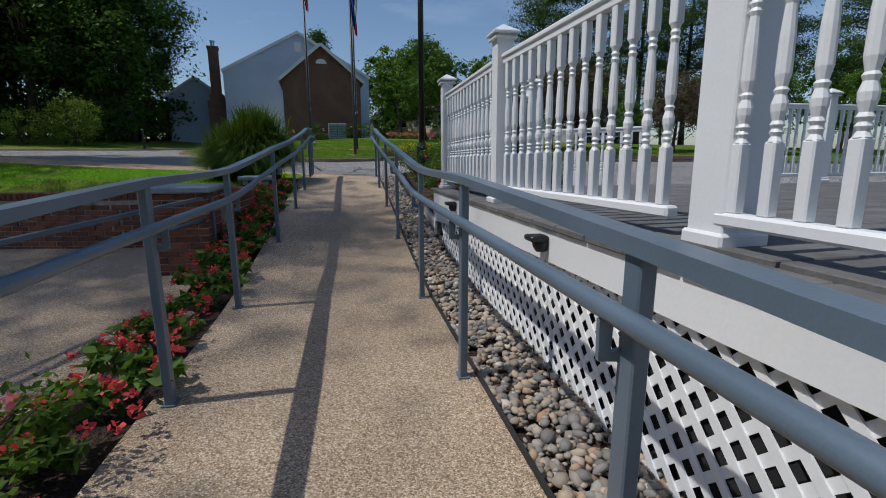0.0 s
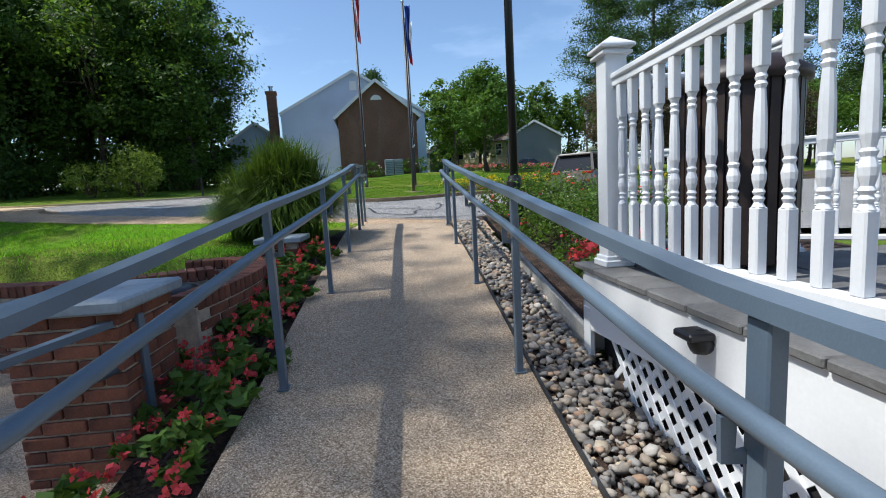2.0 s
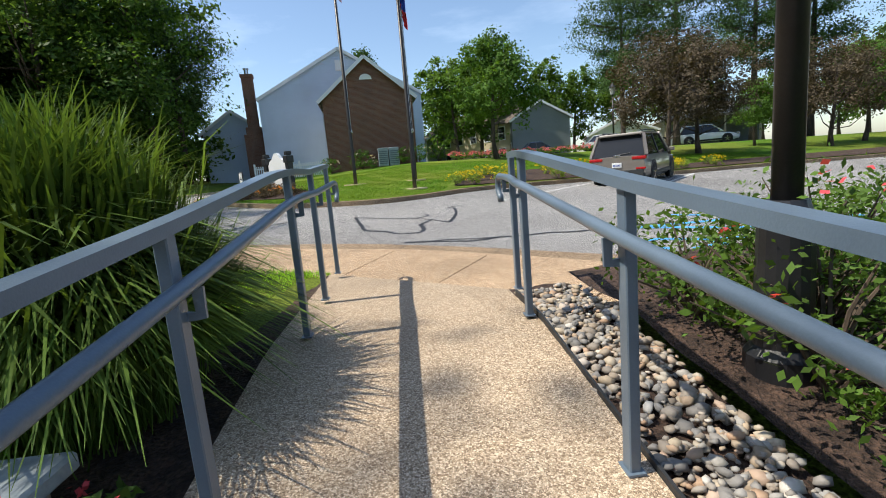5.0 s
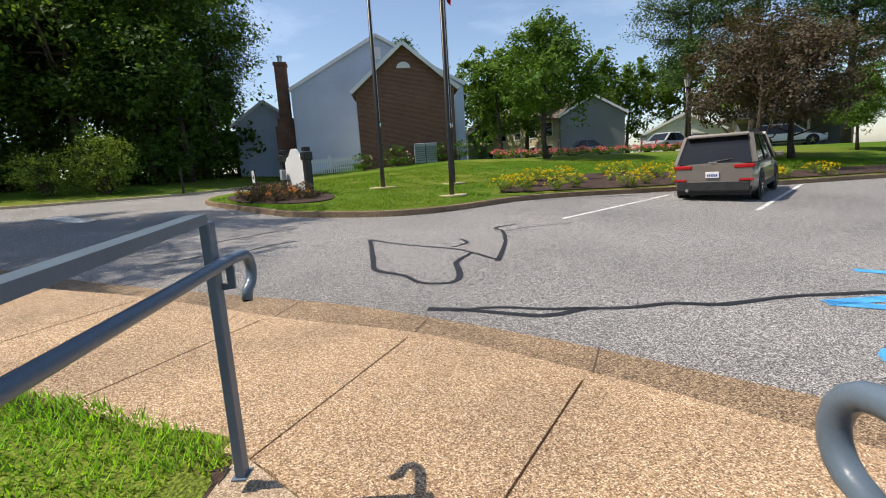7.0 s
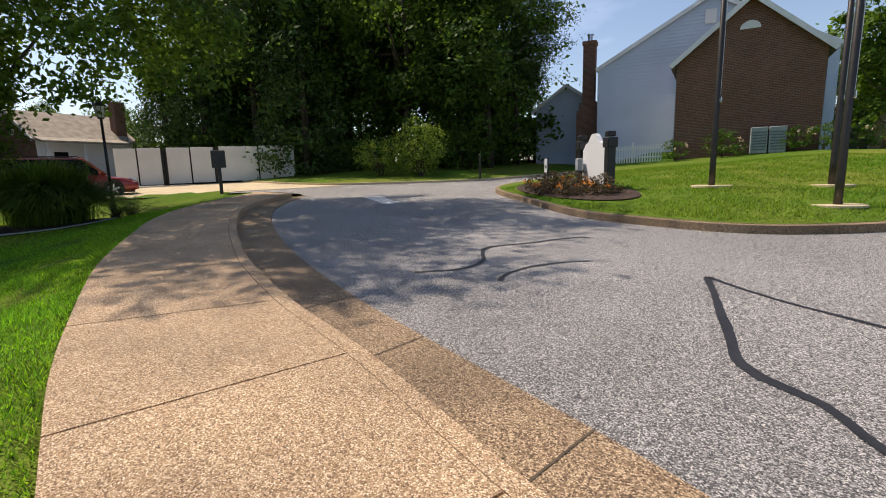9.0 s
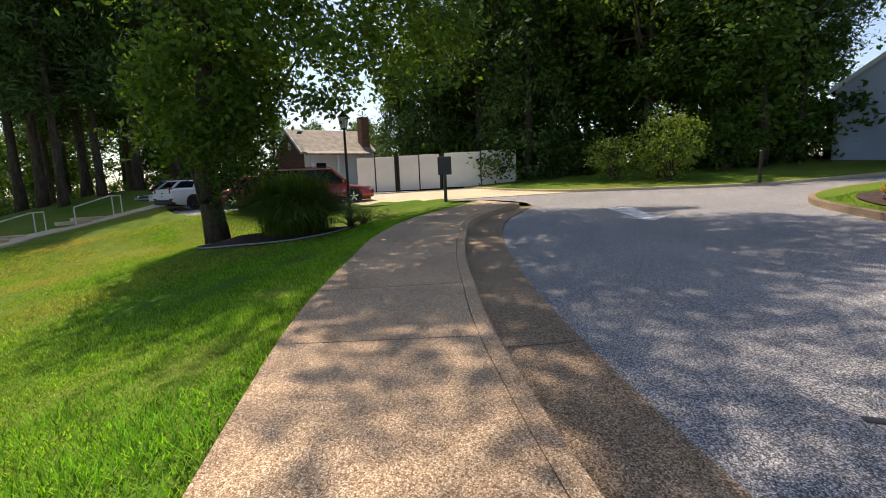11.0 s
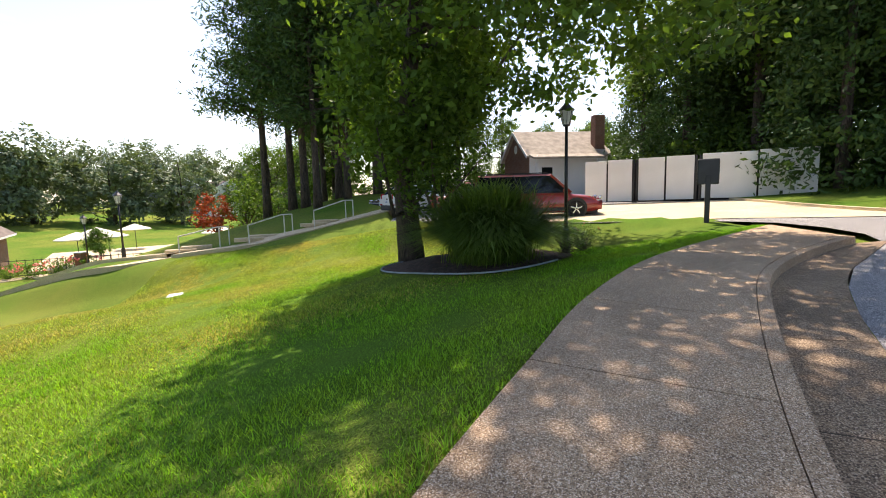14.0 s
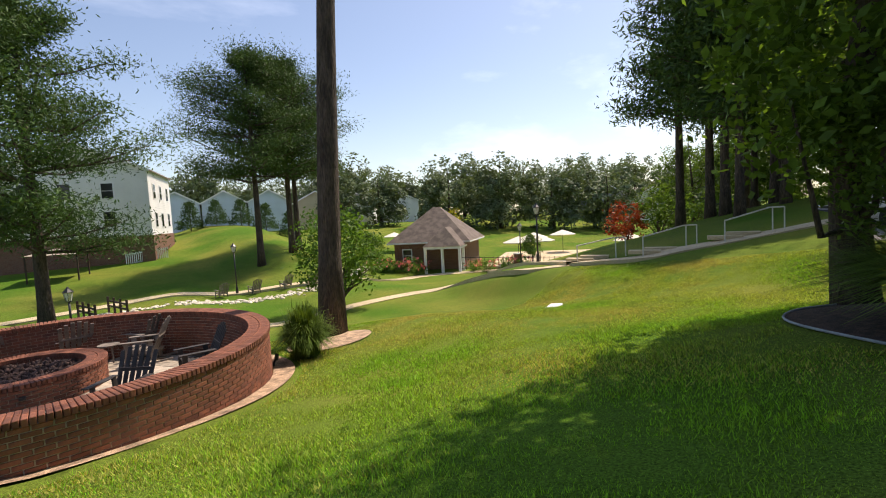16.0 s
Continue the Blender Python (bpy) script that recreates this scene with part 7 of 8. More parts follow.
sealed([(-7.6, 15.77), (-7.24, 16.25), (-7.32, 16.75), (-7.85, 17.47), (-7.54, 18.2), (-7.25, 18.95), (-7.02, 19.15)], 0.06, 8)
sealed([(-6.52, 16.13), (-6.63, 16.38), (-6.62, 16.88), (-6.45, 17.33), (-6.21, 17.63)], 0.05, 9)
sealed([(-3.46, 20.76), (-1.26, 20.66), (1.0, 20.26)], 0.02, 10)
for i, (a, b) in enumerate((((-1.35, 20.0), (1.98, 24.6)), ((2.72, 20.8), (6.53, 26.9)), ((6.9, 21.6), (10.6, 27.6)))):
    ribbon("parking_line", np.array([np.array(a) + (np.array(b) - np.array(a)) * k for k in np.linspace(0, 1, 12)]), 0.1, "white_line", "worn white parking line on the asphalt")
ar = [(-14.2, 20.55), (-14.75, 21.1), (-14.95, 20.98), (-15.3, 21.25), (-17.0, 22.3), (-17.25, 22.05), (-15.5, 20.85), (-15.2, 20.65), (-15.5, 20.45)]
arrow_pts = [(0, 0), (-0.75, 0.42), (-0.75, 0.16), (-3.0, 0.26), (-3.0, -0.26), (-0.75, -0.16), (-0.75, -0.42)]
ang_ = math.atan2(20.75 - 22.2, -14.2 + 17.2)
V = []
for x, y in arrow_pts:
    wx, wy = -14.25 + x * math.cos(ang_) - y * math.sin(ang_) * 1.35, 20.75 + x * math.sin(ang_) + y * math.cos(ang_) * 1.35
    V.append((wx, wy, street_z(wx, wy) + 0.006))
tagged(part("road_arrow", Shape().add(V, [(0, 1, 2, 5, 6), (2, 3, 4, 5)]), "white_line"), "white arrow painted on the shaded drive", "road mark", "", "structure")
for i, pts in enumerate(([(0.55, 12.75), (0.35, 12.95), (0.35, 13.25), (0.6, 13.4), (0.95, 13.3), (1.3, 13.25), (1.75, 13.3)], [(0.8, 12.7), (1.2, 12.95), (1.15, 13.3)], [(1.2, 12.75), (1.35, 13.1)])):
    ribbon("blue_symbol", curve(pts, 0.08), 0.11, "blue_line", "blue painted parking symbol on the asphalt")
for a, b in (((0.6, 14.4), (3.6, 13.6)), ((0.6, 14.4), (3.6, 15.2)), ((1.5, 15.6), (4.0, 14.6))):
    ribbon("blue_line", np.array([np.array(a) + (np.array(b) - np.array(a)) * k for k in np.linspace(0, 1, 8)]), 0.15, "blue_line", "blue painted hatch line on the asphalt")

# joints across kerb and gutter
for _, b in joint_pairs[:11]:
    k = nearest_on(KERB, b)
    q = nearest_on(GUTTER, k)
    ribbon("gutter_joint", np.array([k + (q - k) * u for u in np.linspace(0.03, 1, 5)]), 0.014, "joint", "dark joint across the gutter", "joint", 0.016)

# ---- fire pit terrace ----
cx, cy, Ro, Ri = PIT
FLOOR, TOPZ = -0.68, 0.42
pit_floor = Shape().lathe([(Ri + 0.05, FLOOR - 0.15), (Ri + 0.05, FLOOR - 0.012)], 64, c=(cx, cy, 0))
setting("terrace_base", pit_floor, "joint", "sand bed under the terrace pavers", "terrace")
terrace = tagged(new("terrace_paving"), "grey-tan square pavers of the round terrace", "paving", "", "structure")
PV = Shape().box((0, 0, -0.03), (0.385, 0.385, 0.06), None, 0.008).mesh("terrace_paver")
M["terrace"] = material("grey-tan paver", (0.4, 0.34, 0.27), 0.85, 0.2, 5, 60, 0.3, per_object=0.2)
PV.materials.append(M["terrace"])
for i in range(-10, 11):
    for j in range(-10, 11):
        x, y = i * 0.395, j * 0.395
        if math.hypot(x, y) < Ri - 0.2 and math.hypot(x - 0.6, y + 1.6) > 1.2:
            part("paver", PV, "terrace", terrace, at=pose(cx + x * 0.8 - y * 0.6, cy + x * 0.6 + y * 0.8, FLOOR + R.uniform(-0.003, 0.003), 0, 0, 36.9))


def round_wall(name, x, y, ro, ri, z0, z1, label, span=(0, 360), parts_span=None, courses_z=0.0725, cap_w=None, cap=0.1):
    """A round brick wall: running courses outside and inside, bricks on edge as its cap."""
    w = tagged(new(name), label, "wall", "", "structure")
    a0, a1 = (radians(a) for a in span)
    nseg = 90
    V, F = [], []
    for k in range(nseg + 1):
        a = a0 + (a1 - a0) * k / nseg
        for r, z in ((ro - 0.012, z0), (ro - 0.012, z1 - cap), (ri + 0.012, z1 - cap), (ri + 0.012, z0)):
            V.append((x + r * math.cos(a), y + r * math.sin(a), z))
    F = [(4 * k + q, 4 * k + 4 + q, 4 * k + 5 + q, 4 * k + 1 + q) for k in range(nseg) for q in range(3)]
    part("core", Shape().add(V, F), "mortar", w)
    rest = Shape()
    cnt = 0
    for face, r, sgn in (("out", ro, 1), ("in", ri, -1)):
        nb = int((a1 - a0) * r / 0.213)
        for c in range(int((z1 - cap - z0) / courses_z)):
            z = z1 - cap - (c + 0.5) * courses_z
            for k in range(nb):
                a = a0 + (a1 - a0) * (k + (0.5 if c % 2 else 0.0)) / nb
                m = Matrix.Translation((x + (r - sgn * 0.045) * math.cos(a), y + (r - sgn * 0.045) * math.sin(a), z)) @ pose(0, 0, 0, 0, 0, math.degrees(a) + 90)
                deg = math.degrees(a) % 360
                if parts_span and face == "out" and parts_span[0] < deg < parts_span[1] and cnt < 300:
                    part("brick", BR, "brick", w, at=m)
                    cnt += 1
                else:
                    rest.box((0, 0, 0), (0.2, 0.095, 0.06), m, 0.0)
    st = part("brick_run", rest, "brick_run", w)
    tagged(st, "", "", "", "stuff")
    wd = cap_w or (ro - ri) + 0.06
    CB = Shape().box((0, 0, 0), (0.066, wd / 2 - 0.006, cap - 0.002), None, 0.008).mesh("cap_brick")
    CB.materials.append(M["brick"])
    nc = int((a1 - a0) * ro / 0.078)
    for k in range(nc):
        a = a0 + (a1 - a0) * k / nc
        for q in (-1, 1):
            r = (ro + ri) / 2 + q * wd / 4
            part("cap_brick", CB, "brick", w, at=Matrix.Translation((x + r * math.cos(a), y + r * math.sin(a), z1 - cap / 2)) @ pose(0, 0, 0, 0, 0, math.degrees(a) + 90))
    return w


round_wall("wall_terrace", cx, cy, Ro, Ri, -0.95, TOPZ, "round red brick wall enclosing the fire pit terrace", (62, 330), (75, 190))
fx, fy = -9.3, 1.4
round_wall("fire_pit", fx, fy, 1.5, 1.16, FLOOR - 0.02, -0.15, "round brick fire pit filled with dark lava rock", (0, 360), (60, 200), cap=0.09)
setting("fire_bed", Shape().lathe([(1.2, FLOOR), (1.2, -0.34)], 40, c=(fx, fy, 0)), "lava", "dark bed of the fire pit", "fire pit")
lava = Shape()
for k in range(420):
    a, r = R.uniform(0, 6.283), 1.13 * math.sqrt(R.uniform(0, 1))
    v, f = templates[k % 6]
    lava.add(v, f, Matrix.Translation((fx + r * math.cos(a), fy + r * math.sin(a), -0.33 + R.uniform(0, 0.05))) @ pose(0, 0, 0, R.uniform(0, 90), R.uniform(0, 90), R.uniform(0, 360)) @ Matrix.Scale(R.uniform(0.04, 0.085), 4))
lr = tagged(part("lava_rocks", lava, "lava"), "dark lava rocks filling the fire pit", "rocks", "", "stuff")
plug = thing("outlet_box", "small black outlet on the fire pit", "outlet", at=pose(fx - 0.3, fy + 1.49, -0.4))
part("case", Shape().box((0, 0, 0), (0.1, 0.05, 0.07), None, 0.01), "black", plug)
spot = thing("ground_spotlight", "small black spotlight at the foot of the brick wall", "lamp", at=pose(-13.95, 3.35, gz(-14.1, 3.35)))
part("stake", Shape().tube([(0, 0, -0.05), (0, 0, 0.1), (-0.05, 0.02, 0.2)], 0.025, 8), "black", spot)
part("head", Shape().lathe([(0.03, 0), (0.045, 0.04), (0.05, 0.14)], 10, pose(-0.05, 0.02, 0.16, 25, -20, 0)), "black", spot)


def adirondack(label, mat_, m, rocker=True, group="chairs round the fire pit"):
    """A slatted garden chair with a fan back, wide arms and rockers; it faces local -y."""
    c = thing("adirondack_chair", label, "chair", group, m)
    for k in range(6):
        x = -0.25 + 0.1 * k
        hgt = 0.86 - 0.9 * abs(x) ** 1.6
        part("back_slat", Shape().box((x * 1.12, 0, hgt / 2), (0.085, 0.02, hgt), pose(0, 0.2, 0.3, -24, 0, 0) @ pose(0, 0, 0, 0, x * 14, 0), 0.006), mat_, c)
    for k in range(6):
        part("seat_slat", Shape().box((0, -0.32 + k * 0.095, 0.39 - 0.022 * k), (0.54, 0.082, 0.022), None, 0.005), mat_, c)
    for sg in (-1, 1):
        part("arm", Shape().box((sg * 0.34, -0.1, 0.58), (0.13, 0.72, 0.024), None, 0.01), mat_, c)
        part("front_leg", Shape().box((sg * 0.3, -0.34, 0.3), (0.035, 0.1, 0.56), None, 0.004), mat_, c)
        part("back_leg", Shape().box((sg * 0.3, 0.22, 0.3), (0.035, 0.1, 0.56), pose(0, 0, 0, 6, 0, 0), 0.004), mat_, c)
        part("side_rail", Shape().tube([(sg * 0.27, -0.36, 0.38), (sg * 0.27, 0.3, 0.24)], (0.014, 0.045), square=True), mat_, c)
        if rocker:
            part("rocker", Shape().tube([(sg * 0.3, y, 0.022 + 0.14 * (y + 0.05) ** 2) for y in np.linspace(-0.5, 0.62, 9)], (0.016, 0.022), square=True), mat_, c)
    part("back_brace", Shape().box((0, 0.36, 0.66), (0.62, 0.03, 0.07), pose(0, 0, 0, 0, 0, 0), 0.004), mat_, c)
    return c


fz_ = FLOOR + 0.004
for lab, mt, x, y, face in (("weathered grey slatted rocking chair by the fire pit", "adirondack", -11.55, 0.6, 75), ("weathered grey slatted rocking chair by the fire pit", "adirondack", -11.6, -0.35, 40), ("weathered grey slatted chair facing the fire pit", "adirondack", -10.0, -0.85, 15), ("weathered grey slatted chair at the terrace wall", "adirondack", -8.5, -0.9, -10),
                            ("dark slatted chair seen from behind on the terrace", "adirondack_dark", -12.55, 2.75, 95), ("dark slatted chair with its back to the low wall", "adirondack_dark", -11.2, 4.1, 145)):
    adirondack(lab, mt, pose(x, y, fz_, 0, 0, face - 0))
tb = thing("side_table", "small round slatted side table on the terrace", "table", at=pose(-10.75, -0.1, fz_))
part("tabletop", Shape().lathe([(0.24, 0.42), (0.24, 0.445)], 20), "adirondack", tb)
for k in range(3):
    part("leg", Shape().tube([(0.16 * math.cos(k * 2.1), 0.16 * math.sin(k * 2.1), 0), (0.12 * math.cos(k * 2.1), 0.12 * math.sin(k * 2.1), 0.42)], 0.02, 6), "adirondack", tb)
rb = Shape()
ra = np.array([(cx + (Ro + 0.02) * math.cos(a), cy + (Ro + 0.02) * math.sin(a)) for a in np.linspace(radians(70), radians(200), 40)])
rc = np.array([(cx + (Ro + 0.22 + 0.25 * max(0, math.sin((a - radians(120)) * 1.6))) * math.cos(a), cy + (Ro + 0.22 + 0.25 * max(0, math.sin((a - radians(120)) * 1.6))) * math.sin(a)) for a in np.linspace(radians(70), radians(200), 40)])
M["soil"] = material("reddish bare soil with bark chips", (0.42, 0.29, 0.19), 0.95, 0.4, 5, 45, 0.8, fine_var=0.55, dist=0.03)
loft(rb, ra, rc, 3, gz, 0.03)
setting("wall_foot_soil", rb, "soil", "bare reddish soil at the foot of the round wall", "soil")
pb = Shape().add([(-16.0, 2.2, gz(-16, 2.2) + 0.05)] + [(-15.75 + 1.15 * math.cos(a), 1.9 + 1.0 * math.sin(a), gz(-15.75 + 1.15 * math.cos(a), 1.9 + 1.0 * math.sin(a)) + 0.035) for a in np.linspace(0, 2 * math.pi, 24, endpoint=False)], [(0, 1 + i, 1 + (i + 1) % 24) for i in range(24)])
setting("pine_soil", pb, "soil", "pine straw and bark chips round the pine", "soil")
cov = thing("valve_cover", "pale rectangular cover set in the lawn", "cover", at=pose(-22.5, 3.65, gz(-22.5, 3.65) + 0.02, 3, 0, 30))
part("lid", Shape().box((0, 0, 0.02), (0.75, 0.4, 0.06), None, 0.01), "vinyl", cov)

# ---- valley: paths, steps, pool house ----
def ground_path(name, pts, w, mat_, label, lift=0.03):
    P = curve(pts, 0.8)
    t = np.gradient(P, axis=0)
    t /= np.linalg.norm(t, axis=1)[:, None]
    nn = np.stack([-t[:, 1], t[:, 0]], 1)
    s = Shape()
    A, B = P + nn * w / 2, P - nn * w / 2
    V, F = [], []
    for a, b in zip(A, B):
        z = max(gz(*a), gz(*b), gz(*((a + b) / 2))) + lift
        V += [(a[0], a[1], z - 0.3), (a[0], a[1], z), (b[0], b[1], z), (b[0], b[1], z - 0.3)]
    for i in range(len(P) - 1):
        for k in range(3):
            F.append((4 * i + k, 4 * i + 1 + k, 4 * i + 5 + k, 4 * i + 4 + k))
    return setting(name, s.add(V, F), mat_, label, "path")


ground_path("lawn_path", [(-29.2, -1.0), (-27.9, -2.9), (-28.6, -7.5), (-27.5, -11.3), (-22.0, -11.2), (-17.7, -9.6), (-12.0, -9.0)], 1.0, "pathc", "narrow pale concrete path across the lawn")
ground_path("valley_path", [(-38.7, -19.2), (-32.8, -23.4), (-25.0, -20.6), (-18.3, -22.8), (-12.9, -24.3), (-8.0, -23.5), (2, -22)], 1.5, "pathc", "pale concrete path along the valley")
ground_path("pool_path", [(-29.2, -1.0), (-31.5, -6.5), (-34.8, -13.0), (-38.0, -18.5)], 1.6, "pathc", "pale concrete path to the pool house")
ground_path("step_path", [(-29.0, -1.0), (-29.2, 1.8), (-31.0, 3.4), (-33.0, 5.2), (-34.3, 6.8), (-35.5, 8.0)], 1.3, "pathc", "stepped pale concrete path climbing to the car park", 0.06)
for (x0, y0_), (x1, y1_), zt in (((-29.3, 2.2), (-31.6, 3.2), 0.9), ((-31.7, 4.3), (-33.8, 5.6), 0.9), ((-28.9, -1.0), (-30.6, 0.4), 0.85)):
    hr = thing("step_handrail", "white-painted pipe handrail beside the garden steps", "handrail", "handrails of the garden steps")
    za, zb = gz(x0, y0_) + 0.03, gz(x1, y1_) + 0.05
    M["galv"] = M.get("galv") or material("pale galvanised pipe", (0.6, 0.58, 0.52), 0.45, 0.1)
    part("top_rail", Shape().tube([(x0, y0_, za + zt), (x0 + (x1 - x0) * 0.75, y0_ + (y1_ - y0_) * 0.75, zb + zt), (x1, y1_, zb + zt)], 0.03, 8), "galv", hr)
    for x, y, z in ((x0, y0_, za), (x0 + (x1 - x0) * 0.8, y0_ + (y1_ - y0_) * 0.8, zb), (x1, y1_, zb)):
        part("post", Shape().tube([(x, y, z - 0.1), (x, y, z + zt)], 0.028, 8), "galv", hr)
    for k in range(2):
        st_ = part("step", Shape().box((0, 0, 0), (0.5, 1.3, 0.16), None, 0.01), "pathc", hr, at=pose(x0 + (x1 - x0) * (0.3 + 0.3 * k), y0_ + (y1_ - y0_) * (0.3 + 0.3 * k) - 0.7, gz(x0 + (x1 - x0) * (0.3 + 0.3 * k), y0_ + (y1_ - y0_) * (0.3 + 0.3 * k)) + 0.08, 0, 0, 30))

pav = thing("pool_house", "brick pool house with a brown hip roof and white porch", "pool house", at=pose(-38.6, -29.0, -2.95, 0, 0, 132))
part("wall", Shape().box((0, 0, 1.5), (7.6, 6.8, 3.0)), "brick_wall", pav)
part("roof", Shape().add([(-4.4, -4.0, 2.85), (4.4, -4.0, 2.85), (4.4, 4.0, 2.85), (-4.4, 4.0, 2.85), (-0.4, 0, 6.4), (0.4, 0, 6.4)], [(0, 1, 5, 4), (1, 2, 5), (2, 3, 4, 5), (3, 0, 4), (3, 2, 1, 0)]), "shingle", pav)
part("eaves", Shape().box((0, 0, 2.78), (8.8, 8.0, 0.16)), "white", pav)
part("porch_roof", Shape().add([(0.2, -6.4, 2.5), (4.0, -6.4, 2.5), (4.0, -3.0, 2.5), (0.2, -3.0, 2.5), (2.1, -4.6, 4.3), (2.1, -2.6, 4.3)], [(0, 1, 4), (1, 2, 5, 4), (3, 0, 4, 5), (3, 2, 1, 0)]), "shingle", pav)
part("porch_beam", Shape().box((2.1, -4.7, 2.4), (3.6, 3.2, 0.25)), "white", pav)
for x, y in ((0.4, -6.1), (3.8, -6.1), (2.1, -6.1), (3.8, -4.6)):
    part("porch_column", Shape().box((x, y, 1.1), (0.25, 0.25, 2.5), None, 0.02), "white", pav)
for x in (-2.4, 5.0):
    if x < 4:
        window(pav, pose(x, -3.4, 0.9), 0.9, 1.2)
hedge = make_bush("rose_hedge", "pink flowering rose hedge round the pool house", 1.3, 1.5, "leaf_mid", 1100, 0.16, 95, "petal_pink", 170, 0.14, group="hedges by the pool house", stems=8)
for i, (dx, dy, k) in enumerate(((-4.6, -4.6, 1.0), (-2.8, -5.0, 0.9), (-0.9, -5.3, 1.1), (-6.0, -3.6, 0.9), (5.2, -6.2, 0.8), (6.6, -7.6, 0.8), (8.0, -6.0, 0.8), (-0.2, -6.9, 0.8), (9.6, -7.2, 0.8))):
    a = radians(132)
    x, y = -38.6 + dx * math.cos(a) - dy * math.sin(a), -29.0 + dx * math.sin(a) + dy * math.cos(a)
    (place if i == 0 else again)(hedge, x, y, gz(x, y) - 0.05, R.uniform(0, 360), k)
pa = radians(132)


def pool_at(dx, dy):
    x, y = -38.6 + dx * math.cos(pa) - dy * math.sin(pa), -29.0 + dx * math.sin(pa) + dy * math.cos(pa)
    return x, y


deck_p = Shape()
V = [(*pool_at(dx, dy), -2.55) for dx, dy in ((6, -5), (30, -9), (34, 10), (6, 10))]
V += [(x, y, -4.0) for x, y, z in V]
setting("pool_deck", deck_p.add(V, [(0, 1, 2, 3), (0, 4, 5, 1), (3, 7, 4, 0)]), "pathc", "pale paved deck round the swimming pool", "paving")
setting("pool_water", Shape().add([(*pool_at(dx, dy), -2.53) for dx, dy in ((15, -4), (27, -5), (28, 4), (15, 3))], [(0, 1, 2, 3)]), "water", "bright blue water of the swimming pool", "water")
umb = thing("pool_umbrella", "cream pool umbrella on a pole", "umbrella", "umbrellas by the pool")
part("canopy", Shape().lathe([(1.5, 2.0), (1.5, 2.06), (0.05, 2.6)], 8), "canvas", umb)
part("pole", Shape().lathe([(0.03, 0), (0.03, 2.5)], 8), "black", umb)
for i, (dx, dy) in enumerate(((9, -3), (11, -2), (19, -5.5), (26, 6), (29, 7), (10, 4), (-9, 10), (13, 8))):
    x, y = pool_at(dx, dy)
    z = -2.55 if dx > 0 else gz(x, y)
    (place if i == 0 else again)(umb, x, y, z, 0, 1.0)
pf = thing("pool_fence", "black metal railing round the pool", "fence")
pts_ = [pool_at(4, -6.2), pool_at(14, -8.5), pool_at(31, -10.5)]
P = resample(np.array(pts_), 60)
for p in P:
    part("picket", Shape().box((0, 0, 0.6), (0.025, 0.025, 1.3)), "black", pf, at=Matrix.Translation((p[0], p[1], -2.7)))
for zq in (0.1, 1.15):
    part("rail", Shape().tube([(p[0], p[1], -2.7 + zq) for p in P], (0.02, 0.02), square=True), "black", pf)
for i, k in enumerate((12, 26, 42, 55)):
    pr = thing("fence_pier", "short brick pier in the pool railing", "pier", "piers of the pool railing", Matrix.Translation((P[k][0], P[k][1], -2.7)))
    part("shaft", Shape().box((0, 0, 0.7), (0.55, 0.55, 1.5), None, 0.02), "brick_wall", pr)
    part("cap", Shape().box((0, 0, 1.48), (0.65, 0.65, 0.08), None, 0.02), "slate", pr)
# valley chairs, footbridge, brook
for x, y in ((-16.0, -22.0), (-18.2, -22.0), (-20.3, -21.3), (-22.2, -20.3)):
    adirondack("tan slatted garden chair beside the valley path", "adirondack", pose(x, y, gz(x, y) + 0.02, 0, 0, 20), False, "chairs along the valley path")
brook = tagged(new("brook_stones"), "pale stones lining the dry brook", "stones", "", "stuff")
bk_pts = curve([(-34, -36), (-28.6, -29.5), (-26.5, -24.6), (-22, -19.2), (-16.2, -19.8), (-11, -20.4), (-4, -19)], 0.3)
bst = Shape()
for k in range(900):
    p = bk_pts[R.randrange(len(bk_pts))]
    x, y = p[0] + R.gauss(0, 0.5), p[1] + R.gauss(0, 0.4)
    v, f = templates[k % 6]
    bst.add(v, f, Matrix.Translation((x, y, gz(x, y) + 0.02)) @ pose(0, 0, 0, 0, 0, R.uniform(0, 360)) @ Matrix.Scale(R.uniform(0.08, 0.2), 4))
M["pale_stone"] = material("pale stone", (0.6, 0.55, 0.45), 0.85, 0.2, per_island=0.25)
tagged(part("stones", bst, "pale_stone", brook), "", "", "", "stuff")
br_ = thing("footbridge", "small pale footbridge with dark timber railings", "bridge", at=pose(-9.35, -18.6, gz(-9.35, -18.6) + 0.12, 0, 0, 20))
part("planking", Shape().box((0, 0, 0), (1.5, 3.4, 0.12)), "timber", br_)
M["darkwood"] = material("dark stained timber", (0.05, 0.03, 0.02), 0.8, 0.3, 6, 40, 0.4)
for sg in (-1, 1):
    for y in (-1.5, -0.5, 0.5, 1.5):
        part("post", Shape().box((sg * 0.75, y, 0.5), (0.1, 0.1, 1.1), None, 0.01), "darkwood", br_)
    for z in (0.5, 0.8):
        part("rail", Shape().box((sg * 0.75, 0, z), (0.05, 3.2, 0.1)), "darkwood", br_)

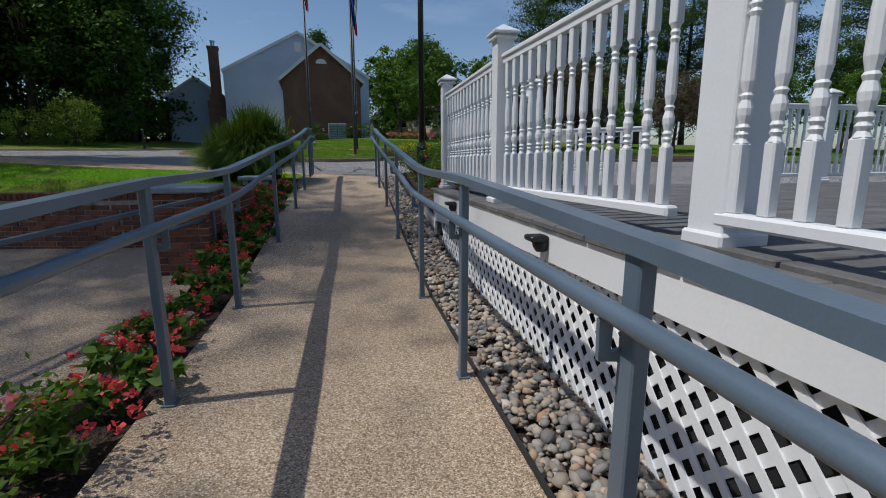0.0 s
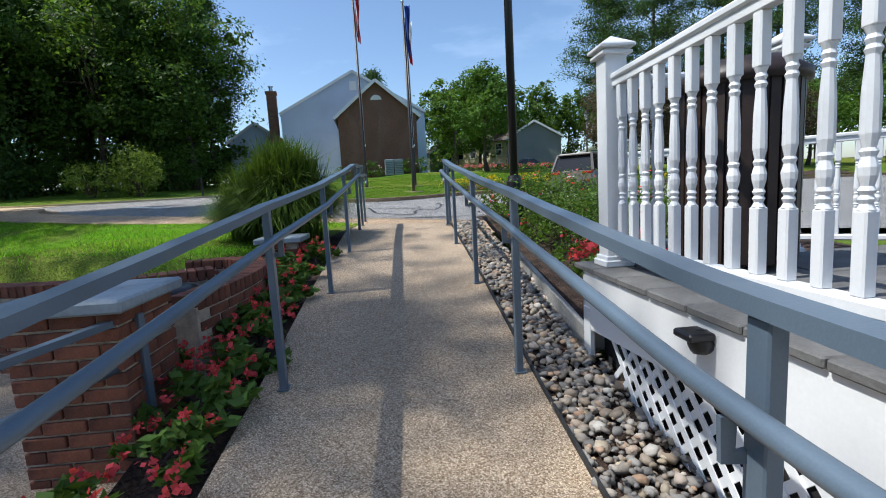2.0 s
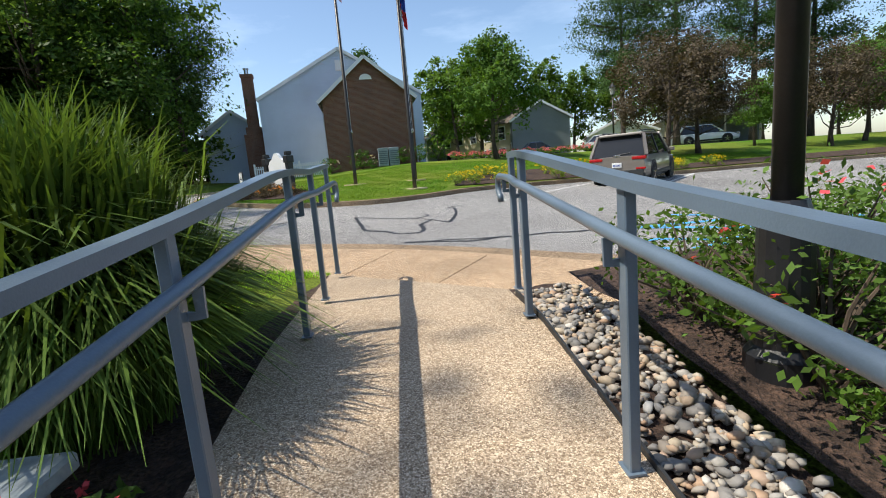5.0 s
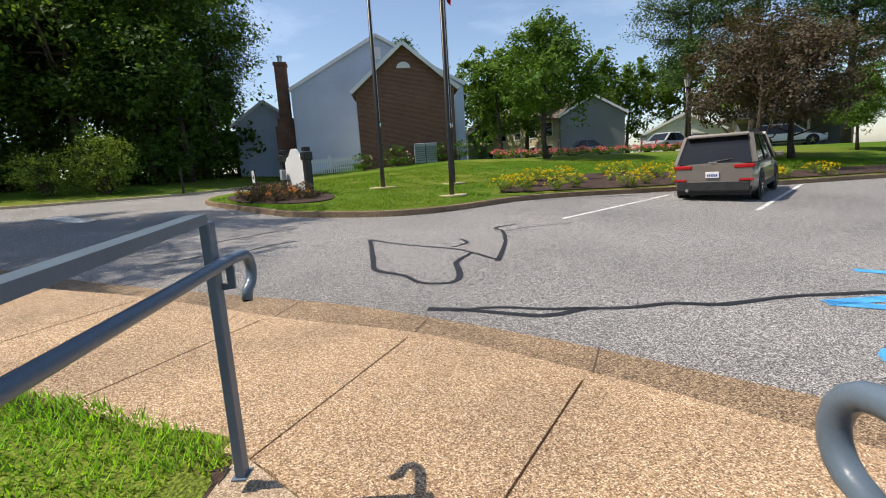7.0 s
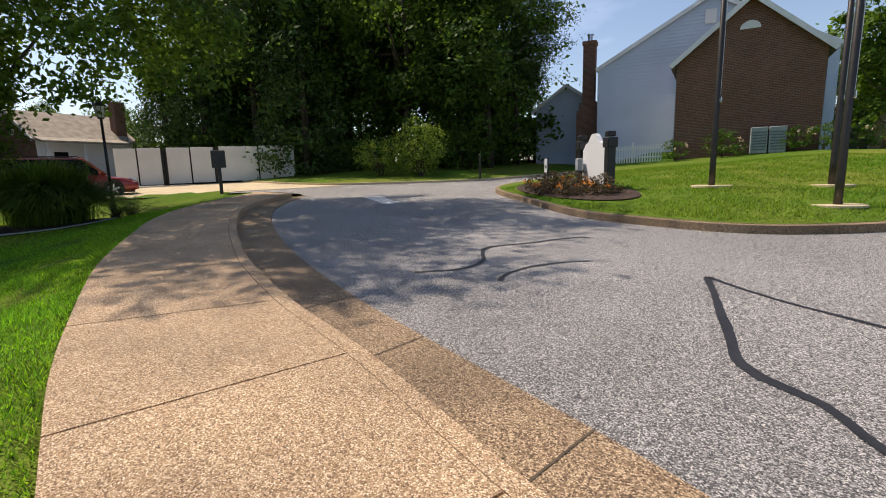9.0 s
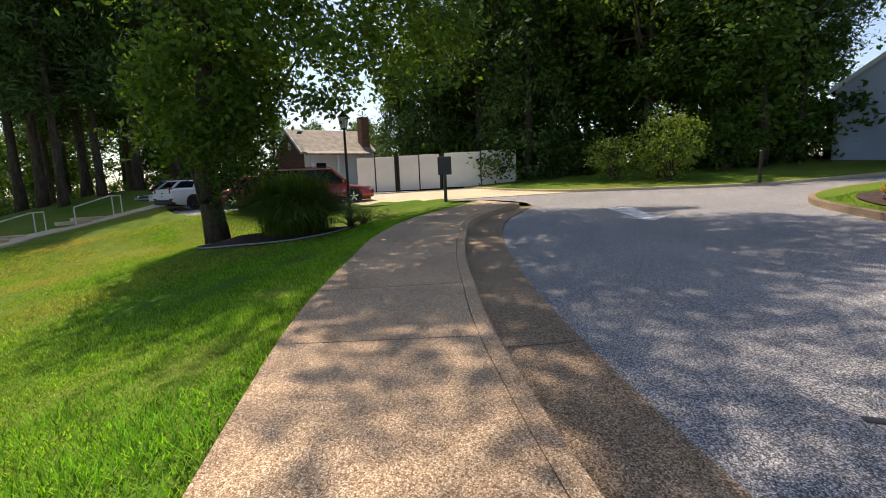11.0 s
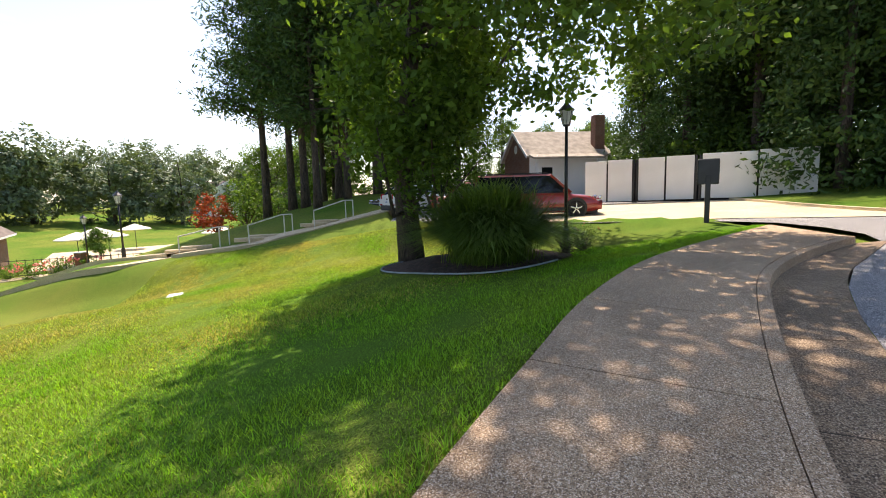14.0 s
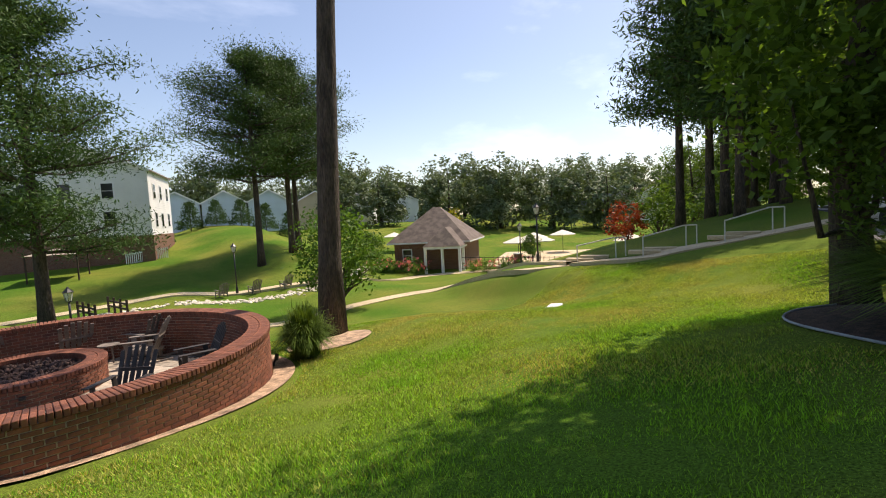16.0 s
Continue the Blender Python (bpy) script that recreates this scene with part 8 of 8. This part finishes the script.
# houses beyond the valley
wh = gable_house("white_siding_house", "large white-sided house on a brick base", -0.2, -44.4, 168, 12.5, 11, 0.6, 8.8, 11.5, "siding_white", "siding_white", "shingle", 0.22)
part("brick_base", Shape().box((6.25, 5.5, -0.2), (12.7, 11.2, 3.6)), "brick_wall", wh, "brown brick basement")
for x in (2.4, 5.5, 9.0):
    window(wh, pose(12.5, x, 2.4, 0, 0, 90), 1.0, 1.5)
    window(wh, pose(12.5, x, 5.4, 0, 0, 90), 1.0, 1.5)
    window(wh, pose(x, 11.0, 2.6, 0, 0, 180), 1.0, 1.5)
    window(wh, pose(x, 0.0, 2.6), 1.0, 1.5)
    window(wh, pose(x, 0.0, 5.4), 1.0, 1.5)
aw = thing("patio_awning", "tan patio canopy on slim posts beside the white house", "canopy", at=pose(-5.2, -38.0, gz(-5.2, -38.0), 0, 0, 168))
part("roof", Shape().add([(-2, -1.5, 2.2), (2, -1.5, 2.2), (2, 1.5, 2.2), (-2, 1.5, 2.2), (0, 0, 2.7)], [(0, 1, 4), (1, 2, 4), (2, 3, 4), (3, 0, 4), (3, 2, 1, 0)]), "shingle_tan", aw)
for x in (-1.8, 1.8):
    for y in (-1.3, 1.3):
        part("post", Shape().box((x, y, 1.05), (0.1, 0.1, 2.3)), "darkwood", aw)
pf2 = thing("patio_fence", "white picket balustrade at the corner of the white house", "fence")
for k in range(22):
    p = np.array((-13.6, -42.5)) + np.array((3.6, 0.9)) * k / 21
    part("picket", Shape().box((0, 0, 0.55), (0.09, 0.03, 1.1)), "white", pf2, at=pose(p[0], p[1], gz(*p), 0, 0, 14))
part("rail", Shape().tube([(-13.6, -42.5, gz(-13.6, -42.5) + 0.95), (-10.0, -41.6, gz(-10.0, -41.6) + 0.95)], (0.03, 0.05), square=True), "white", pf2)
for i, (x, y) in enumerate(((-13.0, -78.0), (-20.5, -77.2), (-28.0, -76.3))):
    b_ = gable_house("blue_townhouse", "pale blue townhouse with a grey roof across the valley", x, y, 174, 7.2, 8, 2.2, 6.9, 8.9, "siding_blue", "siding_blue", "shingle", 0.0)
for i, (x, y, m_) in enumerate(((-37, -80, "siding_tan"), (-47, -86, "siding_white"), (-97, -57, "siding_grey"), (-101, -49, "siding_white"), (-62, -92, "siding_white"))):
    gable_house("far_house", "distant pale house across the valley", x, y, 150, 9, 8, gz(x, y) + 0.3, gz(x, y) + 5.2, gz(x, y) + 7.4, m_, m_, "shingle", 0.0)
cone = make_cedar("young_cedar", "bushy young evergreen in a row on the lawn", 4.2, 2.0, "leaf_cedar", 97, 2600, 0.3, "row of young evergreens")
for i in range(5):
    x, y = -17.6 - 3.4 * i, -64.0 + 0.6 * i
    (place if i == 0 else again)(cone, x, y, gz(x, y), R.uniform(0, 360), R.uniform(0.9, 1.1) if i else 1.0)
# these crowns carry the haze of distance in their leaf colour
vt = make_tree("valley_far_tree", "full green tree on the far side of the valley", 13.5, 6.4, -1.5, "leaf_hazed", 190, 40, 0.62, 0.3, 98, "trees beyond the valley", limbs=5)
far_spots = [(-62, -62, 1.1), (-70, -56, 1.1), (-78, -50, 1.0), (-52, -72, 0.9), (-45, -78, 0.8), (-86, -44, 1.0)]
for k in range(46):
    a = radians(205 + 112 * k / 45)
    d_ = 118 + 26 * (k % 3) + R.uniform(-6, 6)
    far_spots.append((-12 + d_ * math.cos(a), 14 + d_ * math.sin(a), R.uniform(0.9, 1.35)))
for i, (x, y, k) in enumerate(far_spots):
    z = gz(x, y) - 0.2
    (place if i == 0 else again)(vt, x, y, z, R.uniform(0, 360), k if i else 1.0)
place(make_bush("yellow_tree", "yellow-green tree beside the pool house", 2.4, 5.6, "leaf_yellow", 1900, 0.36, 99, category="tree", stems=8), -47.0, -39.5, gz(-47, -39.5))
place(make_bush("red_maple", "red-leaved maple beside the grove", 1.7, 3.4, "leaf_red", 1500, 0.26, 100, category="tree", stems=8), -44.5, -9.5, gz(-44.5, -9.5))
place(make_bush("dark_evergreen", "dark round evergreen beside the maple", 2.2, 4.2, "leaf_deep", 1600, 0.3, 101, category="tree", stems=8), -46.5, -8.0, gz(-46.5, -8.0))
again(pear, -41.5, -17.5, gz(-41.5, -17.5), 30, 0.42, "small round dark green tree near the pool")
again(pear, -30.0, -27.5, gz(-30.0, -27.5), 80, 0.6, "green young tree beside the dry brook")
# undergrowth behind the grove and along the bank of the car park
gb = make_bush("grove_shrub", "bright green undergrowth behind the pine grove", 2.0, 2.4, "leaf_mid", 1300, 0.24, 103, group="undergrowth of the grove")
for i in range(14):
    x, y = -55 - 1.2 * (i % 4), -13 + 2.6 * i
    (place if i == 0 else again)(gb, x, y, (gz(x, y) if y < 4 else street_z(x, y)) - 0.1, R.uniform(0, 360), R.uniform(0.9, 1.4) if i else 1.0)


# ---- turf blades near the walk ----
rg = np.random.RandomState(5)
EDX, EDY = EDGE_IN[::-1][:, 0], EDGE_IN[::-1][:, 1]


def turf(n, x0, x1, y0, y1, keep, h=0.05):
    x, y = rg.uniform(x0, x1, n), rg.uniform(y0, y1, n)
    k = keep(x, y)
    return x[k], y[k], h


def open_lawn(x, y):
    ye = np.interp(x, EDX, EDY)
    r = np.hypot(x - PIT[0], y - PIT[1])
    far = np.maximum(0, ye - y)
    oval = ((x + 21.2) / 2.6) ** 2 + ((y - 13.0) / 2.35) ** 2
    return (y < ye - 0.02) & (x < np.where(y < 11.4, -3.5 + 0.0 * y, -3.3)) & (r > Ro + 0.55) & ((y > 6.35) | (x < -8.5)) & (rg.uniform(0, 1, len(x)) < np.exp(-far / 6.0)) & (oval > 1.0)


def blades(name, x, y, low, high, thick, label, mat_="blade", z=None):
    """Upright pointed blades at the given places."""
    n_ = len(x)
    a = rg.uniform(0, 2 * np.pi, n_)
    z = lawn_z(x, y) if z is None else z
    tuft_ = 0.75 + 0.5 * np.sin(x * 2.1 + 1.3 * np.sin(y * 1.7)) * np.sin(y * 2.7 + x * 0.6)
    hh, w = rg.uniform(low, high, n_) * tuft_, rg.uniform(0.5, 1.1, n_) * thick
    ln = rg.uniform(0.35, 1.4, n_) * hh
    V = np.stack([np.stack([x - np.sin(a) * w, y + np.cos(a) * w, z - 0.005], 1), np.stack([x + np.sin(a) * w, y - np.cos(a) * w, z - 0.005], 1),
                  np.stack([x + np.cos(a) * ln, y + np.sin(a) * ln, z + hh], 1)], 1).reshape(-1, 3)
    tagged(new(name, quick_mesh(name, V, np.arange(3 * n_).reshape(n_, 3), mat_)), label, "grass", "", "stuff")


gx_, gy_, gh_ = turf(800000, -22.5, -3.3, 3.0, 20.0, open_lawn)
blades("lawn_grass", gx_, gy_, 0.03, 0.075, 0.0062, "short green grass blades of the lawn")
# coarser tufts farther down the slope, clear of the steps and paths
gx_, gy_ = rg.uniform(-28.5, -9.0, 330000), rg.uniform(-0.3, 14.0, 330000)
keep_ = (np.interp(gx_, EDX, EDY) - gy_ > 4.5 + 1.5 * np.sin(gx_ * 0.7) + rg.uniform(-1.5, 1.5, len(gx_))) & (np.hypot(gx_ - PIT[0], gy_ - PIT[1]) > Ro + 0.6) & (((gx_ + 21.2) / 2.6) ** 2 + ((gy_ - 13.0) / 2.35) ** 2 > 1.0) & (((gx_ + 15.75) / 1.2) ** 2 + ((gy_ - 1.9) / 1.05) ** 2 > 1.0)
blades("slope_grass", gx_[keep_], gy_[keep_], 0.03, 0.065, 0.012, "sun-dried yellow-green grass tufts down the slope", "blade_dry")
# mown grass on the island, clear of its beds and pads
gx_, gy_ = rg.uniform(-13.5, 12.0, 240000), rg.uniform(21.0, 34.0, 240000)
near_ = np.concatenate([np.min(np.hypot(a_[:, None] - isl[None, :, 0], b_[:, None] - isl[None, :, 1]), 1) for a_, b_ in zip(np.array_split(gx_, 60), np.array_split(gy_, 60))])
inside_ = gy_ > np.interp(gx_, isl[:, 0], isl[:, 1]) + 0.25
yellow_ = (gx_ > -3.2) & (gy_ < np.interp(gx_, yz[:, 0], yz[:, 1]) + 0.1)
round_ = ((gx_ + 10.5) / 2.8) ** 2 + ((gy_ - 24.35 + 0.55 * (gx_ + 10.5)) / 1.35) ** 2 < 1.0
pads_ = np.min([np.hypot(gx_ - px_, gy_ - py_) for px_, py_ in ((-6.81, 24.7), (-4.32, 23.53), (-4.72, 26.3))], 0) < 0.48
keep_ = inside_ & ~yellow_ & ~round_ & ~pads_
gx_, gy_, near_ = gx_[keep_], gy_[keep_], near_[keep_]
blades("island_grass", gx_, gy_, 0.035, 0.075, 0.013, "mown green grass of the lawn island", "blade_lawn", 0.62 - 0.0235 * (gx_ + 3) + 0.03 * (gy_ - 14) + 0.14 + np.minimum(0.085 * near_, 0.95) - 0.02 * np.maximum(0, near_ - 11))
